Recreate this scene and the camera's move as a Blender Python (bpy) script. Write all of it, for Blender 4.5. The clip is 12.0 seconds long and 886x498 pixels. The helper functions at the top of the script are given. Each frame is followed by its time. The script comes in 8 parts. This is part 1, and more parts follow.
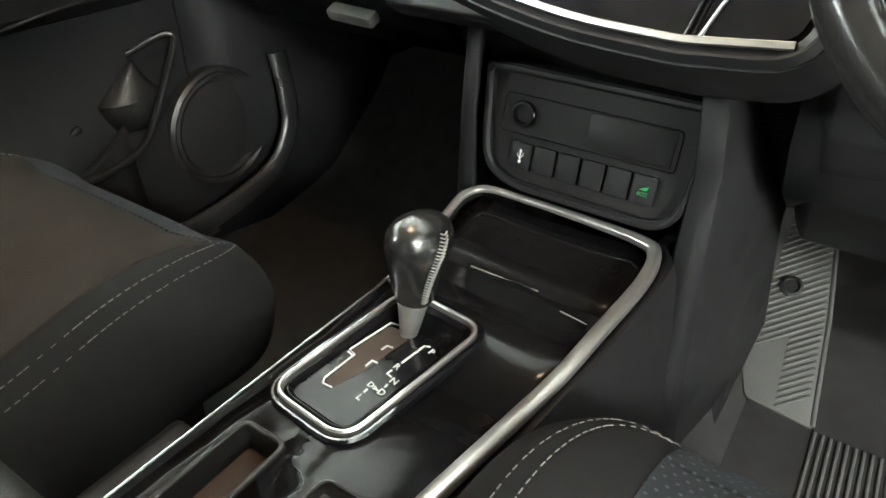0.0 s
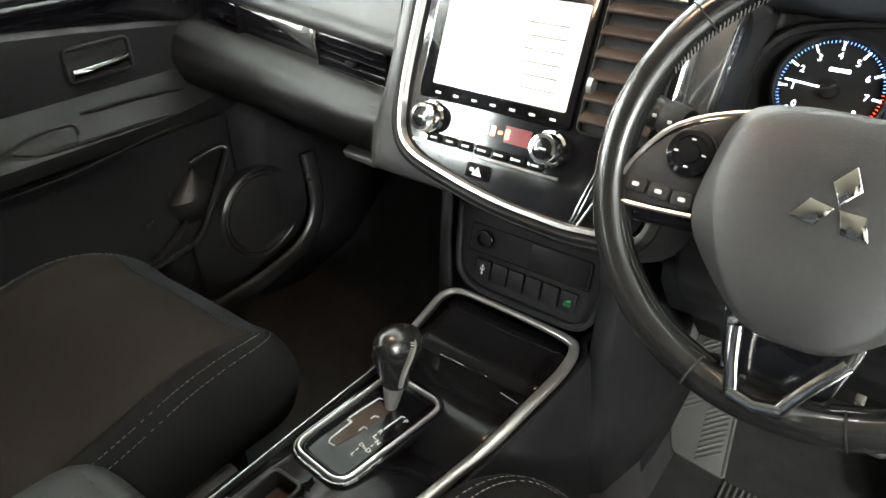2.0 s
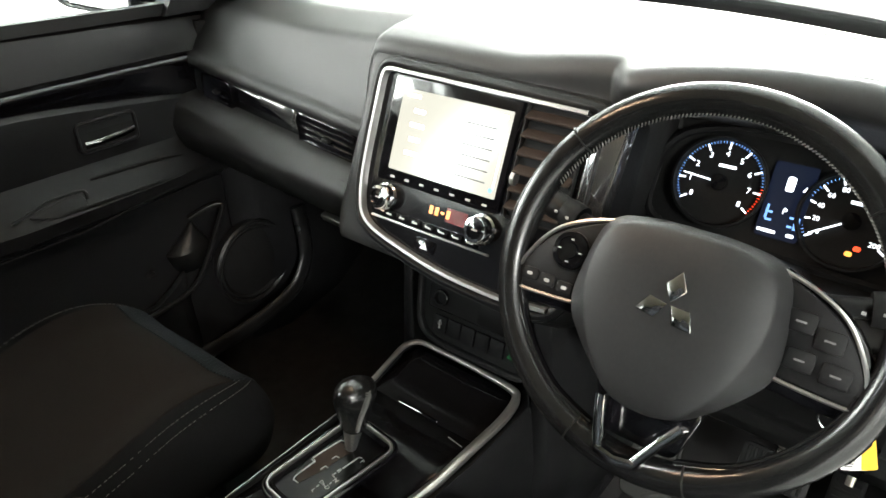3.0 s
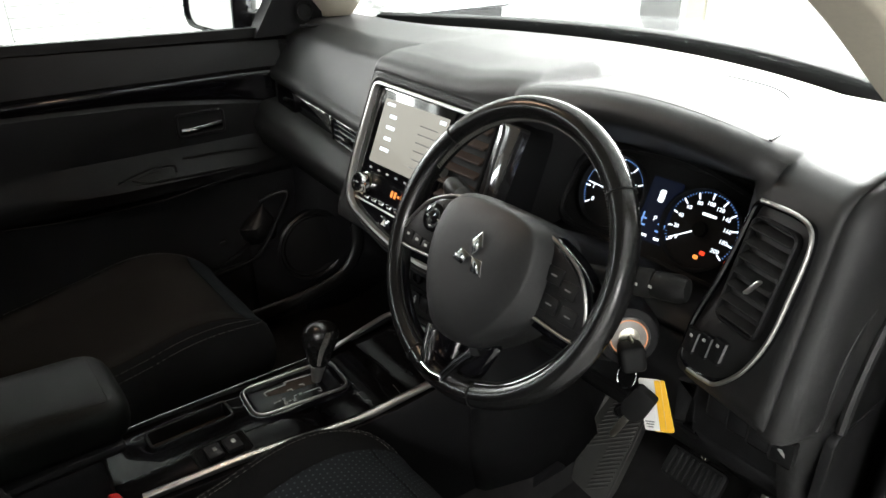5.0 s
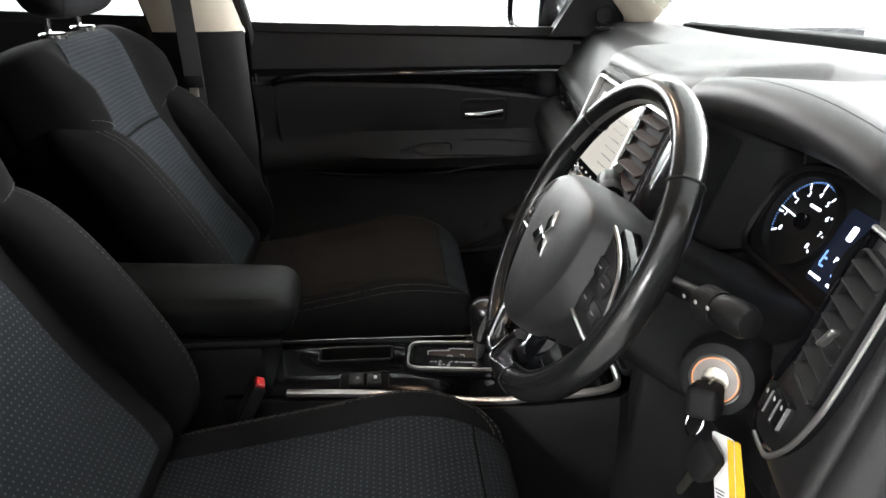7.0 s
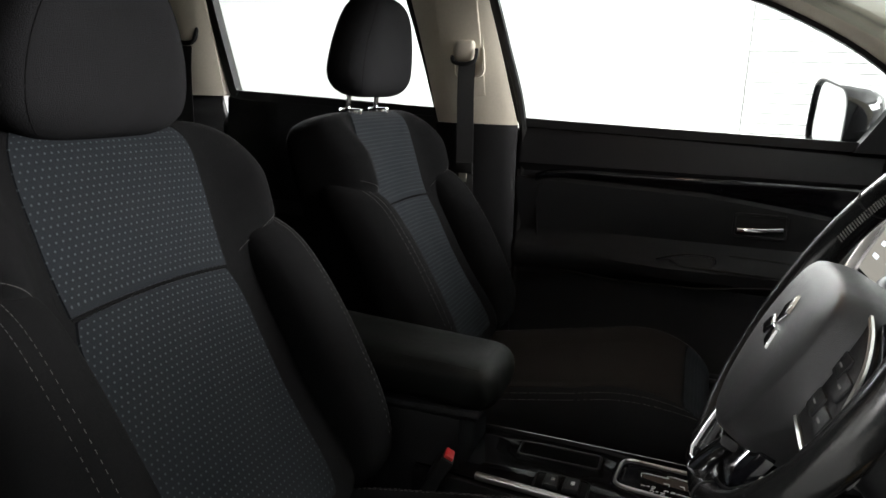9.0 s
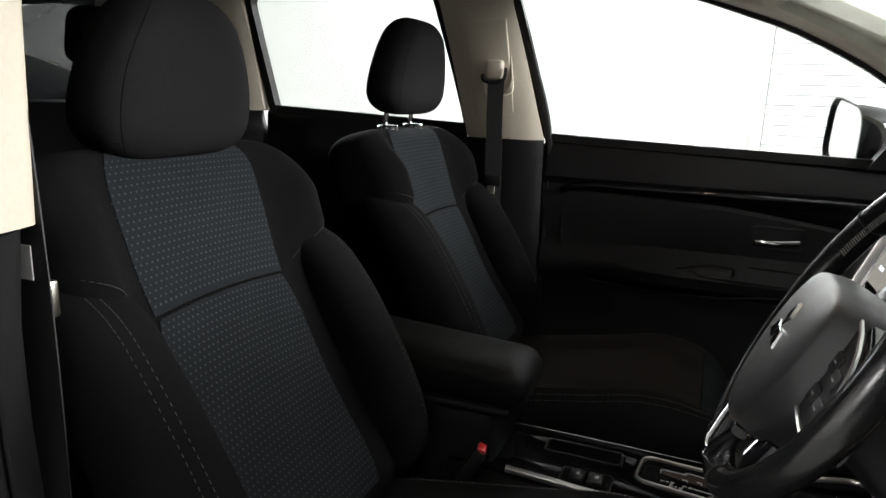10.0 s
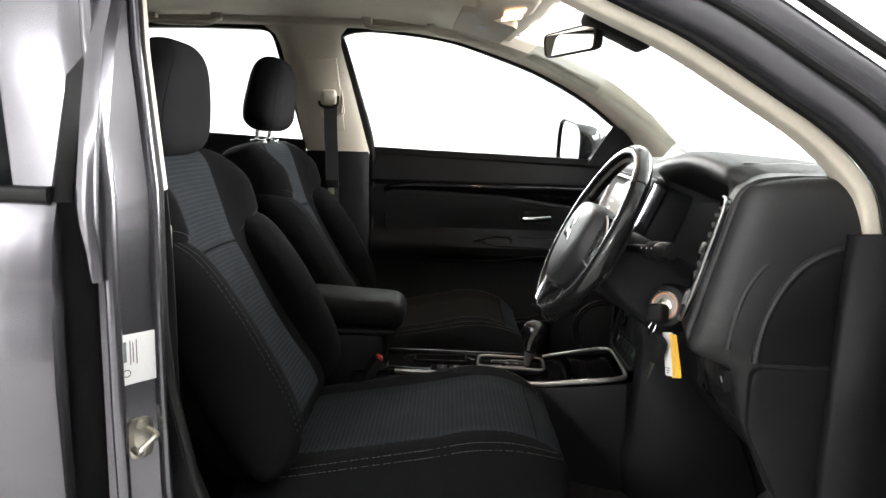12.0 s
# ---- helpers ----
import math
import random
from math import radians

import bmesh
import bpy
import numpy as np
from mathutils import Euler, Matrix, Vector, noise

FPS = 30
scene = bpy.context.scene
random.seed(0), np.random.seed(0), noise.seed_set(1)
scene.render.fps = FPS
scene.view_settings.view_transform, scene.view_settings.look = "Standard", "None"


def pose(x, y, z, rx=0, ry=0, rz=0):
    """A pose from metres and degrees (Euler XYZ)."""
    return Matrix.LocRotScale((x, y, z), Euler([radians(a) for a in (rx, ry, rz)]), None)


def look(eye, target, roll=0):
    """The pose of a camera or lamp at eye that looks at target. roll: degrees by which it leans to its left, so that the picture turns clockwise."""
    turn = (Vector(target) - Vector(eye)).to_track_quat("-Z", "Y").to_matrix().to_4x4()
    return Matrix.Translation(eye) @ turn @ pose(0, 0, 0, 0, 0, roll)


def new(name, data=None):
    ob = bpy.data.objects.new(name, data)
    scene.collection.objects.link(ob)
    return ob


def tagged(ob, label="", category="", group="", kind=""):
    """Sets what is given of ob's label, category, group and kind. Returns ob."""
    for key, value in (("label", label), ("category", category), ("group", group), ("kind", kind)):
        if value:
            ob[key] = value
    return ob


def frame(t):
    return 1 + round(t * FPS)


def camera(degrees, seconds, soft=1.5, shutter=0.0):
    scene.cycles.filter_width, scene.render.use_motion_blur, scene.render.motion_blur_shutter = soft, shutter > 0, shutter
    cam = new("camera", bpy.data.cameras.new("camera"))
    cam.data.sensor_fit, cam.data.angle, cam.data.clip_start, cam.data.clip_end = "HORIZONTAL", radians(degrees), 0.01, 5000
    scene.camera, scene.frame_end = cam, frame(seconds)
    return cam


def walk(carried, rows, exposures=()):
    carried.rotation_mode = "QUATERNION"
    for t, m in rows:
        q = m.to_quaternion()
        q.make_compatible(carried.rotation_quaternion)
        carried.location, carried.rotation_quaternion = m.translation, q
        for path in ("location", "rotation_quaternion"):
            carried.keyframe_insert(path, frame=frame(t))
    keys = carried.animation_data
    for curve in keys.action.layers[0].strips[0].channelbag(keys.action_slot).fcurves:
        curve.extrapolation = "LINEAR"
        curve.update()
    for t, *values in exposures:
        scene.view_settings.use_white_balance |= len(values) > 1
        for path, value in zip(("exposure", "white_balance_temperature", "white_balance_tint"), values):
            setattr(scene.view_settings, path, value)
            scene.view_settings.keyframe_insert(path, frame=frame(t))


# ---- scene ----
cam = camera(65.8, 12.0)
PATH = [
    (0, (0.255, -0.394, 1.108), (-0.67, 0.987, -0.005), -0.0),
    (0.5, (0.282, -0.429, 1.149), (-0.668, 0.938, 0.041), -0.1),
    (1, (0.313, -0.451, 1.202), (-0.659, 0.917, 0.114), -0.2),
    (1.5, (0.348, -0.479, 1.269), (-0.646, 0.886, 0.199), -0.3),
    (2, (0.409, -0.493, 1.346), (-0.605, 0.866, 0.286), -0.5),
    (2.5, (0.479, -0.517, 1.414), (-0.562, 0.847, 0.385), -0.5),
    (3, (0.531, -0.509, 1.46), (-0.537, 0.86, 0.468), -0.6),
    (3.5, (0.601, -0.486, 1.477), (-0.491, 0.887, 0.517), -0.3),
    (3.7, (0.65, -0.46, 1.489), (-0.451, 0.916, 0.544), -0.2),
    (5.3, (0.976, -0.463, 1.474), (-0.519, 0.543, 0.607), 0.1),
    (5.5, (1.002, -0.456, 1.464), (-0.545, 0.482, 0.611), 0.2),
    (6, (1.069, -0.408, 1.45), (-0.583, 0.349, 0.615), 0.0),
    (6.5, (1.096, -0.274, 1.435), (-0.645, 0.268, 0.613), -0.0),
    (7, (1.076, -0.15, 1.403), (-0.751, -0.015, 0.6), -0.2),
    (7.5, (1.055, -0.088, 1.378), (-0.793, -0.297, 0.641), -0.1),
    (7.7, (1.046, -0.076, 1.369), (-0.801, -0.394, 0.671), -0.0),
    (9.3, (1.03, -0.067, 1.304), (-0.794, -0.751, 0.854), 1.9),
    (9.5, (1.045, -0.062, 1.315), (-0.774, -0.759, 0.861), 1.8),
    (10, (1.125, -0.066, 1.33), (-0.692, -0.778, 0.89), 2.0),
    (10.5, (1.253, -0.045, 1.328), (-0.596, -0.694, 0.927), 1.8),
    (11, (1.408, -0.082, 1.325), (-0.506, -0.532, 0.959), 1.9),
    (11.5, (1.57, -0.145, 1.311), (-0.394, -0.303, 0.972), 1.7),
    (12, (1.73, -0.231, 1.295), (-0.242, -0.238, 0.957), 1.8),
]
EXPOSURES = [(0.0, 2.87, 6500, 4), (1.0, 3.00, 6500, 5), (1.5, 2.82, 6500, 5), (2.0, 2.28, 6500, 6), (2.5, 1.50, 6500, 6), (3.0, 1.30, 6500, 6), (3.7, 0.74, 6500, 7), (5.5, 0.22, 6450, 11), (6.5, 0.95, 6350, 13), (7.5, 0.90, 6350, 13), (9.5, -0.15, 6450, 12), (10.0, -0.17, 6450, 12), (10.5, 0.14, 6430, 12), (12.0, 0.54, 6400, 13)]
walk(cam, [(t, look(eye, target, roll)) for t, eye, target, roll in PATH], EXPOSURES)

# ---- light: a white studio, lit by added soft boxes out of view ----
world = bpy.data.worlds.new("studio_air")
scene.world = world
world.use_nodes = True
world.node_tree.nodes["Background"].inputs[0].default_value = (0.9, 0.95, 1.0, 1)
world.node_tree.nodes["Background"].inputs[1].default_value = 0.25


def soft_box(x, y, z, sx, sy, watts):
    d = bpy.data.lights.new("soft_box", "AREA")
    d.shape, d.size, d.size_y, d.energy, d.color = "RECTANGLE", sx, sy, watts, (1.0, 0.995, 0.975)
    o = new("soft_box", d)
    o.matrix_world = pose(x, y, z)
    return tagged(o, "unseen rectangular soft box added to light walls and cabin", "studio lamp", kind="structure")


# Unseen boxes added to brighten walls, floor and the paint's reflections.
for lx, ly, lz, sx, sy, lw in ((-4.5, -0.3, 3.30, 0.8, 5.4, 120), (2.2, -0.4, 3.30, 1.2, 2.4, 14), (5.2, -3.3, 3.30, 1.2, 1.4, 260), (-3.2, 4.7, 3.30, 2.4, 2.4, 320)):
    soft_box(lx, ly, lz, sx, sy, lw)
# Added out of view: front_box lights seats and dash top, side_box the backrests.
front_box = soft_box(-0.5, 4.6, 2.5, 3.2, 1.1, 570)
front_box.matrix_world = look((-0.5, 4.6, 2.55), (0.1, -0.3, 1.15))
side_box = soft_box(-4.6, -0.9, 2.2, 2.6, 0.6, 110)
side_box.matrix_world = look((-4.6, -0.9, 2.2), (0.3, -0.7, 1.1))

d = bpy.data.lights.new("studio_lamp", "AREA")
d.shape, d.size, d.size_y, d.energy, d.color = "RECTANGLE", 0.75, 0.75, 58, (0.96, 1.0, 0.99)
key_lamp = tagged(new("studio_lamp", d), "square studio lamp on the wall side behind the car", "studio lamp", kind="structure")
key_lamp.matrix_world = look((-2.35, -2.95, 2.25), (-0.2, 0.1, 1.1))


# ---- materials ----
def surface(name, a, b=None, rough=0.5, metal=0.0, scale=60.0, bump=0.0, bump_scale=900.0, kind="noise", coat=0.0, rough_var=0.08, sheen=0.0, spec=0.5):
    """A surface with two scales of variation: broad tint and wear, and fine grain in the relief."""
    m = bpy.data.materials.new(name)
    m.use_nodes = True
    nt = m.node_tree
    nd, ln = nt.nodes, nt.links
    p = nd["Principled BSDF"]
    b = b or tuple(c * 0.7 for c in a)
    tc = nd.new("ShaderNodeTexCoord")
    big = nd.new("ShaderNodeTexNoise")
    big.inputs["Scale"].default_value, big.inputs["Detail"].default_value = scale * 0.2, 6
    ln.new(tc.outputs["Object"], big.inputs["Vector"])
    small = nd.new("ShaderNodeTexNoise")
    small.inputs["Scale"].default_value, small.inputs["Detail"].default_value = scale * 6, 3
    ln.new(tc.outputs["Object"], small.inputs["Vector"])
    mixf = nd.new("ShaderNodeMath")
    mixf.operation = "MULTIPLY_ADD"
    ln.new(small.outputs["Fac"], mixf.inputs[0])
    mixf.inputs[1].default_value = 0.5
    half = nd.new("ShaderNodeMath")
    half.operation = "MULTIPLY"
    half.inputs[1].default_value = 0.5
    ln.new(big.outputs["Fac"], half.inputs[0])
    ln.new(half.outputs[0], mixf.inputs[2])
    ramp = nd.new("ShaderNodeValToRGB")
    ramp.color_ramp.elements[0].position, ramp.color_ramp.elements[1].position = 0.35, 0.65
    ramp.color_ramp.elements[0].color, ramp.color_ramp.elements[1].color = (*b, 1), (*a, 1)
    ln.new(mixf.outputs[0], ramp.inputs["Fac"])
    ln.new(ramp.outputs["Color"], p.inputs["Base Color"])
    rr_ = nd.new("ShaderNodeMapRange")
    rr_.inputs["To Min"].default_value, rr_.inputs["To Max"].default_value = max(0.02, rough - rough_var), min(1, rough + rough_var)
    rr_.inputs["From Min"].default_value, rr_.inputs["From Max"].default_value = 0.3, 0.7
    ln.new(big.outputs["Fac"], rr_.inputs["Value"])
    ln.new(rr_.outputs["Result"], p.inputs["Roughness"])
    p.inputs["Metallic"].default_value = metal
    p.inputs["Coat Weight"].default_value = coat
    p.inputs["Coat Roughness"].default_value = 0.05
    p.inputs["Specular IOR Level"].default_value = spec
    p.inputs["Sheen Weight"].default_value = sheen
    p.inputs["Sheen Roughness"].default_value = 0.4
    if bump:
        if kind == "grain":
            tex = nd.new("ShaderNodeTexVoronoi")
            tex.feature = "DISTANCE_TO_EDGE"
            out = tex.outputs["Distance"]
        elif kind == "weave":
            tex = nd.new("ShaderNodeTexChecker")
            out = tex.outputs["Fac"]
        else:
            tex = nd.new("ShaderNodeTexNoise")
            out = tex.outputs["Fac"]
        tex.inputs["Scale"].default_value = bump_scale
        ln.new(tc.outputs["Object"], tex.inputs["Vector"])
        bn = nd.new("ShaderNodeBump")
        bn.inputs["Strength"].default_value, bn.inputs["Distance"].default_value = bump, 0.001
        ln.new(out, bn.inputs["Height"])
        ln.new(bn.outputs["Normal"], p.inputs["Normal"])
    return m


def glow(name, color, strength, base=(0.01, 0.01, 0.01), rough=0.2, spec=0.5):
    m = bpy.data.materials.new(name)
    m.use_nodes = True
    p = m.node_tree.nodes["Principled BSDF"]
    p.inputs["Base Color"].default_value = (*base, 1)
    p.inputs["Roughness"].default_value = rough
    p.inputs["Emission Color"].default_value = (*color, 1)
    p.inputs["Emission Strength"].default_value = strength
    p.inputs["Specular IOR Level"].default_value = spec
    return m


def dotted(name, dark, light, pitch, size, rough=0.9):
    """Woven fabric with a staggered pattern of small lighter dots."""
    m = surface(name, dark, tuple(c * 0.75 for c in dark), rough, 0, 80, 0.5, 1400, "noise", spec=0.12)
    nt = m.node_tree
    nd, ln = nt.nodes, nt.links
    p = nd["Principled BSDF"]
    old = p.inputs["Base Color"].links[0].from_socket
    uv = nd.new("ShaderNodeUVMap")
    sep = nd.new("ShaderNodeSeparateXYZ")
    ln.new(uv.outputs["UV"], sep.inputs[0])

    def op(kind_, x, y=None, z=None):
        n = nd.new("ShaderNodeMath")
        n.operation = kind_
        for k, v in enumerate((x, y, z)):
            if v is None:
                continue
            if isinstance(v, (int, float)):
                n.inputs[k].default_value = v
            else:
                ln.new(v, n.inputs[k])
        return n.outputs[0]

    gx, gy = op("MULTIPLY", sep.outputs[0], 1 / pitch), op("MULTIPLY", sep.outputs[1], 1 / pitch)
    row = op("FLOOR", gy)
    shift = op("MULTIPLY", op("MODULO", row, 2.0), 0.5)
    fx = op("SUBTRACT", op("FRACT", op("ADD", gx, shift)), 0.5)
    fy = op("SUBTRACT", op("FRACT", gy), 0.5)
    dist = op("SQRT", op("ADD", op("MULTIPLY", fx, fx), op("MULTIPLY", fy, fy)))
    dot = op("SMOOTH_MIN", op("MAXIMUM", op("MULTIPLY", op("SUBTRACT", size + 0.05, dist), 10.0), 0.0), 1.0, 0.2)
    mx = nd.new("ShaderNodeMix")
    mx.data_type = "RGBA"
    ln.new(dot, mx.inputs["Factor"])
    ln.new(old, mx.inputs["A"])
    mx.inputs["B"].default_value = (*light, 1)
    ln.new(mx.outputs["Result"], p.inputs["Base Color"])
    return m


# Near black: puts the shade of gaps and recesses into the colour.
RECESS_BLACK = surface("near_black_recess_shade", (0.004, 0.004, 0.004), (0.003, 0.003, 0.003), 0.9, 0, 60, 0.4, 500, spec=0.05)
BROWN = surface("brown_slot_lining_and_warm_lit_slats", (0.030, 0.021, 0.016), (0.022, 0.015, 0.012), 0.7, 0, 60, 0.2, 500, spec=0.15)
HUB = surface("grained_hub_vinyl", (0.019, 0.019, 0.0195), (0.014, 0.014, 0.0145), 0.40, 0, 40, 0.35, 900, "grain", spec=0.30)
DASH = surface("soft_dash_vinyl", (0.0155, 0.0155, 0.0158), (0.0115, 0.0115, 0.0117), 0.44, 0, 30, 0.35, 900, "grain", spec=0.40, rough_var=0.02)
SMOKED = surface("smoked_silver", (0.26, 0.26, 0.255), (0.22, 0.22, 0.215), 0.25, 0.9, 20, 0, rough_var=0.03)
PLASTIC = surface("hard_black_plastic", (0.0105, 0.0105, 0.011), (0.0075, 0.0075, 0.008), 0.45, 0, 40, 0.3, 1200, "grain", spec=0.17)
MATT = surface("matt_black_plastic", (0.012, 0.012, 0.012), (0.008, 0.008, 0.008), 0.62, 0, 40, 0.2, 1000, "noise", spec=0.12)
GLOSS = surface("piano_black", (0.005, 0.005, 0.006), (0.004, 0.004, 0.005), 0.09, 0, 20, 0, coat=0.25, rough_var=0.04, spec=0.4)
SATIN = surface("satin_black_plastic", (0.010, 0.010, 0.010), (0.007, 0.007, 0.007), 0.38, 0, 30, 0.1, 900, "noise", spec=0.12)
SHEEN = surface("smooth_black_plastic", (0.012, 0.012, 0.012), (0.009, 0.009, 0.009), 0.34, 0, 40, 0.15, 1100, "grain", spec=0.42)
CONSOLE = surface("black_console_lacquer", (0.005, 0.005, 0.0055), (0.0038, 0.0038, 0.0042), 0.16, 0, 20, 0, rough_var=0.05, spec=0.09)
SILVER = surface("satin_silver_trim", (0.48, 0.475, 0.455), (0.44, 0.435, 0.42), 0.30, 0.9, 20, 0, rough_var=0.03)
WING = surface("dark_mirror_lacquer", (0.20, 0.20, 0.205), (0.18, 0.18, 0.185), 0.10, 0.9, 20, 0, rough_var=0.03)
CHROME = surface("chrome", (0.8, 0.8, 0.8), (0.7, 0.7, 0.7), 0.09, 1.0, 30, rough_var=0.04)
STEEL = surface("zinc_plated_steel", (0.55, 0.53, 0.45), (0.4, 0.38, 0.32), 0.3, 1.0, 60, 0.1, 400)
LEATHER = surface("black_leather", (0.009, 0.009, 0.009), (0.0075, 0.0075, 0.0075), 0.20, 0, 50, 0.14, 420, "noise", rough_var=0.03, spec=0.46)
VINYL = surface("armrest_vinyl", (0.0065, 0.007, 0.0065), (0.0045, 0.005, 0.0045), 0.46, 0, 40, 0.3, 700, "grain", spec=0.08)
FABRIC = surface("black_seat_cloth", (0.0085, 0.0085, 0.0088), (0.005, 0.005, 0.0052), 0.95, 0, 90, 0.7, 1600, "weave", spec=0.06)
INSERT = dotted("dotted_seat_cloth", (0.0108, 0.0126, 0.0148), (0.040, 0.048, 0.051), 0.0093, 0.15)
SEAM = surface("dark_thread", (0.085, 0.084, 0.082), (0.06, 0.059, 0.057), 0.85, 0, 300)
CUSHION_CLOTH = surface("charcoal_cushion_cloth", (0.0130, 0.0130, 0.0138), (0.0085, 0.0085, 0.009), 0.95, 0, 120, 0.8, 700, "noise", spec=0.08)
DUSTY_CLOTH = surface("dusty_brown_black_cloth", (0.0140, 0.0110, 0.0094), (0.0090, 0.0072, 0.0062), 0.95, 0, 120, 0.8, 700, "noise", spec=0.08)
BEIGE = surface("beige_trim", (0.58, 0.53, 0.43), (0.52, 0.48, 0.39), 0.6, 0, 30, 0.25, 900, "grain")
LINER = surface("beige_headliner", (0.52, 0.47, 0.38), (0.46, 0.42, 0.34), 0.95, 0, 90, 0.5, 1200)
CARPET = surface("charcoal_carpet", (0.026, 0.025, 0.025), (0.014, 0.0135, 0.0135), 1.0, 0, 150, 1.0, 900, spec=0.05)
MATCLOTH = surface("black_mat_carpet", (0.008, 0.008, 0.0084), (0.0045, 0.0045, 0.0047), 1.0, 0, 150, 1.0, 900, spec=0.05)
RUBBER = surface("black_rubber", (0.012, 0.012, 0.012), (0.008, 0.008, 0.008), 0.5, 0, 60, 0.3, 500, spec=0.2)
MAT = surface("grey_ribbed_mat", (0.054, 0.054, 0.050), (0.038, 0.038, 0.036), 0.7, 0, 80, 0.4, 800)
PAINT = surface("grey_metallic_paint", (0.155, 0.152, 0.163), (0.145, 0.142, 0.153), 0.26, 0.85, 60, 0, coat=0.5, rough_var=0.005)
WHITEWALL = surface("white_studio_paint", (0.86, 0.86, 0.85), (0.82, 0.82, 0.81), 0.8, 0, 3, 0.1, 60)
GREYWALL = surface("dark_grey_wall_paint", (0.11, 0.11, 0.115), (0.09, 0.09, 0.095), 0.7, 0, 3, 0.1, 60)
CONCRETE = surface("grey_studio_floor", (0.48, 0.48, 0.47), (0.42, 0.42, 0.41), 0.45, 0, 3, 0.1, 60)
BELT = surface("black_belt_webbing", (0.02, 0.02, 0.02), (0.012, 0.012, 0.012), 0.6, 0, 60, 0.8, 500, "weave")
THREAD = surface("pale_thread", (0.15, 0.145, 0.135), (0.10, 0.097, 0.09), 0.8, 0, 300)
RED = surface("red_release_button", (0.45, 0.02, 0.02), (0.35, 0.015, 0.015), 0.4, 0, 60)
YELLOW = surface("yellow_card", (0.85, 0.48, 0.03), (0.80, 0.44, 0.02), 0.5, 0, 60)
WHITE = surface("white_label", (0.78, 0.78, 0.76), (0.72, 0.72, 0.70), 0.5, 0, 60)
COLLAR = surface("grey_plastic_guide", (0.22, 0.22, 0.22), (0.18, 0.18, 0.18), 0.4, 0, 60)
GREYMARK = surface("grey_print", (0.18, 0.18, 0.18), (0.14, 0.14, 0.14), 0.6, 0, 60)
PALEMARK = surface("pale_print", (0.42, 0.42, 0.41), (0.36, 0.36, 0.35), 0.5, 0, 60)
MIRROR = surface("mirror_glass", (0.92, 0.92, 0.92), (0.9, 0.9, 0.9), 0.02, 1.0, 10, rough_var=0.01)
SCREEN_ON = glow("lit_screen", (0.90, 0.86, 0.74), 0.40, rough=0.12)
WHITE_LIT = glow("lit_white_marks", (0.85, 0.92, 1.0), 1.6)
BLUE_LIT = glow("lit_blue_marks", (0.22, 0.45, 1.0), 0.7)
RED_LIT = glow("lit_red_marks", (1.0, 0.06, 0.02), 1.2)
ORANGE_LIT = glow("lit_amber_marks", (1.0, 0.30, 0.06), 1.2)
GREEN_LIT = glow("lit_green_marks", (0.06, 0.55, 0.16), 0.10)


def glass_material():
    m = bpy.data.materials.new("clear_glass")
    m.use_nodes = True
    nt = m.node_tree
    nt.nodes.remove(nt.nodes["Principled BSDF"])
    out = nt.nodes["Material Output"]
    tr, gl, mx, fr, pw, ad = (nt.nodes.new(k) for k in ("ShaderNodeBsdfTransparent", "ShaderNodeBsdfGlossy", "ShaderNodeMixShader", "ShaderNodeLayerWeight", "ShaderNodeMath", "ShaderNodeMath"))
    tr.inputs[0].default_value = (0.93, 0.96, 0.95, 1)
    gl.inputs["Roughness"].default_value = 0.02
    pw.operation, ad.operation = "POWER", "MULTIPLY_ADD"
    pw.inputs[1].default_value, ad.inputs[1].default_value, ad.inputs[2].default_value = 5.0, 0.7, 0.03
    fr.inputs[0].default_value = 0.5
    nt.links.new(fr.outputs["Facing"], pw.inputs[0])
    nt.links.new(pw.outputs[0], ad.inputs[0])
    nt.links.new(ad.outputs[0], mx.inputs[0])
    nt.links.new(tr.outputs[0], mx.inputs[1])
    nt.links.new(gl.outputs[0], mx.inputs[2])
    nt.links.new(mx.outputs[0], out.inputs[0])
    return m


GLASS = glass_material()
TINT = surface("dark_tinted_glass", (0.02, 0.022, 0.024), (0.018, 0.02, 0.022), 0.05, 0, 10, rough_var=0.01, spec=0.14)


# ---- mesh helpers ----
def link(name, bm, material, parent=None, label="", sharp=35):
    """Links a bmesh as one mesh object."""
    bmesh.ops.recalc_face_normals(bm, faces=bm.faces[:])
    me = bpy.data.meshes.new(name)
    bm.to_mesh(me)
    bm.free()
    me.materials.append(material)
    for f in me.polygons:
        f.use_smooth = True
    me.set_sharp_from_angle(angle=radians(sharp))
    o = new(name, me)
    if parent:
        o.parent = parent
        o.matrix_parent_inverse = parent.matrix_world.inverted()
    if label:
        o["label"] = label
    return o


def part(name, bm, material, parent, label="", sharp=35):
    return link(name, bm, material, parent, label, sharp)


def thing(name, at, label, category, group="", kind=""):
    e = new(name)
    e.empty_display_size = 0.05
    e.matrix_world = pose(*at)
    bpy.context.view_layer.update()
    return tagged(e, label, category, group, kind)


def panel(x, y, z, tilt=0.0, turn=0.0):
    """Axes of a panel that faces the rear: x to the right, y up its face, z out of it. tilt: degrees by which its top leans forward."""
    return Matrix.Translation((x, y, z)) @ Matrix.Rotation(radians(turn), 4, "Z") @ Matrix.Rotation(radians(90 - tilt), 4, "X")


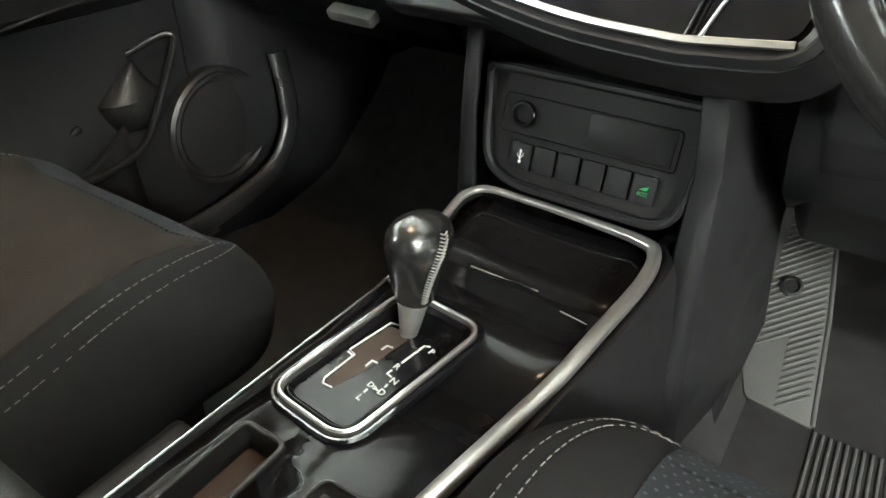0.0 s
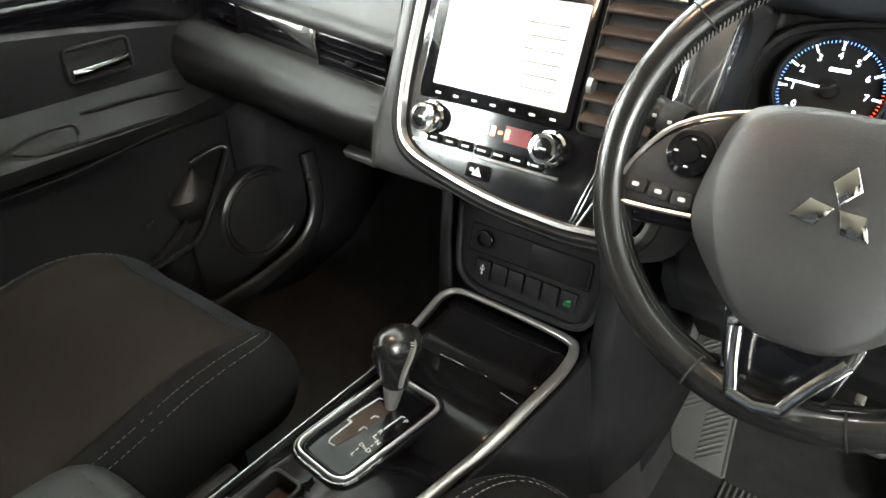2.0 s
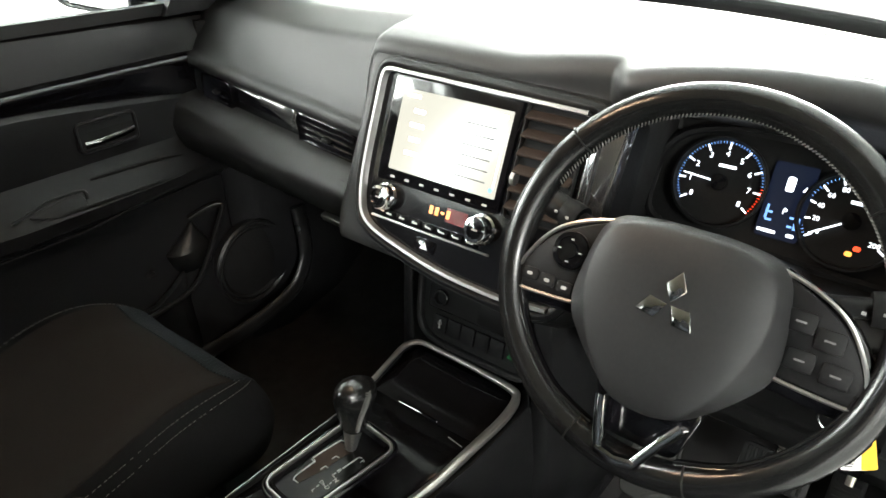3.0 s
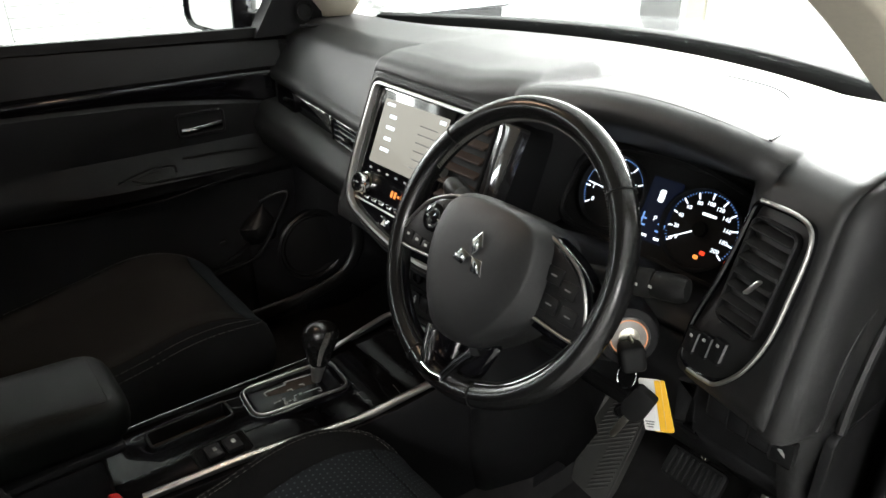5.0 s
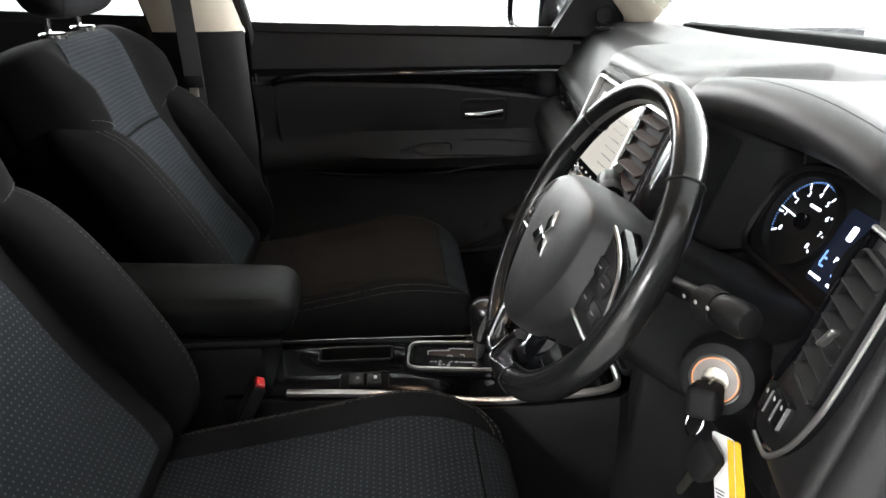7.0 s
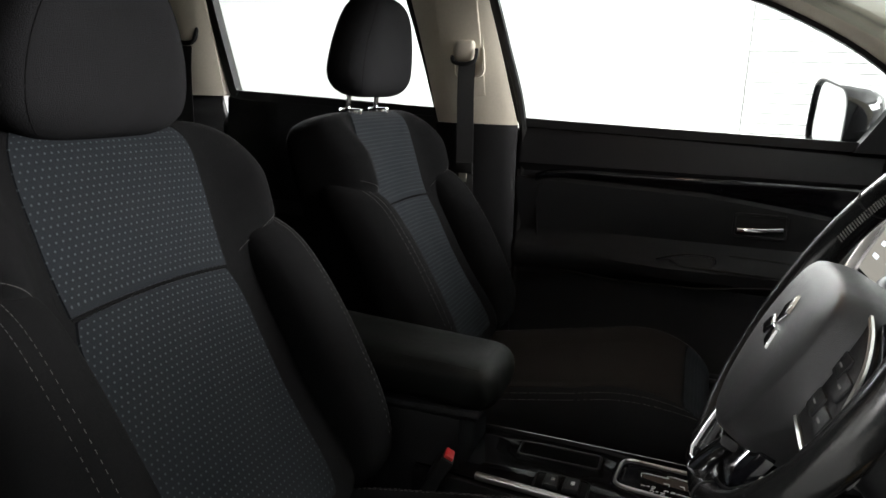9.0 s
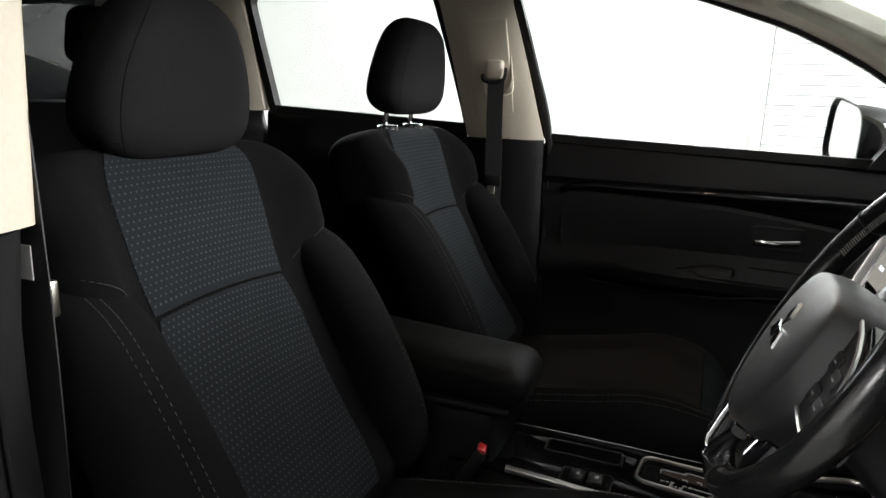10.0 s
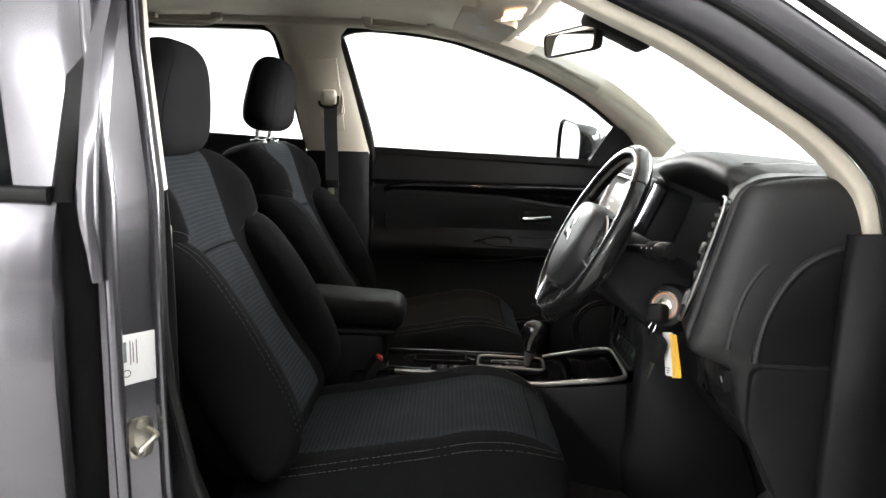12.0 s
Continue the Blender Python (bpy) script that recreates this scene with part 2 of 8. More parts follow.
def rr(w, h, r, n=4, cx=0.0, cy=0.0):
    """Outline of a rounded rectangle."""
    out = []
    for qx, qy, a0 in ((1, 1, 0), (-1, 1, 90), (-1, -1, 180), (1, -1, 270)):
        for k in range(n + 1):
            a = radians(a0 + 90 * k / n)
            out.append((cx + qx * (w / 2 - r) + r * math.cos(a), cy + qy * (h / 2 - r) + r * math.sin(a)))
    return out


def rounded(poly, r, n=4):
    """A polygon with its corners rounded."""
    out = []
    for k in range(len(poly)):
        p0, p1, p2 = (Vector((*poly[(k + d) % len(poly)][:2], 0)) for d in (-1, 0, 1))
        rad = poly[k][2] if len(poly[k]) > 2 else r
        a, b = (p0 - p1), (p2 - p1)
        la, lb = min(rad, a.length * 0.48), min(rad, b.length * 0.48)
        s, e = p1 + a.normalized() * la, p1 + b.normalized() * lb
        for i in range(n + 1):
            t = i / n
            q = s * (1 - t) ** 2 + p1 * 2 * t * (1 - t) + e * t * t
            out.append((q.x, q.y))
    return out


def inset(poly, d):
    """The outline moved inwards by d (for an outline that runs counter-clockwise)."""
    area = sum(a[0] * b[1] - b[0] * a[1] for a, b in zip(poly, poly[1:] + poly[:1]))
    sg = 1 if area > 0 else -1
    out = []
    n = len(poly)
    for k in range(n):
        p0, p1, p2 = Vector(poly[k - 1]), Vector(poly[k]), Vector(poly[(k + 1) % n])
        e1, e2 = (p1 - p0), (p2 - p1)
        n1 = Vector((-e1.y, e1.x)).normalized() * sg if e1.length > 1e-7 else Vector((0, 0))
        n2 = Vector((-e2.y, e2.x)).normalized() * sg if e2.length > 1e-7 else n1
        m = (n1 + n2).normalized() / max(0.5, (n1 + n2).length / 2)
        out.append(tuple(p1 + m * d))
    return out


def skin(bm, rings, closed=True, cap=True):
    """Faces between rings of points."""
    vs = [[bm.verts.new(p) for p in ring] for ring in rings]
    n = len(vs[0])
    for a, b in zip(vs, vs[1:]):
        for k in range(n if closed else n - 1):
            bm.faces.new((a[k], a[(k + 1) % n], b[(k + 1) % n], b[k]))
    if cap and closed:
        bm.faces.new(vs[0][::-1])
        bm.faces.new(vs[-1])
    return bm


def plate(bm, outline, z0, z1, m=None, bev=0.0):
    """An outline extruded from z0 to z1, its front edge rounded by bev."""
    m = m or Matrix()
    rings = [[m @ Vector((x, y, z0)) for x, y in outline]]
    if bev:
        rings.append([m @ Vector((x, y, z1 - bev)) for x, y in outline])
        o2 = inset(outline, bev * 0.35)
        rings.append([m @ Vector((x, y, z1 - bev * 0.3)) for x, y in o2])
        o2 = inset(outline, bev)
        rings.append([m @ Vector((x, y, z1)) for x, y in o2])
    else:
        rings.append([m @ Vector((x, y, z1)) for x, y in outline])
    return skin(bm, rings)


def ring_plate(bm, outer, inner, z0, z1, m=None, bev=0.0):
    """A frame between two outlines of as many points."""
    m = m or Matrix()
    prof = [(outer, z0)]
    if bev:
        prof += [(outer, z1 - bev), (inset(outer, bev), z1), (inset(inner, -bev), z1), (inner, z1 - bev)]
    else:
        prof += [(outer, z1), (inner, z1)]
    prof.append((inner, z0))
    rings = [[m @ Vector((x, y, z)) for x, y in o] for o, z in prof]
    rings.append(rings[0])
    vs = [[bm.verts.new(p) for p in ring] for ring in rings[:-1]]
    vs.append(vs[0])
    n = len(vs[0])
    for a, b in zip(vs, vs[1:]):
        for k in range(n):
            bm.faces.new((a[k], a[(k + 1) % n], b[(k + 1) % n], b[k]))
    return bm


def block(bm, sx, sy, sz, m=None, bev=0.004, seg=2):
    """A box with rounded edges, centred."""
    m = m or Matrix()
    r = bmesh.ops.create_cube(bm, size=1, matrix=m @ Matrix.Diagonal((sx, sy, sz, 1)))
    if bev:
        edges = list({e for v in r["verts"] for e in v.link_edges})
        bmesh.ops.bevel(bm, geom=edges, offset=bev, segments=seg, profile=0.5, affect="EDGES")
    return bm


def smooth_path(pts, n=6, closed=False):
    """A Catmull-Rom curve through points."""
    P = [Vector(p) for p in pts]
    out = []
    m = len(P)
    for k in range(m if closed else m - 1):
        if closed:
            a, b, c, d = P[k - 1], P[k], P[(k + 1) % m], P[(k + 2) % m]
        else:
            a, b, c, d = P[max(k - 1, 0)], P[k], P[k + 1], P[min(k + 2, m - 1)]
        for i in range(n):
            t = i / n
            out.append(0.5 * ((2 * b) + (c - a) * t + (2 * a - 5 * b + 4 * c - d) * t * t + (3 * b - a - 3 * c + d) * t ** 3))
    if not closed:
        out.append(P[-1])
    return out


def sweep(bm, path, profile, closed=False, up=(0, 0, 1), scale=None):
    """A profile (outline) carried along a path. Its x lies across the path, its y along up."""
    rings = []
    n = len(path)
    for k, p in enumerate(path):
        if closed:
            t = path[(k + 1) % n] - path[k - 1]
        else:
            t = path[min(k + 1, n - 1)] - path[max(k - 1, 0)]
        t.normalize()
        side = t.cross(Vector(up))
        if side.length < 1e-4:
            side = t.cross(Vector((1, 0, 0.01)))
        side.normalize()
        top = side.cross(t)
        s = scale(k / (n - 1)) if scale else 1.0
        rings.append([p + side * x * s + top * y * s for x, y in profile])
    if closed:
        vs = [[bm.verts.new(q) for q in ring] for ring in rings]
        vs.append(vs[0])
        m = len(profile)
        for a, b in zip(vs, vs[1:]):
            for k in range(m):
                bm.faces.new((a[k], a[(k + 1) % m], b[(k + 1) % m], b[k]))
        return bm
    return skin(bm, rings)


def circle(r, n=10, rx=1.0, ry=1.0):
    return [(r * rx * math.cos(2 * math.pi * k / n), r * ry * math.sin(2 * math.pi * k / n)) for k in range(n)]


def tube(bm, path, r, n=8, closed=False, up=(0, 0, 1), scale=None, flat=1.0):
    return sweep(bm, [Vector(p) for p in path], circle(r, n, 1.0, flat), closed, up, scale)


def lathe(bm, profile, n=24, m=None):
    """A profile of (radius, height) turned round z."""
    m = m or Matrix()
    rings = [[m @ Vector((max(r, 1e-5) * math.cos(2 * math.pi * k / n), max(r, 1e-5) * math.sin(2 * math.pi * k / n), z)) for k in range(n)] for r, z in profile]
    return skin(bm, rings)


def spow(v, e):
    return math.copysign(abs(v) ** e, v)


class Pillow:
    """A padded form: stations along a spine, each with a centre, width, thickness; the front may rise into side bolsters."""

    def __init__(self, spine, normal, width, thick, bolster=lambda u, v: 0.0, k=5.0, end=0.10, across=(1, 0, 0), keep=0.55):
        self.spine, self.normal, self.width, self.thick, self.bolster, self.k, self.end, self.across, self.keep = spine, normal, width, thick, bolster, k, end, Vector(across), keep

    def shrink(self, v):
        e = self.end
        d = 0.0
        if v < e:
            d = (e - v) / e
        elif v > 1 - e:
            d = (v - 1 + e) / e
        return (1 - min(d, 1) ** 2.6) ** (1 / 2.6)

    def point(self, u, w, v):
        s = self.shrink(v)
        c, nrm = self.spine(v), self.normal(v)
        wid = self.width(v) * (self.keep + (1 - self.keep) * s) * (s ** 0.15 if s > 0 else 0)
        lift = self.bolster(u, v) * max(w, 0) * s
        return c + self.across * (u * wid / 2) + nrm * (w * self.thick(v) / 2 * s + lift)

    def mesh(self, nu=40, nv=28):
        bm = bmesh.new()
        rings = []
        for j in range(nv + 1):
            v = 0.5 - 0.5 * math.cos(math.pi * j / nv)
            v = min(max(v, 0.0015), 0.9985)
            ring = []
            for i in range(nu):
                a = 2 * math.pi * i / nu
                ring.append(self.point(spow(math.cos(a), 2 / self.k), spow(math.sin(a), 2 / self.k), v))
            rings.append(ring)
        return skin(bm, rings)

    def front(self, u, v, off=0.0):
        w = (1 - min(abs(u), 0.999) ** self.k) ** (1 / self.k)
        return self.point(u, w, v) + self.normal(v) * off

    def patch(self, u0, u1, v0, v1, off=0.003, nu=14, nv=18, thick=0.006, bow0=0.0, bow1=0.0):
        """A panel laid on the front, between u0(v), u1(v), with its cloth's own coordinates."""
        bm = bmesh.new()
        uv = bm.loops.layers.uv.new("UVMap")
        top, flat = [], {}
        def steps(n, rim):
            return [0.0, rim] + [rim + (1 - 2 * rim) * k / (n - 2) for k in range(1, n - 2)] + [1 - rim, 1.0]
        us, vs = steps(nu, 0.010), steps(nv, 0.007)
        for j in range(nv + 1):
            v = v0 + (v1 - v0) * vs[j]
            row = []
            for i in range(nu + 1):
                u = u0(v) + (u1(v) - u0(v)) * us[i]
                edge = min(i, nu - i, j, nv - j)
                arch = 1 - (2 * us[i] - 1) ** 2
                p = self.front(u, v + arch * (bow0 * (1 - vs[j]) + bow1 * vs[j]), off if edge else off - thick)
                q = bm.verts.new(p)
                flat[q] = (u * self.width(v) / 2, 0.0 if j == 0 else flat[top[-1][0]][1] + (p - top[-1][i].co).length)
                row.append(q)
            top.append(row)
        for a, b in zip(top, top[1:]):
            for i in range(nu):
                f = bm.faces.new((a[i], a[i + 1], b[i + 1], b[i]))
                for lp in f.loops:
                    lp[uv].uv = flat[lp.vert]
        return bm


def stitches(path, length=0.006, gap=0.0045, r=0.0005):
    """Thread stitches along a path."""
    bm = bmesh.new()
    P = [Vector(p) for p in path]
    left, on = 0.0, True
    for a, b in zip(P, P[1:]):
        d = (b - a).length
        if d < 1e-6:
            continue
        t = (b - a) / d
        s = 0.0
        while s + length < d + 1e-6:
            p, q = a + t * s, a + t * (s + length)
            side = t.cross(Vector((0.3, 0.2, 1))).normalized() * r
            up = side.cross(t).normalized() * r
            ra = [p + side, p + up, p - side, p - up]
            rb = [q + side, q + up, q - side, q - up]
            skin(bm, [ra, rb])
            s += length + gap
    return bm


def lettering(text, size, m, material, name, parent, depth=0.0004, align="CENTER"):
    """Raised letters, turned into a mesh."""
    cu = bpy.data.curves.new(name, "FONT")
    cu.body, cu.size, cu.extrude, cu.align_x, cu.align_y, cu.resolution_u = text, size, depth, align, "CENTER", 2
    tmp = new(name, cu)
    dg = bpy.context.evaluated_depsgraph_get()
    me = bpy.data.meshes.new_from_object(tmp.evaluated_get(dg))
    bpy.data.objects.remove(tmp)
    me.transform(m)
    me.materials.clear()
    me.materials.append(material)
    o = new(name, me)
    o.parent = parent
    o.matrix_parent_inverse = parent.matrix_world.inverted()
    return o


# ---- the studio ----
def slab(name, x0, x1, y0, y1, z0, z1, material, label, category="wall"):
    o = link(name, block(bmesh.new(), x1 - x0, y1 - y0, z1 - z0, pose((x0 + x1) / 2, (y0 + y1) / 2, (z0 + z1) / 2), 0), material)
    return tagged(o, label, category, kind="structure")


slab("floor", -5.2, 6.2, -6.2, 7.2, -0.1, 0.0, CONCRETE, "smooth grey studio floor under the car", "floor")
slab("wall_west", -5.2, -5.0, -6.2, 7.2, 0.0, 3.6, WHITEWALL, "plain white painted studio wall")
# Unseen wall, made dark to cut the light entering the driver's door opening.
slab("wall_east", 6.0, 6.2, -2.4, 7.2, 0.0, 3.6, GREYWALL, "plain dark grey wall, unseen, added to keep light off the cabin")
# Unseen too; left white so the rear door's paint mirrors something bright.
slab("wall_east_rear", 6.0, 6.2, -6.2, -2.4, 0.0, 3.6, WHITEWALL, "plain white painted studio wall")
slab("wall_south", -5.0, 6.0, -6.2, -6.0, 0.0, 3.6, WHITEWALL, "plain white painted studio wall")
slab("wall_north", -5.0, 6.0, 7.0, 7.2, 0.0, 3.6, WHITEWALL, "plain white painted studio wall")


def shutter():
    e = thing("roller_shutter", (-4.97, 3.3, 0.0), "white roller shutter door in the studio wall", "roller door", kind="structure")
    bm = block(bmesh.new(), 0.022, 6.2, 0.072, None, 0.006, 1)
    first = part("slat", bm, WHITEWALL, e)
    for k in range(40):
        o = first if k == 0 else new("slat", first.data)
        o.parent = e
        o.matrix_parent_inverse = e.matrix_world.inverted()
        o.matrix_basis = pose(-4.975, 3.35, 0.05 + 0.078 * k)
    for y in (0.20, 6.50):
        part("guide_rail", block(bmesh.new(), 0.05, 0.08, 3.2, pose(-4.97, y, 1.6), 0.006), WHITEWALL, e, "white guide rail")
    d_ = thing("wall_door", (-4.2, 6.95, 0.0), "beige door frame with a grey leaf in the studio wall", "door", kind="structure")
    part("frame_post", block(bmesh.new(), 0.24, 0.06, 2.3, pose(-3.80, 6.97, 1.15), 0.006), BEIGE, d_)
    part("leaf", block(bmesh.new(), 0.55, 0.03, 2.2, pose(-4.30, 6.98, 1.1), 0.004), COLLAR, d_)


shutter()
slab("ceiling", -5.2, 6.2, -6.2, 7.2, 3.6, 3.7, WHITEWALL, "white studio ceiling", "ceiling")


# ---- car body: floor, roof, pillars ----
def grid(bm, rows):
    """Faces over rows of points."""
    vs = [[bm.verts.new(p) for p in r] for r in rows]
    for a, b in zip(vs, vs[1:]):
        for k in range(len(a) - 1):
            bm.faces.new((a[k], a[k + 1], b[k + 1], b[k]))
    return bm


def thick(o, t, off=-1.0):
    md = o.modifiers.new("thickness", "SOLIDIFY")
    md.thickness, md.offset = t, off
    return o


def cabin_floor():
    rows = []
    for y in (-2.3, -1.6, -1.2, -0.7, -0.2, 0.2, 0.45, 0.62, 0.78, 0.92, 1.0):
        r = []
        for x in (-0.84, -0.80, -0.5, -0.22, -0.14, 0.14, 0.22, 0.5, 0.80, 0.84):
            z = 0.34 + 0.9 * max(0, y - 0.5) ** 1.5 * 1.6
            if abs(x) < 0.16:
                z += 0.10
            if abs(x) > 0.82:
                z += 0.14
            r.append((x, y, z))
        rows.append(r)
    o = thick(link("car_floor", grid(bmesh.new(), rows), CARPET), 0.02)
    tagged(o, "black carpeted car floor with a raised tunnel", "car floor", kind="structure")
    rows = [[(x, 0.98 - 0.3 * x * x, z) for x in (-0.84, -0.4, 0.0, 0.4, 0.84)] for z in (0.3, 0.7, 1.0, 1.18)]
    o = thick(link("car_bulkhead", grid(bmesh.new(), rows), MATT), 0.02)
    tagged(o, "black bulkhead behind the dashboard", "bulkhead", kind="structure")


cabin_floor()


def roof_z(x, y):
    return 1.702 - 0.045 * (x / 0.7) ** 2 - 0.15 * max(0, y + 0.45) ** 1.5 - 0.05 * max(0, -1.2 - y)


def roof():
    ys = (0.06, 0.0, -0.1, -0.25, -0.45, -0.7, -1.0, -1.4, -1.8, -2.25)
    xs = (-0.74, -0.71, -0.66, -0.56, -0.4, -0.2, 0.0, 0.2, 0.4, 0.56, 0.66, 0.71, 0.74)
    rows = [[(x, y - 0.10 * (x / 0.7) ** 2 * (1 if y > -0.3 else 0), roof_z(x, y) - (0.012 if abs(x) > 0.72 else 0.0)) for x in xs] for y in ys]
    o = thick(link("headliner", grid(bmesh.new(), rows), LINER), 0.012, 1.0)
    tagged(o, "beige woven headliner under the roof", "headliner", kind="structure")
    rows = [[(x * 1.05, y - 0.10 * (x / 0.7) ** 2 * (1 if y > -0.3 else 0) + (0.05 if y > 0 else 0), roof_z(x, y) + 0.045 - (0.05 if abs(x) > 0.72 else 0)) for x in xs] for y in ys]
    o = thick(link("car_roof", grid(bmesh.new(), rows), PAINT), 0.01, 1.0)
    tagged(o, "grey metallic painted car roof", "car roof", kind="structure")


roof()


def side_x(z):
    """Half width of the cabin at a height."""
    return 0.785 - 0.10 * max(0, z - 1.2) - 0.12 * max(0, z - 1.45)


# left upper frame: window edges (y, z)
FRONT_TOP = [(-0.63, 1.627), (-0.55, 1.634), (-0.43, 1.632), (-0.23, 1.607), (-0.03, 1.547), (0.10, 1.498), (0.26, 1.414), (0.39, 1.315), (0.44, 1.262)]


def pillars_left():
    # A pillar: between the window's edge and the windscreen
    bm = bmesh.new()
    inner = smooth_path([(0, y, z) for y, z in FRONT_TOP[3:]] + [(0, 0.50, 1.19)], 4)
    rings = []
    for k, p in enumerate(inner):
        t = k / (len(inner) - 1)
        w = 0.075 + 0.055 * t
        fwd = Vector((0, 0.62, 0.78)) * w
        x = -side_x(p.z)
        a, b = Vector((x - 0.01, p.y, p.z)), Vector((x + 0.02, p.y, p.z + 0.006))
        c = Vector((x + 0.055, p.y + fwd.y * 0.45, p.z + fwd.z * 0.45))
        d = Vector((x + 0.05 + 0.012 * t, p.y + fwd.y * 0.9, p.z + fwd.z * 0.9))
        e = Vector((x + 0.02, p.y + fwd.y, p.z + fwd.z + 0.006))
        f = Vector((x - 0.04, p.y + fwd.y * 0.8, p.z + fwd.z * 0.8))
        rings.append([a, b, c, d, e, f])
    skin(bm, rings)
    e = thing("pillar_a_left", (-0.75, 0.2, 1.4), "beige windscreen pillar trim beside the passenger window", "pillar trim", kind="structure")
    part("trim", bm, BEIGE, e, sharp=50)
    # B pillar
    e = thing("pillar_b_left", (-0.78, -0.65, 1.2), "door pillar with beige upper and black lower trim", "pillar trim", kind="structure")
    bm = bmesh.new()
    rings = []
    for k in range(13):
        t = k / 12
        z = 1.215 + 0.43 * t
        y0, y1 = -0.745 - 0.095 * t, -0.518 - 0.115 * t
        if t > 0.85:
            s = (t - 0.85) / 0.15
            y0, y1 = y0 - 0.05 * s * s, y1 + 0.05 * s * s
        x = -side_x(z)
        rings.append([(x - 0.03, y0 + 0.01, z), (x + 0.012, y0, z), (x + 0.03, y0 + 0.03, z), (x + 0.033, (y0 + y1) / 2, z), (x + 0.03, y1 - 0.03, z), (x + 0.012, y1, z), (x - 0.03, y1 - 0.01, z)])
    skin(bm, rings)
    part("belt_panel", block(bmesh.new(), 0.012, 0.115, 0.25, pose(-0.7325, -0.672, 1.405, 6, 8, 0), 0.005, 2), BEIGE, e, "raised panel round the belt anchor")
    part("upper_trim", bm, BEIGE, e, "beige plastic upper trim", sharp=50)
    bm = bmesh.new()
    rings = []
    for k in range(9):
        t = k / 8
        z = 1.214 - 0.86 * t
        y0, y1 = -0.745 - 0.02 * t, -0.518 + 0.01 * t
        x = -side_x(z) + 0.006
        rings.append([(x - 0.04, y0 + 0.01, z), (x + 0.012, y0, z), (x + 0.036, y0 + 0.03, z), (x + 0.04, (y0 + y1) / 2, z), (x + 0.036, y1 - 0.03, z), (x + 0.012, y1, z), (x - 0.04, y1 - 0.01, z)])
    skin(bm, rings)
    part("lower_trim", bm, PLASTIC, e, "black plastic lower trim", sharp=50)
    # door seal beside the pillar
    bm = bmesh.new()
    tube(bm, smooth_path([(-0.79, -0.515, 0.5), (-0.79, -0.508, 0.9), (-0.788, -0.508, 1.21), (-0.772, -0.56, 1.42), (-0.745, -0.618, 1.61)], 6), 0.011, 8, up=(0, 1, 0))
    part("door_seal", bm, RUBBER, e, "black rubber door seal")
    # belt slide panel
    m = Matrix.Translation((-0.735, -0.655, 1.43)) @ Matrix.Rotation(radians(90), 4, "Z") @ Matrix.Rotation(radians(84), 4, "X") @ Matrix.Rotation(radians(8), 4, "Z")
    ol = rr(0.085, 0.20, 0.02)
    bm = bmesh.new()
    ring_plate(bm, ol, inset(ol, 0.004), -0.004, 0.006, m, 0.001)
    part("slide_cover", bm, BEIGE, e, "raised rim of the belt adjuster cover")


pillars_left()


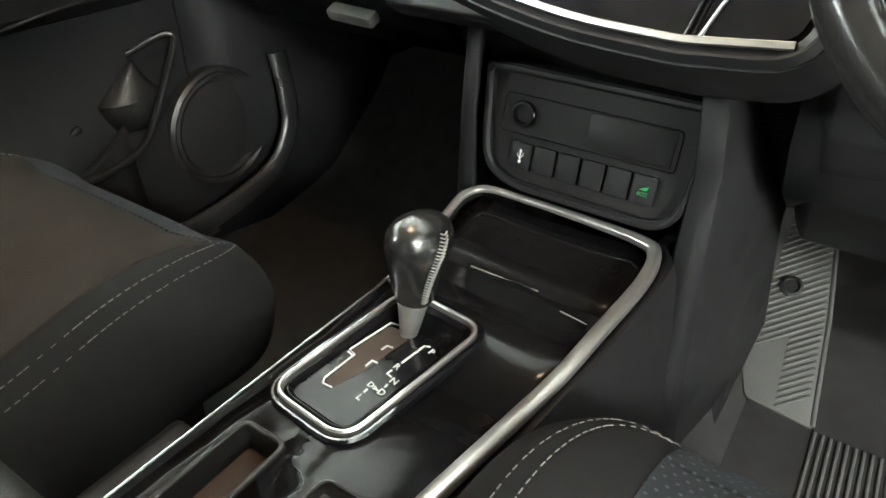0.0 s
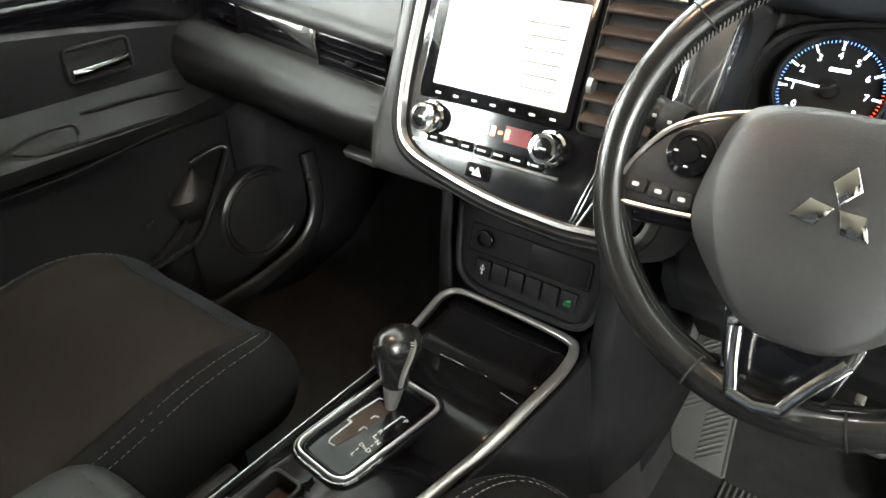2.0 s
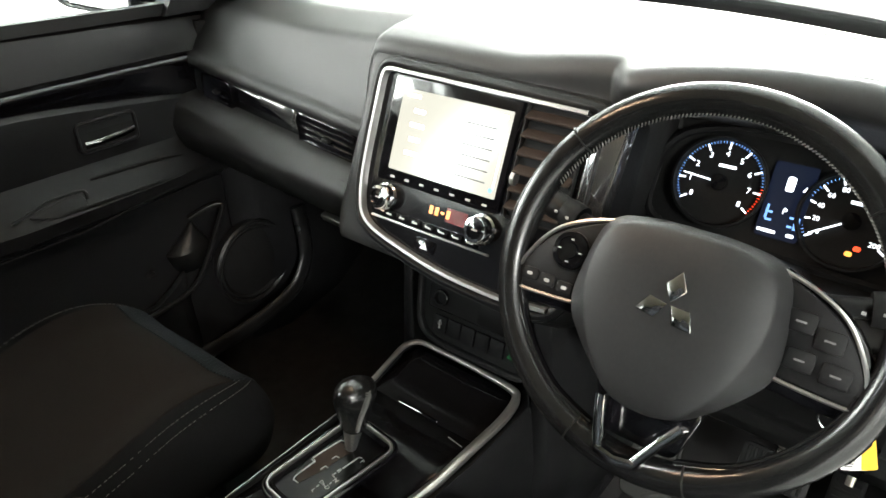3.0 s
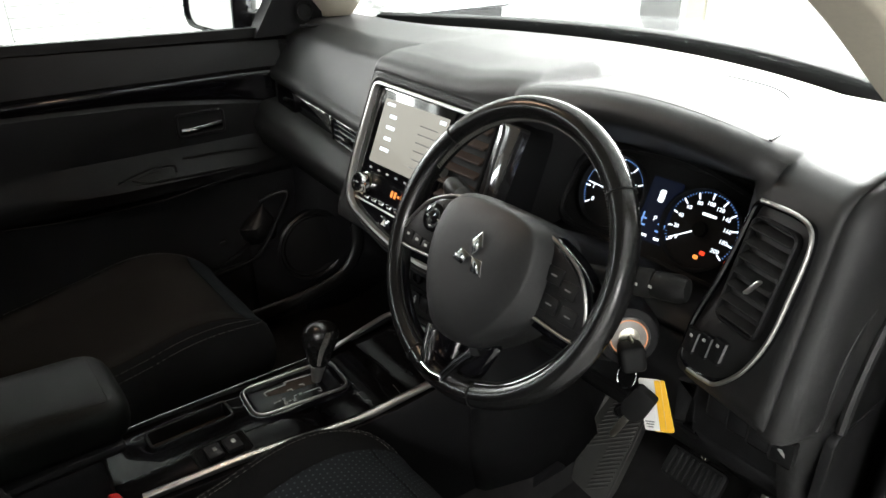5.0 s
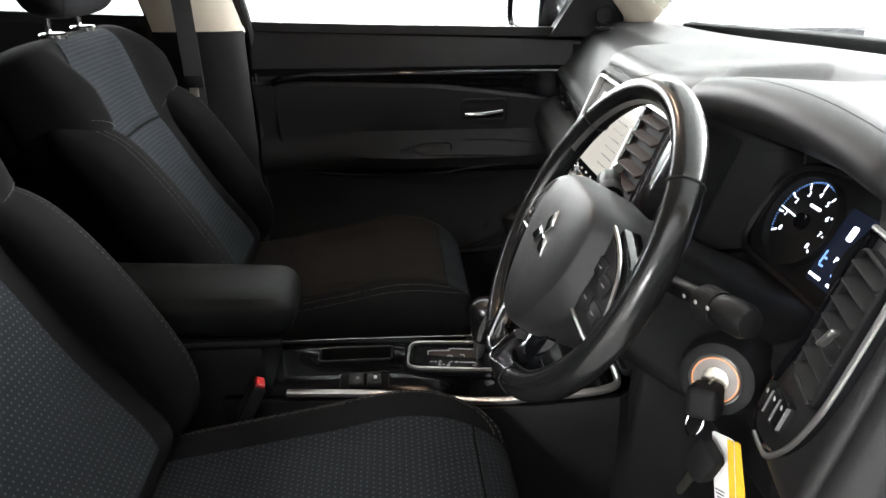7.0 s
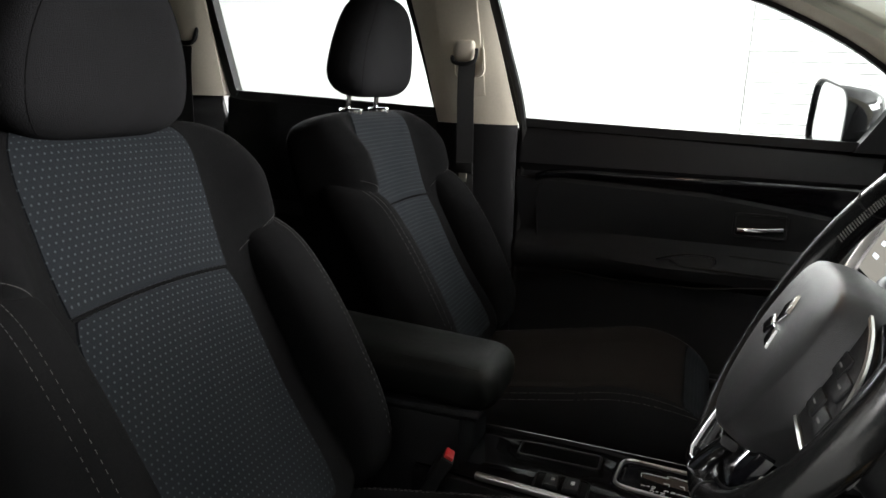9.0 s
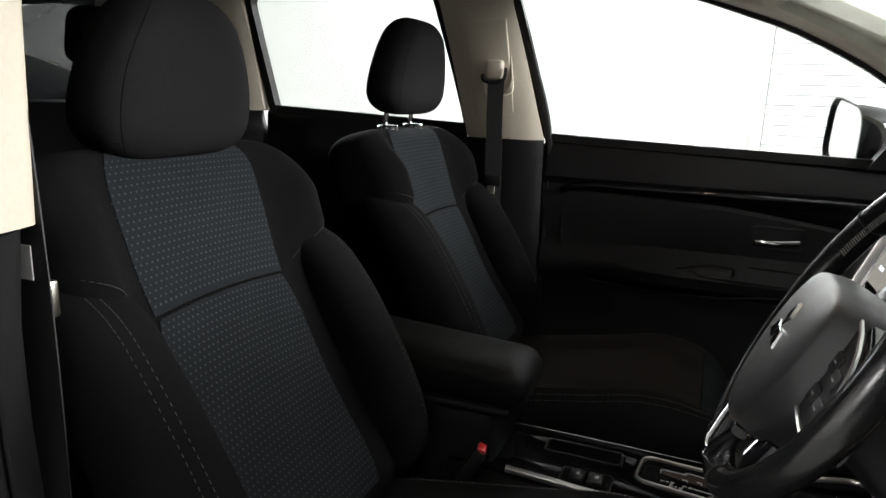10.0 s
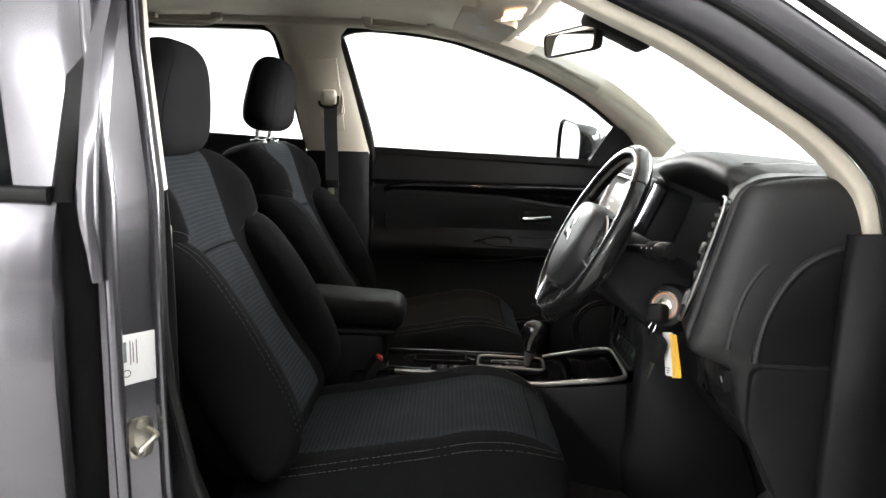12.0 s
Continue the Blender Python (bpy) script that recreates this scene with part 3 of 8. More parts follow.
def rear_left():
    """Rear door and quarter on the left."""
    e = thing("rear_left_door", (-0.8, -1.1, 0.9), "closed rear door with black inner trim and clear window", "car door", kind="structure")
    bm = bmesh.new()
    rows = []
    for y in (-0.75, -0.76, -1.0, -1.25, -1.44):
        zb = 1.239 + (y + 0.74) * -0.041
        rows.append([(-0.86, y, zb), (-0.80, y, zb + 0.002), (-0.775, y, zb - 0.012), (-0.77, y, zb - 0.09), (-0.765, y, zb - 0.13), (-0.78, y, zb - 0.17), (-0.785, y, 0.95), (-0.72, y, 0.92), (-0.72, y, 0.88), (-0.77, y, 0.84), (-0.775, y, 0.4)])
    grid(bm, rows)
    thick(part("trim_panel", bm, PLASTIC, e), 0.02)
    # window frame: closed loop
    loop = [(-0.775, 1.240), (-0.752, 1.244), (-0.750, 1.262), (-0.785, 1.40), (-0.832, 1.575), (-0.845, 1.610), (-0.87, 1.63), (-0.95, 1.636), (-1.25, 1.632), (-1.43, 1.62), (-1.465, 1.60), (-1.468, 1.55), (-1.432, 1.33), (-1.421, 1.278), (-1.41, 1.267), (-1.385, 1.2655), (-1.10, 1.254)]
    path = smooth_path([(-side_x(z) - 0.012, y, z) for y, z in loop], 3, True)
    bm = bmesh.new()
    sweep(bm, path, [(-0.012, -0.016), (0.014, -0.016), (0.014, 0.016), (-0.012, 0.016)], True, up=(1, 0, 0))
    part("window_frame", bm, RUBBER, e, "black rubber window frame")
    bm = bmesh.new()
    pts = [(-side_x(z) - 0.022, y, z) for y, z in loop]
    skin(bm, [pts, [(x - 0.004, y, z) for x, y, z in pts]])
    g = part("window_pane", bm, GLASS, e, "clear side glass")
    g.visible_shadow = False
    # C pillar and quarter trim behind it
    e = thing("pillar_c_left", (-0.78, -1.7, 1.3), "beige rear pillar trim behind the door", "pillar trim", kind="structure")
    bm = bmesh.new()
    rings = []
    for k in range(9):
        t = k / 8
        z = 1.26 + 0.39 * t
        x = -side_x(z)
        y1 = -1.44 - 0.045 * t
        rings.append([(x - 0.05, y1, z), (x + 0.015, y1 - 0.005, z), (x + 0.05, y1 - 0.06, z), (x + 0.05, y1 - 0.20, z), (x, y1 - 0.32, z), (x - 0.05, y1 - 0.3, z)])
    skin(bm, rings)
    part("trim", bm, BEIGE, e, sharp=50)
    # luggage sides and tail
    for s, nm in ((-1, "left"), (1, "right")):
        bm = bmesh.new()
        rows = [[(s * (0.80 if z < 1.25 else side_x(z)), y, z) for z in (0.4, 0.9, 1.2, 1.262)] for y in (-1.46, -1.8, -2.3)]
        grid(bm, rows)
        o = thick(link("quarter_panel_" + nm, bm, PLASTIC), 0.03)
        tagged(o, "black plastic luggage side trim", "side trim", kind="structure")
        bm = bmesh.new()
        for y0, y1, z0, z1 in ((-1.76, -1.86, 1.262, 1.66), (-2.20, -2.30, 1.262, 1.66), (-1.86, -2.20, 1.262, 1.300), (-1.86, -2.20, 1.585, 1.66)):
            grid(bm, [[(s * side_x(z0 + (z1 - z0) * k / 3), y, z0 + (z1 - z0) * k / 3) for k in range(4)] for y in (y0, y1)])
        o = thick(link("quarter_trim_" + nm, bm, BEIGE), 0.03)
        tagged(o, "beige upper luggage side trim round a small window", "side trim", kind="structure")
        rows = [[(s * (side_x(z) + 0.02), y, z) for z in (1.29, 1.44, 1.595)] for y in (-1.85, -2.21)]
        o = thick(link("quarter_window_" + nm, grid(bmesh.new(), rows), GLASS), 0.004)
        o.visible_shadow = False
        tagged(o, "clear fixed quarter window behind the rear door", "window", kind="structure")
    bm = bmesh.new()
    grid(bm, [[(x, -2.3 + 0.1 * max(0, z - 1.1), z) for x in (-0.82, 0, 0.82)] for z in (0.3, 0.8, 1.15)])
    o = thick(link("tailgate", bm, PLASTIC), 0.03)
    tagged(o, "black inner trim of the closed tailgate", "tailgate", kind="structure")


rear_left()


def outer_side():
    """Painted outer side on the left, kick panels and tail glass that close the cabin."""
    rows = [[(-x, y, z) for x, z in ((0.84, 0.30), (0.87, 0.45), (0.885, 0.8), (0.88, 1.05), (0.87, 1.19), (0.83, 1.205))] for y in (-2.3, -1.4, -0.7, 0.0, 0.5, 1.2)]
    o = thick(link("outer_side_left", grid(bmesh.new(), rows), PAINT), 0.01)
    tagged(o, "grey metallic outer door skins", "car side", kind="structure")
    rows = [[(-side_x(z) - 0.035, y + dy, z) for y in (-0.80, -0.60)] for z, dy in ((1.2, 0.065), (1.3, 0.04), (1.4, 0.012), (1.5, -0.012), (1.66, -0.04))]
    o = thick(link("pillar_cover_left", grid(bmesh.new(), rows), GLOSS), 0.008)
    tagged(o, "gloss black pillar cover between the left doors", "pillar cover", kind="structure")
    for s, nm in ((-1, "left"), (1, "right")):
        rows = [[(s * x, y, z) for x, y in ((0.79, 0.34), (0.765, 0.42), (0.74, 0.55), (0.71, 0.75), (0.70, 1.0))] for z in (0.34, 0.6, 0.9, 1.17)]
        o = thick(link("kick_panel_" + nm, grid(bmesh.new(), rows), PLASTIC), 0.02)
        tagged(o, "black kick panel at the side of the footwell", "kick panel", kind="structure")
    rows = [[(x, -2.3 + 0.5 * (z - 1.15), z) for x in (-0.74, 0.0, 0.74)] for z in (1.15, 1.4, 1.66)]
    o = thick(link("tail_glass", grid(bmesh.new(), rows), TINT), 0.005)
    tagged(o, "dark tinted tailgate window", "rear window", kind="structure")


outer_side()


def passenger_door():
    e = thing("passenger_door", (-0.8, 0.0, 0.9), "closed front passenger door with black trim and an opener handle", "car door", kind="structure")
    rows = []
    ys = [-0.515, -0.505, -0.45, -0.36, -0.28, -0.2, -0.12, -0.04, 0.05, 0.13, 0.2, 0.26, 0.32, 0.42, 0.50]

    def strip_foot(y):
        return 1.080 - 0.016 * (y + 0.456) / 0.44 - 0.030 * max(0.0, (y + 0.016) / 0.347)
    for y in ys:
        zb = 1.222 - 0.04 * (y + 0.51)
        a = max(0.0, min(1.0, (y + 0.36) / 0.24)) * max(0.0, min(1.0, (0.40 - y) / 0.25))
        a = a * a * (3 - 2 * a)
        fr_ = max(0.0, y - 0.30)
        rows.append([(-0.87, y, zb - 0.002), (-0.81, y, zb), (-0.790, y, zb - 0.010), (-0.780, y, zb - 0.035), (-0.771 + 0.2 * fr_, y, 1.118), (-0.779, y, 1.108), (-0.785, y, 1.085), (-0.785, y, strip_foot(y) + 0.008), (-0.776, y, strip_foot(y) - 0.004), (-0.776, y, 1.01), (-0.784, y, 0.945), (-0.778 + 0.018 * a, y, 0.918), (-0.768 + 0.046 * a, y, 0.899), (-0.762 + 0.052 * a, y, 0.886), (-0.764 + 0.046 * a, y, 0.858), (-0.772 + 0.030 * a, y, 0.842), (-0.782, y, 0.826), (-0.785, y, 0.70), (-0.76 + 0.02 * a, y, 0.60), (-0.755 + 0.03 * a, y, 0.44), (-0.79, y, 0.38)])
    bm = grid(bmesh.new(), rows)
    thick(part("trim_panel", bm, PLASTIC, e, "grained black door trim"), 0.02)
    # gloss strip below the sill
    rows = []
    for k in range(25):
        y = -0.462 + 0.80 * k / 24
        x = -0.7745 + 0.20 * max(0.0, y - 0.22) ** 1.2
        w = min(1.0, k / 3) ** 0.5
        zt, zf = 1.1115, strip_foot(y) + 0.002
        zt, zf = zf + (zt - zf) * (0.35 + 0.65 * w), zf
        rows.append([(x - 0.012, y, zt), (x - 0.002, y, zt - 0.001), (x + 0.004, y, zt - 0.006), (x + 0.0045, y, zt - 0.014), (x - 0.001, y, zt - 0.022), (x - 0.006, y, (zt - 0.022) * 0.6 + zf * 0.4), (x - 0.0075, y, zf + 0.004), (x - 0.013, y, zf)])
    thick(part("gloss_strip", grid(bmesh.new(), rows), GLOSS, e, "piano black decor strip", sharp=60), 0.003)
    # handle recess, bezel and lever
    m = Matrix.Translation((-0.777, 0.10, 1.0)) @ Matrix.Rotation(radians(90), 4, "Z") @ Matrix.Rotation(radians(90), 4, "X")
    ol = rr(0.125, 0.062, 0.012)
    bz = part("handle_bezel", ring_plate(bmesh.new(), ol, inset(ol, 0.007), -0.004, 0.006, m, 0.002), PLASTIC, e)
    part("recess", plate(bmesh.new(), inset(ol, 0.006), -0.004, 0.0008, m), MATT, bz)
    bm = bmesh.new()
    sweep(bm, smooth_path([m @ Vector(p) for p in ((-0.050, -0.012, 0.006), (-0.02, -0.010, 0.013), (0.02, -0.007, 0.013), (0.050, -0.004, 0.008))], 5), rr(0.014, 0.009, 0.003, 2), up=(1, 0, 0))
    part("lever", bm, CHROME, bz, "chrome opener lever")
    m2 = Matrix.Translation((-0.748, 0.107, 0.8935)) @ Matrix.Rotation(radians(90), 4, "Z") @ Matrix.Rotation(radians(75), 4, "X")
    sw = part("lock_switch", plate(bmesh.new(), rr(0.05, 0.016, 0.005), -0.003, 0.006, m2, 0.002), GLOSS, e)
    part("rocker", plate(bmesh.new(), rr(0.02, 0.01, 0.002), 0.0, 0.010, m2, 0.002), CHROME, sw)
    groove = [(-0.7775, -0.44, 1.066), (-0.7775, -0.455, 1.055), (-0.7795, -0.456, 1.00), (-0.782, -0.448, 0.905), (-0.781, -0.425, 0.862), (-0.779, -0.391, 0.838), (-0.775, -0.30, 0.828), (-0.768, -0.23, 0.826), (-0.748, -0.13, 0.832), (-0.738, -0.03, 0.836), (-0.728, 0.03, 0.846), (-0.719, 0.10, 0.858), (-0.722, 0.188, 0.864), (-0.745, 0.27, 0.868)]
    part("panel_groove", tube(bmesh.new(), smooth_path(groove, 6), 0.0028, 8, up=(1, 0, 0)), SATIN, e, "moulded border of the door insert")
    part("ledge_line", tube(bmesh.new(), smooth_path([(-0.766, 0.037, 0.921), (-0.762, 0.10, 0.922), (-0.760, 0.17, 0.919), (-0.760, 0.239, 0.910), (-0.766, 0.30, 0.894), (-0.772, 0.34, 0.878)], 6), 0.004, 8, up=(1, 0, 0)), SATIN, e, "moulded armrest ledge")
    part("ledge_line", tube(bmesh.new(), smooth_path([(-0.736, -0.175, 0.892), (-0.722, -0.10, 0.893), (-0.715, 0.0, 0.893), (-0.714, 0.10, 0.891), (-0.720, 0.19, 0.886)], 6), 0.004, 8, up=(1, 0, 0)), SATIN, e, "moulded armrest ledge")
    # pull cup sunk into the armrest
    cup = part("pull_cup", plate(bmesh.new(), rounded([(-0.105, 0.006), (-0.03, 0.020), (0.0, 0.018), (0.002, -0.012), (-0.06, -0.012)][::-1], 0.010, 4), -0.002, 0.003, Matrix.Translation((-0.722, 0.0, 0.901)) @ Matrix.Rotation(radians(90), 4, "Z") @ Matrix.Rotation(radians(58), 4, "X"), 0.001), PLASTIC, e, "moulded pull cup")
    part("cup_lip", tube(bmesh.new(), smooth_path([(-0.724, -0.132, 0.906), (-0.723, -0.10, 0.915), (-0.724, -0.063, 0.924), (-0.726, -0.03, 0.925), (-0.728, 0.003, 0.921), (-0.722, 0.006, 0.905)], 6), 0.0032, 8, up=(1, 0, 0)), SATIN, cup, "smooth cup lip")
    # map pocket with a bottle holder, and the speaker
    rows = []
    for y in (-0.42, -0.40, -0.25, -0.05, 0.08, 0.13, 0.16):
        w = 0.05 * min(1.0, (y + 0.44) / 0.15) * (1.0 - 0.75 * max(0.0, (y - 0.08) / 0.155) ** 2)
        zt = 0.62 + 0.10 * max(0.0, (y - 0.05) / 0.185) ** 1.5
        rows.append([(-0.77, y, 0.40), (-0.745 - 0.2 * w + 0.05, y, 0.42), (-0.76 + w * 1.1, y, zt - 0.05), (-0.762 + w * 1.2, y, zt), (-0.768 + w * 1.1, y, zt + 0.004), (-0.775 + w * 0.9, y, zt - 0.01)])
    thick(part("map_pocket", grid(bmesh.new(), rows), PLASTIC, e, "moulded black map pocket", sharp=60), 0.004)
    path = smooth_path([(-0.690, -0.02, 0.616), (-0.700, 0.091, 0.617), (-0.716, 0.172, 0.622), (-0.724, 0.212, 0.652), (-0.730, 0.258, 0.715), (-0.735, 0.291, 0.764), (-0.742, 0.292, 0.778), (-0.752, 0.268, 0.776), (-0.770, 0.225, 0.758)], 6)
    part("pocket_rim", sweep(bmesh.new(), path, rr(0.010, 0.012, 0.004, 2), up=(1, 0, 0)), SHEEN, e)
    part("lower_fold", tube(bmesh.new(), smooth_path([(-0.715, 0.492, 0.70), (-0.700, 0.490, 0.62), (-0.692, 0.478, 0.556), (-0.690, 0.425, 0.495), (-0.695, 0.318, 0.462), (-0.705, 0.20, 0.448), (-0.715, 0.05, 0.442)], 8), 0.022, 14, up=(1, 0, 0), flat=0.5), SHEEN, e, "rounded lower fold of the door trim")
    rows = []
    for k in range(9):
        t = k / 8
        rows.append([(-0.786 + (0.006 + 0.034 * t) * math.sin(a) ** 0.8, 0.236 - 0.022 * t + (0.004 + 0.052 * t ** 1.2) * math.cos(a), 0.742 - 0.055 * t) for a in [math.pi * j / 16 for j in range(17)]])
    rows.append([(-0.786 + 0.036 * math.sin(a) ** 0.8, 0.214 + 0.054 * math.cos(a), 0.640) for a in [math.pi * j / 16 for j in range(17)]])
    thick(part("bottle_cup", grid(bmesh.new(), rows), SHEEN, e, "smooth bottle holder dome", sharp=40), 0.002)
    part("pocket_hook", block(bmesh.new(), 0.016, 0.022, 0.016, pose(-0.775, 0.109, 0.664, 20, 0, 0), 0.005), SHEEN, e, "small pocket hook")
    m3 = Matrix.Translation((-0.753, 0.362, 0.588)) @ Matrix.Rotation(radians(90), 4, "Z") @ Matrix.Rotation(radians(90), 4, "X")
    sp = part("speaker_grille", lathe(bmesh.new(), [(0.100, -0.01), (0.100, 0.004), (0.094, 0.009), (0.086, 0.004), (0.04, 0.012), (0.0, 0.014)], 48, m3), MATT, e, "round speaker grille")
    part("speaker_ring", lathe(bmesh.new(), [(0.112, -0.01), (0.112, 0.008), (0.106, 0.013), (0.100, 0.008), (0.100, -0.01)], 48, m3), SHEEN, sp)
    # window frame and pane
    loop = [(0.425, 1.1985), (0.38, 1.1995), (0.10, 1.2065), (-0.25, 1.216), (-0.485, 1.2235), (-0.508, 1.226), (-0.516, 1.236), (-0.522, 1.26), (-0.558, 1.40), (-0.605, 1.575), (-0.618, 1.612)] + FRONT_TOP[1:]
    path = smooth_path([(-side_x(z) - 0.015, y, z) for y, z in loop], 4, True)
    bm = bmesh.new()
    sweep(bm, path, [(-0.012, -0.012), (0.010, -0.012), (0.010, 0.012), (-0.012, 0.012)], True, up=(1, 0, 0))
    part("window_frame", bm, RUBBER, e, "black rubber window frame")
    bm = bmesh.new()
    pts = [(-side_x(z) - 0.025, y, z) for y, z in loop]
    skin(bm, [pts, [(x - 0.004, y, z) for x, y, z in pts]])
    g = part("window_pane", bm, GLASS, e, "clear side glass")
    g.visible_shadow = False
    # triangular corner cover with a round tweeter
    bm = bmesh.new()
    tri = [(0.27, 1.19), (0.47, 1.19), (0.46, 1.255), (0.40, 1.315), (0.355, 1.335)]
    a = [(-side_x(z) + 0.012, y, z) for y, z in tri]
    skin(bm, [a, [(x - 0.05, y, z) for x, y, z in a]])
    cv = part("corner_cover", bm, PLASTIC, e, "triangular black mirror corner cover")
    m4 = Matrix.Translation((-0.767, 0.41, 1.245)) @ Matrix.Rotation(radians(90), 4, "Z") @ Matrix.Rotation(radians(90), 4, "X")
    part("tweeter", lathe(bmesh.new(), [(0.026, -0.005), (0.026, 0.004), (0.022, 0.007), (0.018, 0.003), (0.0, 0.006)], 24, m4), MATT, cv)


passenger_door()


def door_mirror():
    e = thing("door_mirror", (-0.97, 0.3, 1.2), "black door mirror outside the passenger window", "door mirror")
    m = Matrix.Translation((-0.985, 0.245, 1.272)) @ Matrix.Rotation(radians(14), 4, "Z") @ Matrix.Rotation(radians(90), 4, "X")
    ol = rounded([(-0.118, -0.082, 0.05), (0.11, -0.098, 0.03), (0.118, 0.06, 0.06), (-0.095, 0.098, 0.06)][::1], 0.05, 5)
    bm = bmesh.new()
    skin(bm, [[m @ Vector((x * s, y * s, z)) for x, y in ol] for s, z in ((0.55, -0.10), (0.8, -0.085), (0.97, -0.05), (1.02, 0.0), (1.0, 0.012), (0.94, 0.012), (0.92, 0.0))])
    part("housing", bm, GLOSS, e, "gloss black housing")
    part("mirror_pane", plate(bmesh.new(), inset(ol, 0.009), 0.0, 0.004, m), MIRROR, e, "bright mirror glass")
    bm = bmesh.new()
    sweep(bm, smooth_path([(-0.80, 0.40, 1.20), (-0.86, 0.37, 1.205), (-0.93, 0.34, 1.22)], 4), rr(0.07, 0.04, 0.012, 3))
    part("arm", bm, PLASTIC, e)


door_mirror()


def right_side():
    """The driver's side: pillars, sill, rear door, hinge post. The driver's door stands open out of view."""
    e = thing("pillar_b_right", (0.76, -0.65, 1.0), "grey painted door pillar with beige and black inner trim", "pillar trim", kind="structure")

    def lean(z):
        return -0.16 * max(0, z - 1.12) - 0.14 * max(0, z - 1.4)

    zs = [0.36, 0.45, 0.6, 0.75, 0.9, 1.0, 1.1, 1.2, 1.3, 1.4, 1.5, 1.6, 1.66]

    def post(plan, z0=0.36, z1=1.66, extra=lambda z: 0.0):
        bm = bmesh.new()
        zz = [z0] + [z for z in zs if z0 < z < z1] + [z1]
        skin(bm, [[(x + 0.008 + lean(z), y - 0.010 - 0.16 * max(0, z - 1.17) + extra(z), z) for x, y in plan] for z in zz])
        return bm

    def foot(z):
        return 0.10 * max(0, 0.85 - z) ** 1.6

    def flare(z):
        return 0.46 * max(0, 1.00 - z) ** 1.75

    part("painted_post", post(rounded([(0.735, -0.640), (0.748, -0.630), (0.754, -0.640), (0.808, -0.687), (0.816, -0.674), (0.832, -0.668), (0.838, -0.70), (0.838, -0.79), (0.735, -0.79)], 0.006, 3), extra=foot), PAINT, e, "grey metallic painted steel", sharp=60)
    part("flange", post(circle_at(0.826, -0.668, 0.010), extra=foot), PAINT, e, sharp=60)
    # Strip whose near-black colour stands in for shade between pillar and door.
    bm = post(rounded([(0.836, -0.680), (0.846, -0.692), (0.848, -0.762), (0.80, -0.762), (0.80, -0.70)], 0.006, 3), 0.36, 1.19)
    for v in bm.verts:
        if v.co.z > 1.185:
            v.co.z += 0.02 - 1.1 * (v.co.y + 0.72) * -1.0 if v.co.y < -0.70 else -0.06
    part("gap_shade", bm, RECESS_BLACK, e, "near-black strip painted as the shade in the door gap")
    rings = []
    for z in (1.085, 1.12, 1.16, 1.20, 1.30, 1.40, 1.50, 1.60, 1.65):
        dx = 0.006 - 0.26 * max(0, z - 1.17) - 0.22 * max(0, z - 1.4)
        w = min(1.0, (z - 1.075) / 0.14)
        rings.append([(0.846 + dx, -0.684 - 0.05 * (z - 1.17), z), (0.853 + dx, -0.690, z), (0.852 + dx, -0.690 - 0.022 * w, z), (0.842 + dx, -0.694 - 0.028 * w, z), (0.80 + dx, -0.70, z)])
    part("outer_post", skin(bmesh.new(), rings), PAINT, e, "grey metallic painted steel", sharp=60)
    part("door_seal", post(circle_at(0.741, -0.637, 0.008), 0.36, 1.64, flare), RUBBER, e, "black rubber door seal")
    part("inner_flange", post(rounded([(0.746, -0.644), (0.752, -0.629), (0.760, -0.632), (0.759, -0.648)], 0.003, 2), extra=foot), PAINT, e, sharp=60)
    part("upper_trim", post(rounded([(0.660, -0.71), (0.664, -0.662), (0.676, -0.649), (0.728, -0.636), (0.732, -0.66), (0.735, -0.76)], 0.008, 3), 1.195, 1.64), BEIGE, e, "beige plastic upper trim")
    part("lower_trim", post(rounded([(0.672, -0.73), (0.678, -0.664), (0.690, -0.652), (0.728, -0.634), (0.732, -0.66), (0.735, -0.76)], 0.008, 3), 0.36, 1.192, flare), PLASTIC, e, "black plastic lower trim")
    # sticker
    m = Matrix.Translation((0.7898, -0.6728, 0.960)) @ Matrix.Rotation(radians(139), 4, "Z") @ Matrix.Rotation(radians(90), 4, "X")
    st = tagged(link("pressure_label", plate(bmesh.new(), rr(0.066, 0.074, 0.004), 0.0, 0.0008, m), WHITE), "white printed label stuck on the door pillar", "label")
    for k, (cx, cy, w, h) in enumerate([(-0.014, 0.012, 0.005, 0.030), (-0.020, 0.014, 0.003, 0.020), (-0.006, 0.010, 0.0015, 0.036), (-0.002, 0.010, 0.0015, 0.030), (0.003, 0.010, 0.0015, 0.036), (-0.027, 0.008, 0.0015, 0.034), (-0.031, 0.012, 0.0015, 0.024)]):
        part("print_bar", plate(bmesh.new(), rr(w, h, 0.0005, 1, cx, cy), 0.0008, 0.0012, m), GREYMARK, st)
    part("print_disc", ring_plate(bmesh.new(), [(x - 0.012, y - 0.020) for x, y in circle(0.006, 16)], [(x - 0.012, y - 0.020) for x, y in circle(0.0045, 16)], 0.0008, 0.0012, m), GREYMARK, st)
    # striker
    s = thing("door_striker", (0.77, -0.66, 0.84), "zinc plated door striker bolted to the pillar", "striker")
    ms = Matrix.Translation((0.787, -0.6710, 0.838)) @ Matrix.Rotation(radians(139), 4, "Z") @ Matrix.Rotation(radians(90), 4, "X")
    part("base_plate", plate(bmesh.new(), rr(0.036, 0.062, 0.012), 0.0, 0.004, ms, 0.001), STEEL, s)
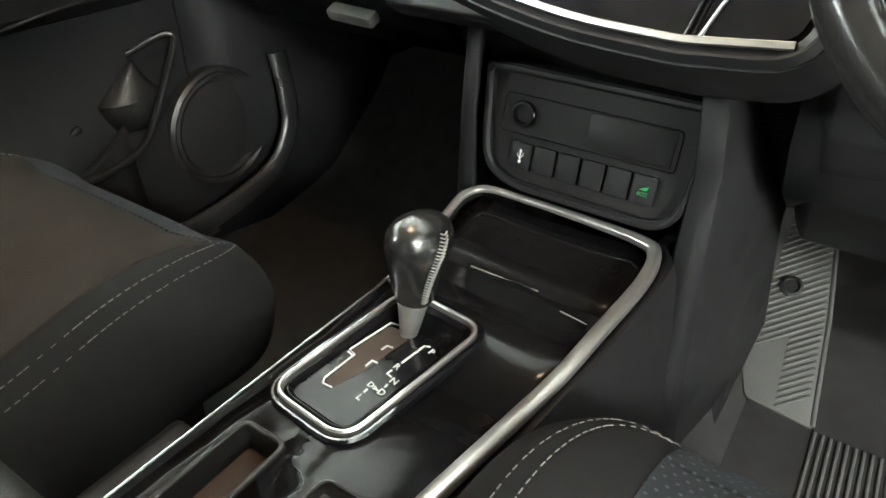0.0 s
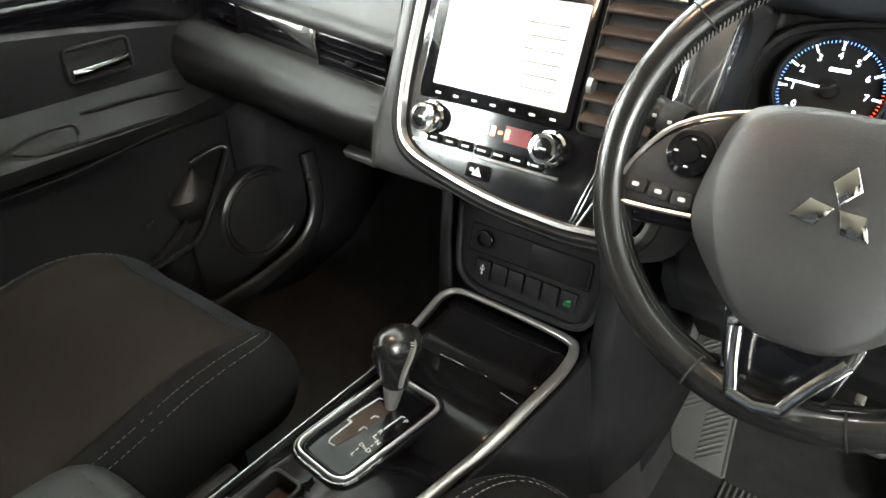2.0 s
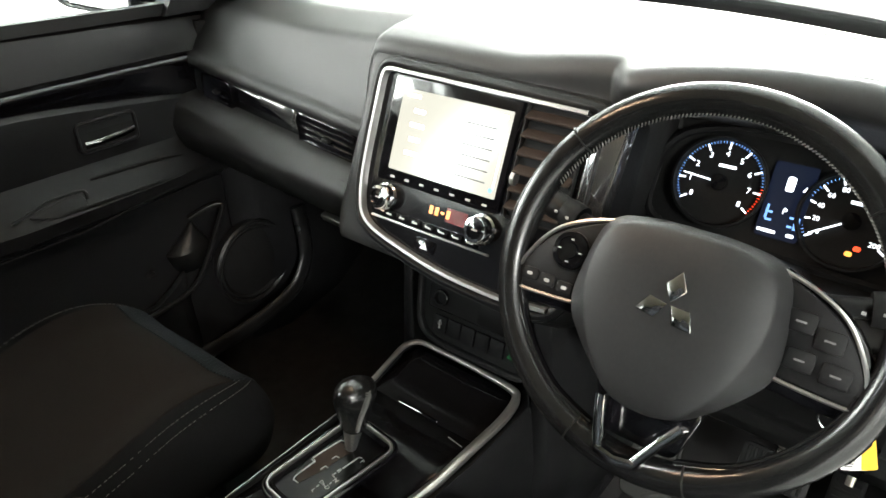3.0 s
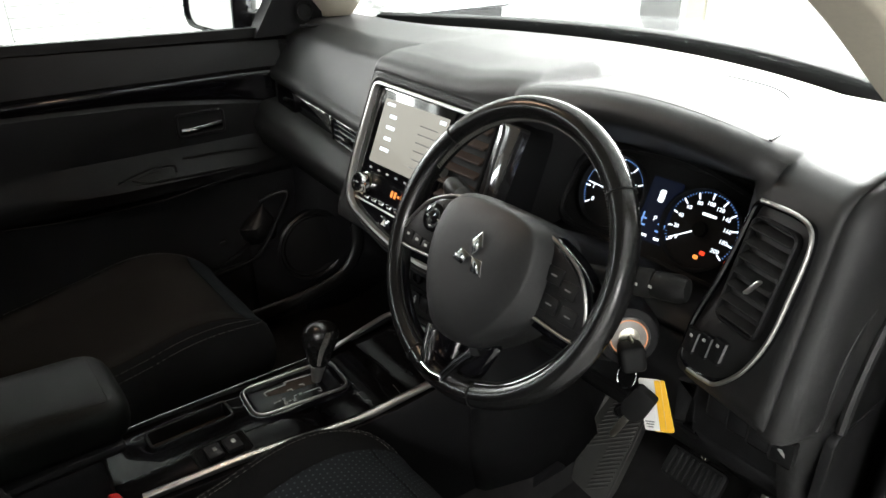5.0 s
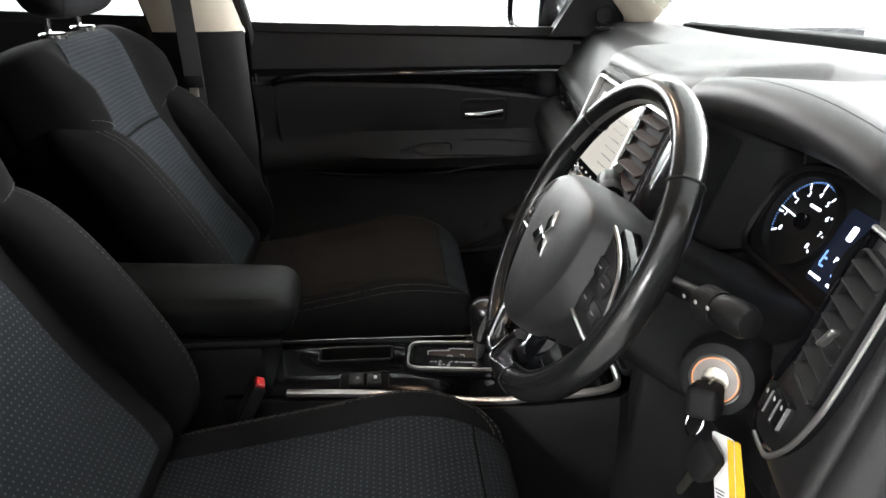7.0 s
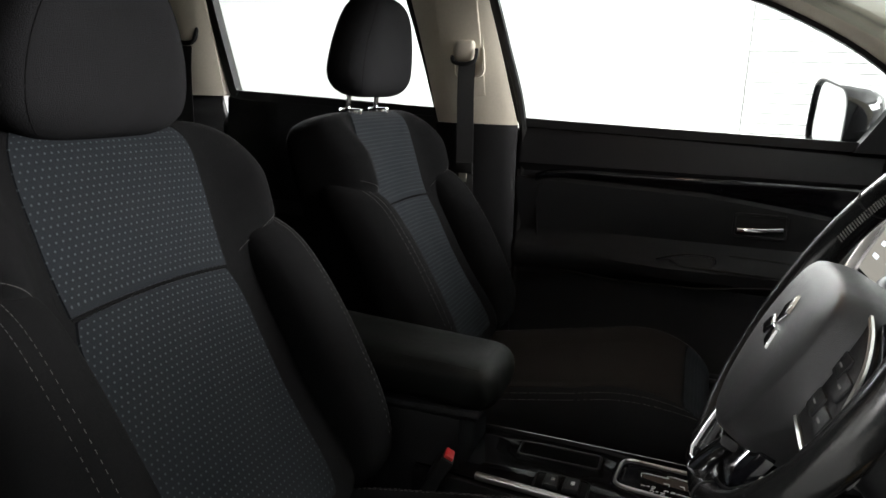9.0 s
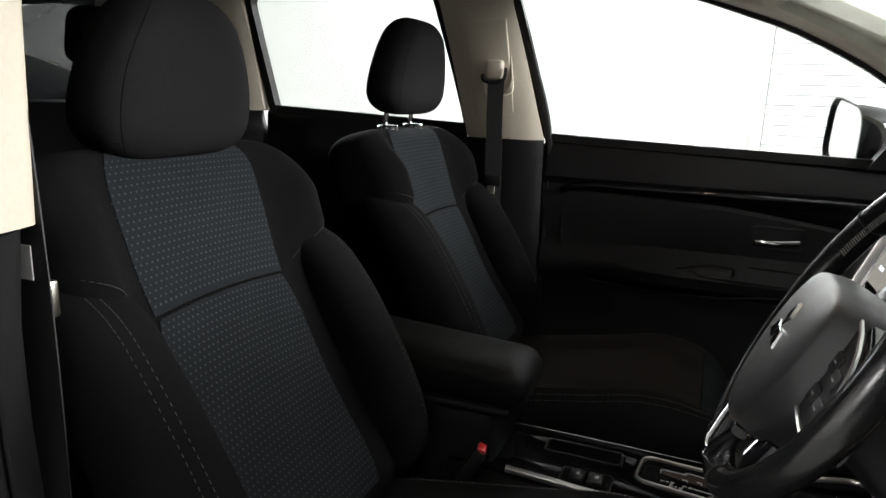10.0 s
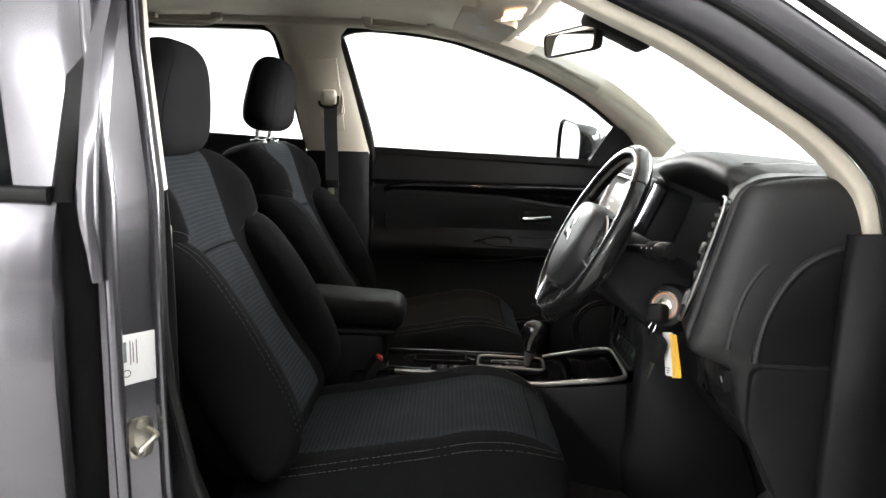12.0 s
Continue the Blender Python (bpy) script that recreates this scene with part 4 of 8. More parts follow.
    part("loop", tube(bmesh.new(), smooth_path([ms @ Vector(p) for p in ((0.010, 0.012, 0.0), (0.010, 0.012, 0.028), (0.004, 0.010, 0.036), (-0.014, 0.0, 0.038), (-0.016, -0.010, 0.030), (-0.012, -0.014, 0.0))], 4), 0.0045, 8, up=(0.3, 0.2, 1)), STEEL, s)
    for k in (-1, 1):
        part("bolt", lathe(bmesh.new(), [(0.007, 0.003), (0.007, 0.007), (0.004, 0.008), (0.0, 0.006)], 12, ms @ Matrix.Translation((0.0, 0.022 * k, 0))), STEEL, s)

    # rear door skin
    d = thing("rear_right_door", (0.85, -1.3, 0.9), "closed grey metallic rear door with dark glass", "car door", kind="structure")
    prof = [(0.80, 0.42), (0.85, 0.44), (0.862, 0.60), (0.870, 0.80), (0.876, 0.95), (0.874, 1.035), (0.866, 1.06), (0.868, 1.085), (0.862, 1.14), (0.845, 1.185), (0.80, 1.195)]
    rows = []
    for y, dx in ((-0.745, -0.05), (-0.738, -0.014), (-0.742, -0.003), (-0.755, 0.0), (-1.1, 0.012), (-1.5, 0.012), (-1.9, 0.0)):
        rows.append([(x + dx, y, z) for x, z in prof])
    thick(part("door_skin", grid(bmesh.new(), rows), PAINT, d, "grey metallic paint"), 0.006, 1.0)
    bm = bmesh.new()
    sweep(bm, [Vector((0.845, y, 1.198)) for y in (-0.745, -1.2, -1.9)], rr(0.026, 0.022, 0.006, 3))
    part("belt_moulding", bm, RUBBER, d, "black rubber belt moulding")
    rows = [[(0.828 - 0.26 * (z - 1.2) - 0.22 * max(0, z - 1.4), y, z) for z in (1.195, 1.3, 1.4, 1.5, 1.6)] for y in (-0.740, -1.2, -1.9)]
    thick(part("window_pane", grid(bmesh.new(), rows), TINT, d, "dark glossy side glass"), 0.005)
    bm = bmesh.new()
    rows = []
    for z in (1.19, 1.3, 1.4, 1.5, 1.62):
        x = 0.846 - 0.26 * (z - 1.2) - 0.22 * max(0, z - 1.4)
        rows.append([(x - 0.03, -0.715 + 0.02 * (z - 1.2), z), (x, -0.718 + 0.02 * (z - 1.2), z), (x + 0.002, -0.740 + 0.02 * (z - 1.2), z), (x - 0.012, -0.752 + 0.02 * (z - 1.2), z)])
    grid(bm, rows)
    thick(part("sash", bm, RUBBER, d, "black door sash"), 0.004)
    bm = bmesh.new()
    block(bm, 0.06, 0.03, 0.8, pose(0.81, -0.756, 0.80), 0.008)
    part("door_edge", bm, RECESS_BLACK, d)
    ml = Matrix.Translation((0.836, -0.740, 1.062)) @ Matrix.Rotation(radians(180), 4, "Z") @ Matrix.Rotation(radians(90), 4, "X")
    lt = part("check_hinge", plate(bmesh.new(), rr(0.03, 0.10, 0.006), 0.0, 0.006, ml, 0.002), MATT, d, "black door hinge")
    for dz in (-0.035, 0.035):
        part("hinge_bolt", lathe(bmesh.new(), [(0.008, 0.004), (0.008, 0.012), (0.004, 0.014), (0.0, 0.012)], 12, ml @ Matrix.Translation((0.0, dz, 0))), STEEL, lt)

    # sill
    bm = bmesh.new()
    sweep(bm, [Vector((0.80, y, 0.37)) for y in (-0.80, -0.3, 0.2, 0.6)], rounded([(-0.07, -0.12), (0.07, -0.12), (0.075, 0.02), (0.02, 0.05), (-0.05, 0.05)], 0.015, 3))
    tagged(link("door_sill", bm, PAINT), "grey painted door sill", "sill", kind="structure")
    # A pillar
    a = thing("pillar_a_right", (0.76, 0.2, 1.35), "windscreen pillar with beige trim and black seal", "pillar trim", kind="structure")
    line = [(0.665, -0.22, 1.575), (0.690, -0.02, 1.482), (0.705, 0.09, 1.430), (0.715, 0.21, 1.358), (0.722, 0.295, 1.303), (0.728, 0.362, 1.236), (0.730, 0.388, 1.165), (0.730, 0.392, 1.14)]
    path = smooth_path(line, 5)
    part("trim", sweep(bmesh.new(), path, rounded([(-0.016, -0.032), (0.013, -0.032), (0.012, 0.018), (-0.010, 0.022)], 0.007, 3), up=(1, 0, 0)), BEIGE, a, "beige plastic trim")
    part("door_seal", tube(bmesh.new(), [p + Vector((0.036, 0.012, 0.010)) for p in path], 0.012, 8, up=(1, 0, 0)), RUBBER, a, "black rubber door seal")
    part("painted_post", sweep(bmesh.new(), [p + Vector((0.052, 0.055, 0.048)) for p in path], rounded([(-0.05, -0.05), (0.055, -0.05), (0.06, 0.0), (0.03, 0.035), (-0.03, 0.03)], 0.014, 3), up=(1, 0, 0)), PAINT, a, "grey metallic painted post")
    part("outer_seal", tube(bmesh.new(), [p + Vector((0.086, 0.040, 0.036)) for p in path], 0.008, 8, up=(1, 0, 0)), RUBBER, a)
    part("gutter", tube(bmesh.new(), [p + Vector((0.078, 0.090, 0.082)) for p in path], 0.010, 8, up=(1, 0, 0)), RUBBER, a)
    # hinge post below it
    h = thing("hinge_post", (0.78, 0.5, 0.8), "grey painted front door hinge post", "hinge post", kind="structure")
    bm = bmesh.new()
    sweep(bm, smooth_path([(0.775, 0.52, 1.18), (0.785, 0.53, 1.0), (0.79, 0.53, 0.7), (0.80, 0.45, 0.42)], 5), rr(0.12, 0.22, 0.03, 3), up=(1, 0, 0))
    part("post", bm, PLASTIC, h, "black plastic pillar trim")
    for z in (1.02, 0.72):
        hg = part("hinge", block(bmesh.new(), 0.07, 0.09, 0.06, pose(0.86, 0.46, z), 0.008), STEEL, h, "steel door hinge")
        part("pin", lathe(bmesh.new(), [(0.009, -0.045), (0.009, 0.045)], 12, pose(0.895, 0.43, z)), STEEL, hg)
    bm = bmesh.new()
    rows = [[(0.83 + 0.03 * math.sin((z - 0.4) * 3), y, z) for z in (0.4, 0.7, 1.0, 1.1)] for y in (0.62, 0.9, 1.3)]
    o = thick(link("front_fender", grid(bmesh.new(), rows), PAINT), 0.006)
    tagged(o, "grey metallic front fender", "fender", kind="structure")
    # upper frame above the driver's opening
    bm = bmesh.new()
    sweep(bm, smooth_path([(0.70, -0.25, 1.60), (0.69, -0.45, 1.635), (0.68, -0.7, 1.645), (0.68, -1.4, 1.63), (0.70, -1.9, 1.59)], 5), rr(0.09, 0.07, 0.02, 3))
    tagged(link("roof_rail_right", bm, PAINT), "grey painted roof frame over the doors", "roof frame", kind="structure")
    bm = bmesh.new()
    sweep(bm, smooth_path([(-0.735, 0.0, 1.585), (-0.715, -0.25, 1.645), (-0.71, -0.5, 1.67), (-0.71, -0.9, 1.672), (-0.71, -1.5, 1.665), (-0.71, -1.9, 1.64)], 5), rr(0.07, 0.07, 0.02, 3))
    tagged(link("roof_rail_left", bm, LINER), "headliner edge above the left windows", "roof frame", kind="structure")


def driver_door():
    """The driver's door, swung open in front of the door opening."""
    e = thing("driver_door", (0.86, 0.52, 0.8), "open driver's door with black inner trim", "car door", kind="structure")
    D = Matrix.Translation((0.86, 0.52, 0)) @ Matrix.Rotation(radians(75), 4, "Z")
    ys = (0.0, -0.02, -0.12, -0.3, -0.5, -0.7, -0.9, -1.03, -1.05)
    rows = []
    for y in ys:
        a = max(0.0, min(1.0, (-y - 0.1) / 0.15)) * max(0.0, min(1.0, (y + 1.0) / 0.15))
        rows.append([D @ Vector((x, y, z)) for x, z in ((0.01, 1.215), (-0.03, 1.205), (-0.036, 1.10), (-0.028, 0.97), (-0.03 - 0.055 * a, 0.925), (-0.03 - 0.045 * a, 0.865), (-0.03, 0.81), (-0.034, 0.62), (-0.036 - 0.03 * a, 0.46), (0.0, 0.40))])
    thick(part("trim_panel", grid(bmesh.new(), rows), PLASTIC, e, "grained black door trim", sharp=60), 0.01, 1.0)
    rows = [[D @ Vector((x, y, z)) for x, z in ((0.012, 1.215), (0.045, 1.17), (0.060, 1.05), (0.066, 0.9), (0.060, 0.65), (0.04, 0.46), (0.002, 0.40))] for y in (0.0, -0.3, -0.7, -1.05)]
    thick(part("door_skin", grid(bmesh.new(), rows), PAINT, e, "grey metallic paint", sharp=60), 0.004)
    part("lever", sweep(bmesh.new(), [D @ Vector(p) for p in ((-0.032, -0.30, 1.02), (-0.042, -0.34, 1.02), (-0.036, -0.40, 1.02))], rr(0.012, 0.014, 0.004, 2)), CHROME, e, "chrome opener lever")
    loop = [(-0.04, 1.21), (-0.36, 1.48), (-0.62, 1.60), (-0.90, 1.60), (-1.02, 1.56), (-1.05, 1.21)]
    part("window_frame", sweep(bmesh.new(), smooth_path([D @ Vector((-0.005 - 0.12 * (z - 1.21), y, z)) for y, z in loop], 5), rr(0.03, 0.03, 0.006, 2), up=(0.3, 1, 0)), RUBBER, e, "black window frame")
    pts = [D @ Vector((-0.005 - 0.12 * (z - 1.21), y, z)) for y, z in loop]
    off = D.to_3x3() @ Vector((0.004, 0, 0))
    g = part("window_pane", skin(bmesh.new(), [pts, [p + off for p in pts]]), GLASS, e, "clear side glass")
    g.visible_shadow = False


driver_door()


def circle_at(cx, cy, r, n=10):
    return [(cx + x, cy + y) for x, y in circle(r, n)]


right_side()


def windscreen():
    e = thing("windscreen", (0, 0.6, 1.3), "large clear raked windscreen with a black lower edge", "windscreen", kind="structure")
    rows = []
    for k in range(9):
        t = k / 8
        r = []
        for j in range(13):
            x = -0.72 + 1.44 * j / 12
            yb, zb = 1.0 - 0.62 * x * x, 1.17
            yt, zt = 0.07 - 0.1 * x * x, 1.60 - 0.09 * x * x
            r.append((x * (1 - 0.08 * t), yb + (yt - yb) * t, zb + (zt - zb) * t + 0.03 * math.sin(math.pi * t)))
        rows.append(r)
    g = part("pane", grid(bmesh.new(), rows), GLASS, e)
    thick(g, 0.004)
    g.visible_shadow = False
    low = [(-0.74 + 1.48 * j / 16, 0.965 - 0.62 * (-0.74 + 1.48 * j / 16) ** 2, 1.205) for j in range(17)]
    part("lower_edge", sweep(bmesh.new(), [Vector(p) for p in low], rr(0.06, 0.042, 0.008, 2)), RUBBER, e, "black cowl edge")
    w = thing("wiper", (0.2, 1.0, 1.2), "black wiper resting along the windscreen's foot", "wiper")
    part("arm", sweep(bmesh.new(), smooth_path([(0.62, 0.80, 1.20), (0.3, 0.965, 1.215), (-0.1, 1.02, 1.21)], 6), rr(0.022, 0.016, 0.004, 2)), RUBBER, w)
    bm = bmesh.new()
    rows = [[(x, y, 1.15 - 0.02 * (y - 1.0) ** 2 - 0.04 * x * x) for x in (-0.8, -0.4, 0, 0.4, 0.8)] for y in (0.95, 1.3, 1.6, 1.9)]
    o = thick(link("bonnet", grid(bm, rows), PAINT), 0.01)
    tagged(o, "grey metallic bonnet beyond the windscreen", "bonnet", kind="structure")


windscreen()


# ---- dashboard ----
def base_y(x):
    return 0.97 - 0.58 * x * x


def hood_crest(x):
    return 1.262 - 0.60 * (x - 0.42) ** 2


def dash_profile(x, kind):
    """The dashboard's section (y, z) from the windscreen down to the knees."""
    back = [(base_y(x), 1.165), (base_y(x) - 0.10, 1.195)]
    if kind == "passenger":
        s = (x + 0.78) / 0.6
        f = -0.045 * s
        r = max(0.0, (x + 0.5) / 0.32) ** 2 * 0.018
        zt = 1.092 - 0.036 * s
        zb = zt - 0.066
        return back + [(0.56, 1.218 + r * 0.6), (0.44 + f, 1.212 + r), (0.385 + f, 1.186 + r), (0.322 + f, zt + 0.016), (0.303 + f, zt + 0.007), (0.322 + f, zt), (0.322 + f, zb), (0.290 + f, zb - 0.004), (0.264 + f, zb - 0.020), (0.254 + f, 0.97), (0.270 + f, 0.915), (0.30, 0.895), (0.42, 0.87), (0.62, 0.72)]
    if kind == "centre":
        t = min(1.0, max(0.0, (x - 0.02) / 0.18))
        t = 0.020 * t * t * (3 - 2 * t)
        return back + [(0.58, 1.230), (0.42, 1.234 + t), (0.30, 1.229 + t), (0.268, 1.221 + t), (0.262, 1.212 + t), (0.262, 1.205), (0.238, 1.14), (0.212, 1.075), (0.185, 1.01), (0.160, 0.948), (0.160, 0.930), (0.185, 0.915), (0.28, 0.895), (0.42, 0.72)]
    if kind == "driver":
        b = hood_crest(x)
        return back + [(0.58, 1.234), (0.40, b - 0.008), (0.262, b + 0.001), (0.243, b - 0.002), (0.237, b - 0.012), (0.246, b - 0.020), (0.40, 1.165), (0.405, 1.12), (0.375, 1.015), (0.30, 1.0), (0.235, 0.985), (0.225, 0.93), (0.235, 0.86), (0.42, 0.66)]
    # leaning block that carries the driver's air vent
    q = 0.33 * (0.70 - x)
    def face(z):
        return 0.2155 + 0.258 * (z - 1.217) + q
    return back + [(0.50, 1.232), (0.36, 1.235), (0.29, 1.234), (face(1.224) + 0.022, 1.229), (face(1.216) + 0.004, 1.218), (face(1.202), 1.202), (face(1.12), 1.12), (face(1.05), 1.05), (face(0.996), 0.996), (face(0.985) + 0.012, 0.980), (0.225, 0.965), (0.230, 0.91), (0.250, 0.85), (0.42, 0.66)]


def top_z(x, y):
    P = [p for p in dash_profile(x, "driver" if x < 0.600 else "vent")]
    for (y0, z0), (y1, z1) in zip(P, P[1:]):
        if y0 >= y >= y1:
            return z0 + (z1 - z0) * (y0 - y) / (y0 - y1)
    return 1.24


DEMIST = pose(-0.700, 0.445, 1.2150, 0, 0, 66)


def dashboard():
    e = thing("dashboard", (0, 0.4, 1.1), "black soft-touch dashboard with silver-framed centre panel", "dashboard")
    bm = bmesh.new()
    spans = (("passenger", -0.80, -0.240, 20), ("pad", -0.232, -0.184, 6), ("centre", -0.178, 0.196, 16), ("cowl", 0.200, 0.226, 4), ("driver", 0.230, 0.594, 22), ("vent", 0.606, 0.700, 8))
    rows = []
    for kind, x0, x1, n in spans:
        for k in range(n + 1):
            x = x0 + (x1 - x0) * k / n
            if kind in ("pad", "cowl"):
                w = (x - x0 + 0.004) / (x1 - x0 + 0.008)
                w = w * w * (3 - 2 * w)
                one, two = ("passenger", "centre") if kind == "pad" else ("centre", "driver")
                P = [(a0 + (b0 - a0) * w, a1 + (b1 - a1) * w) for (a0, a1), (b0, b1) in zip(dash_profile(x, one), dash_profile(x, two))]
            else:
                P = dash_profile(x, kind)
            row = [P[0]]
            for i in range(1, len(P) - 1):
                p0, p1, p2 = (Vector((*P[i + d], 0)) for d in (-1, 0, 1))
                ra, rb = min(0.008, (p0 - p1).length * 0.42), min(0.008, (p2 - p1).length * 0.42)
                s_, e_ = p1 + (p0 - p1).normalized() * ra, p1 + (p2 - p1).normalized() * rb
                for t in (0, 0.25, 0.5, 0.75, 1.0):
                    q = s_ * (1 - t) ** 2 + p1 * 2 * t * (1 - t) + e_ * t * t
                    row.append((q.x, q.y))
            row.append(P[-1])
            lean = 1.0 if kind == "driver" and k == n else (1.0 - k / n if kind == "vent" else 0.0)
            rows.append([(x - 0.03 * lean * min(1.0, max(0.0, (1.13 - z) / 0.13)), y, z) for y, z in row])
    grid(bm, [r[:57] for r in rows])
    thick(part("knee_shell", grid(bmesh.new(), [r[56:] for r in rows]), PLASTIC, e, "hard black knee panel", sharp=70), 0.012, 1.0)
    thick(part("main_shell", bm, DASH, e, "grained black soft vinyl", sharp=70), 0.012, 1.0)

    # end of the dashboard beside the driver's door
    def endring(x, s, dz=0.0):
        P = [(0.46, 1.20), (0.45, 1.238), (0.36, 1.246), (0.30, 1.245), (0.245, 1.238), (0.222, 1.229), (0.209, 1.213), (0.198, 1.17), (0.186, 1.124), (0.165, 1.04), (0.1505, 0.985), (0.152, 0.974), (0.163, 0.967), (0.212, 0.948), (0.24, 0.86), (0.30, 0.74), (0.42, 0.62), (0.46, 0.9)]
        cy, cz = 0.36, 1.07
        return [(x, cy + (y - cy) * s, cz + (z - cz) * s) for y, z in P]
    part("end_shell", skin(bmesh.new(), [endring(0.690, 0.990), endring(0.701, 0.998), endring(0.708, 0.994), endring(0.713, 0.982), endring(0.719, 0.955), endring(0.725, 0.91), endring(0.730, 0.85), endring(0.734, 0.76), endring(0.737, 0.66), endring(0.739, 0.5)]), DASH, e, sharp=80)
    mend = Matrix.Translation((0.7405, 0.0, 0.0)) @ Matrix.Rotation(radians(90), 4, "Z") @ Matrix.Rotation(radians(90), 4, "X")
    cover = rounded([(0.395, 1.15, 0.01), (0.385, 0.965, 0.012), (0.240, 0.965, 0.012), (0.246, 1.03, 0.05), (0.290, 1.112, 0.06), (0.355, 1.148, 0.02)], 0.02, 4)
    part("end_cover", plate(bmesh.new(), cover, -0.004, 0.004, mend, 0.003), SATIN, e, "fuse box cover at the dash end")
    part("cover_lip", tube(bmesh.new(), smooth_path([(0.742, 0.238, 0.968), (0.742, 0.246, 1.03), (0.742, 0.275, 1.095), (0.742, 0.32, 1.134), (0.742, 0.385, 1.153)], 6), 0.006, 8, up=(1, 0, 0)), DASH, e)
    part("end_fold", tube(bmesh.new(), smooth_path([(0.729, 0.200, 0.985), (0.729, 0.205, 1.02), (0.730, 0.220, 1.079), (0.731, 0.256, 1.128), (0.729, 0.312, 1.161), (0.726, 0.39, 1.178)], 6), 0.006, 8, up=(1, 0, 0)), DASH, e, "rounded fold at the dash end")
    lo = rounded([(0.39, 0.958), (0.44, 0.62), (0.32, 0.70), (0.238, 0.86), (0.236, 0.958)], 0.02, 4)
    part("lower_end_panel", plate(bmesh.new(), lo, -0.01, 0.002, mend, 0.003), PLASTIC, e)
    sp = part("top_grille", block(bmesh.new(), 0.045, 0.016, 0.02, Matrix.Translation((0.708, 0.35, 1.196)), 0.004), MATT, e, "small demister outlet")
    for k in range(4):
        part("slat", block(bmesh.new(), 0.038, 0.002, 0.002, Matrix.Translation((0.709, 0.341, 1.189 + 0.0045 * k)), 0.0), PLASTIC, sp)
    # seam between the dash top and the right block
    part("block_seam", tube(bmesh.new(), [(x, y, top_z(x, y) + 0.0118) for x, y, z in smooth_path([(0.588, 0.256, 0), (0.583, 0.285, 0), (0.563, 0.33, 0), (0.535, 0.40, 0), (0.500, 0.464, 0), (0.445, 0.515, 0), (0.36, 0.545, 0)], 8)], 0.0022, 6), DASH, e, "raised seam round the vent block")
    # hood seam stitch line
    def hood_z(x):
        return hood_crest(x)
    for o in (0.0, 0.006):
        part("hood_seam", tube(bmesh.new(), [(x, 0.253 + o, hood_z(x) + 0.0112) for x in [0.222 + 0.366 * k / 24 for k in range(25)]], 0.0009, 6), MATT, e, "stitched hood seam")

    # demister outlet along the windscreen's foot
    dm = part("demister_grille", block(bmesh.new(), 0.15, 0.020, 0.006, DEMIST, 0.002, 1), MATT, e, "slotted demister outlet")
    for k in range(6):
        part("slot", block(bmesh.new(), 0.013, 0.012, 0.002, DEMIST @ Matrix.Translation((-0.055 + 0.022 * k, 0, 0.0035)), 0.0005, 1), PLASTIC, dm)
    # passenger decor strip with two air vents
    def strip_m(x, dy=0.0):
        s = (x + 0.78) / 0.6
        return Matrix.Translation((x, 0.3135 - 0.045 * s + dy, 1.059 - 0.036 * s)) @ Matrix.Rotation(radians(-4.3), 4, "Z") @ Matrix.Rotation(radians(90), 4, "X") @ Matrix.Rotation(radians(-3.4), 4, "Z")
    def vent(x, w, h):
        v = part("air_vent", ring_plate(bmesh.new(), rr(w, h, 0.008, 3), inset(rr(w, h, 0.008, 3), 0.004), -0.004, 0.016, strip_m(x), 0.002), GLOSS, e, "rectangular air vent with gloss frame")
        for k in range(4):
            yy = -h / 2 + h * (k + 0.8) / 4.6
            m = strip_m(x) @ Matrix.Translation((0, yy, 0.008)) @ Matrix.Rotation(radians(35), 4, "X")
            part("slat", block(bmesh.new(), w - 0.008, 0.0025, 0.014, m, 0.0006, 1), GLOSS, v)
        part("tab", block(bmesh.new(), 0.018, 0.007, 0.010, strip_m(x) @ Matrix.Translation((0.0, -0.002, 0.015)), 0.002), SATIN, v)
        part("duct", block(bmesh.new(), w - 0.006, h - 0.006, 0.003, strip_m(x) @ Matrix.Translation((0, 0, -0.002)), 0), MATT, v)
    vent(-0.672, 0.105, 0.054)
    vent(-0.330, 0.155, 0.060)
    rows = []
    for k in range(13):
        x = -0.735 + 0.525 * k / 12
        rows.append([strip_m(x) @ Vector((0, y, z)) for y, z in ((-0.033, -0.008), (-0.032, 0.002), (-0.014, 0.006), (0.010, 0.006), (0.031, 0.001), (0.033, -0.008))])
    thick(part("decor_strip", grid(bmesh.new(), rows), GLOSS, e, "piano black decor strip", sharp=60), 0.003)
    rows = []
    for k in range(15):
        t = k / 14
        x = -0.612 + 0.200 * t
        lo = 0.030 - 0.006 - 0.036 * t ** 1.5
        rows.append([strip_m(x) @ Vector((0, y, z)) for y, z in ((0.031, 0.004), (0.030, 0.012), (0.030 - (0.030 - lo) * 0.4, 0.017), (lo + 0.002, 0.013), (lo, 0.004))])
    thick(part("silver_blade", grid(bmesh.new(), rows), SMOKED, e, "silver wedge across the strip", sharp=60), 0.002)
    # glove box lid
    bm = bmesh.new()
    rows = []
    for x in (-0.66, -0.64, -0.45, -0.27, -0.25):
        s = (x + 0.78) / 0.6
        f = -0.045 * s
        inn = 0.0 if x in (-0.66, -0.25) else -0.006
        rows.append([(x, 0.268 + f + inn * 0, 0.985), (x, 0.262 + f + inn, 0.975), (x, 0.272 + f + inn, 0.93), (x, 0.31 + inn, 0.902), (x, 0.40 + inn, 0.84), (x, 0.42, 0.80)])
    thick(part("glove_box_lid", grid(bmesh.new(), rows), PLASTIC, e), 0.006, 1.0)
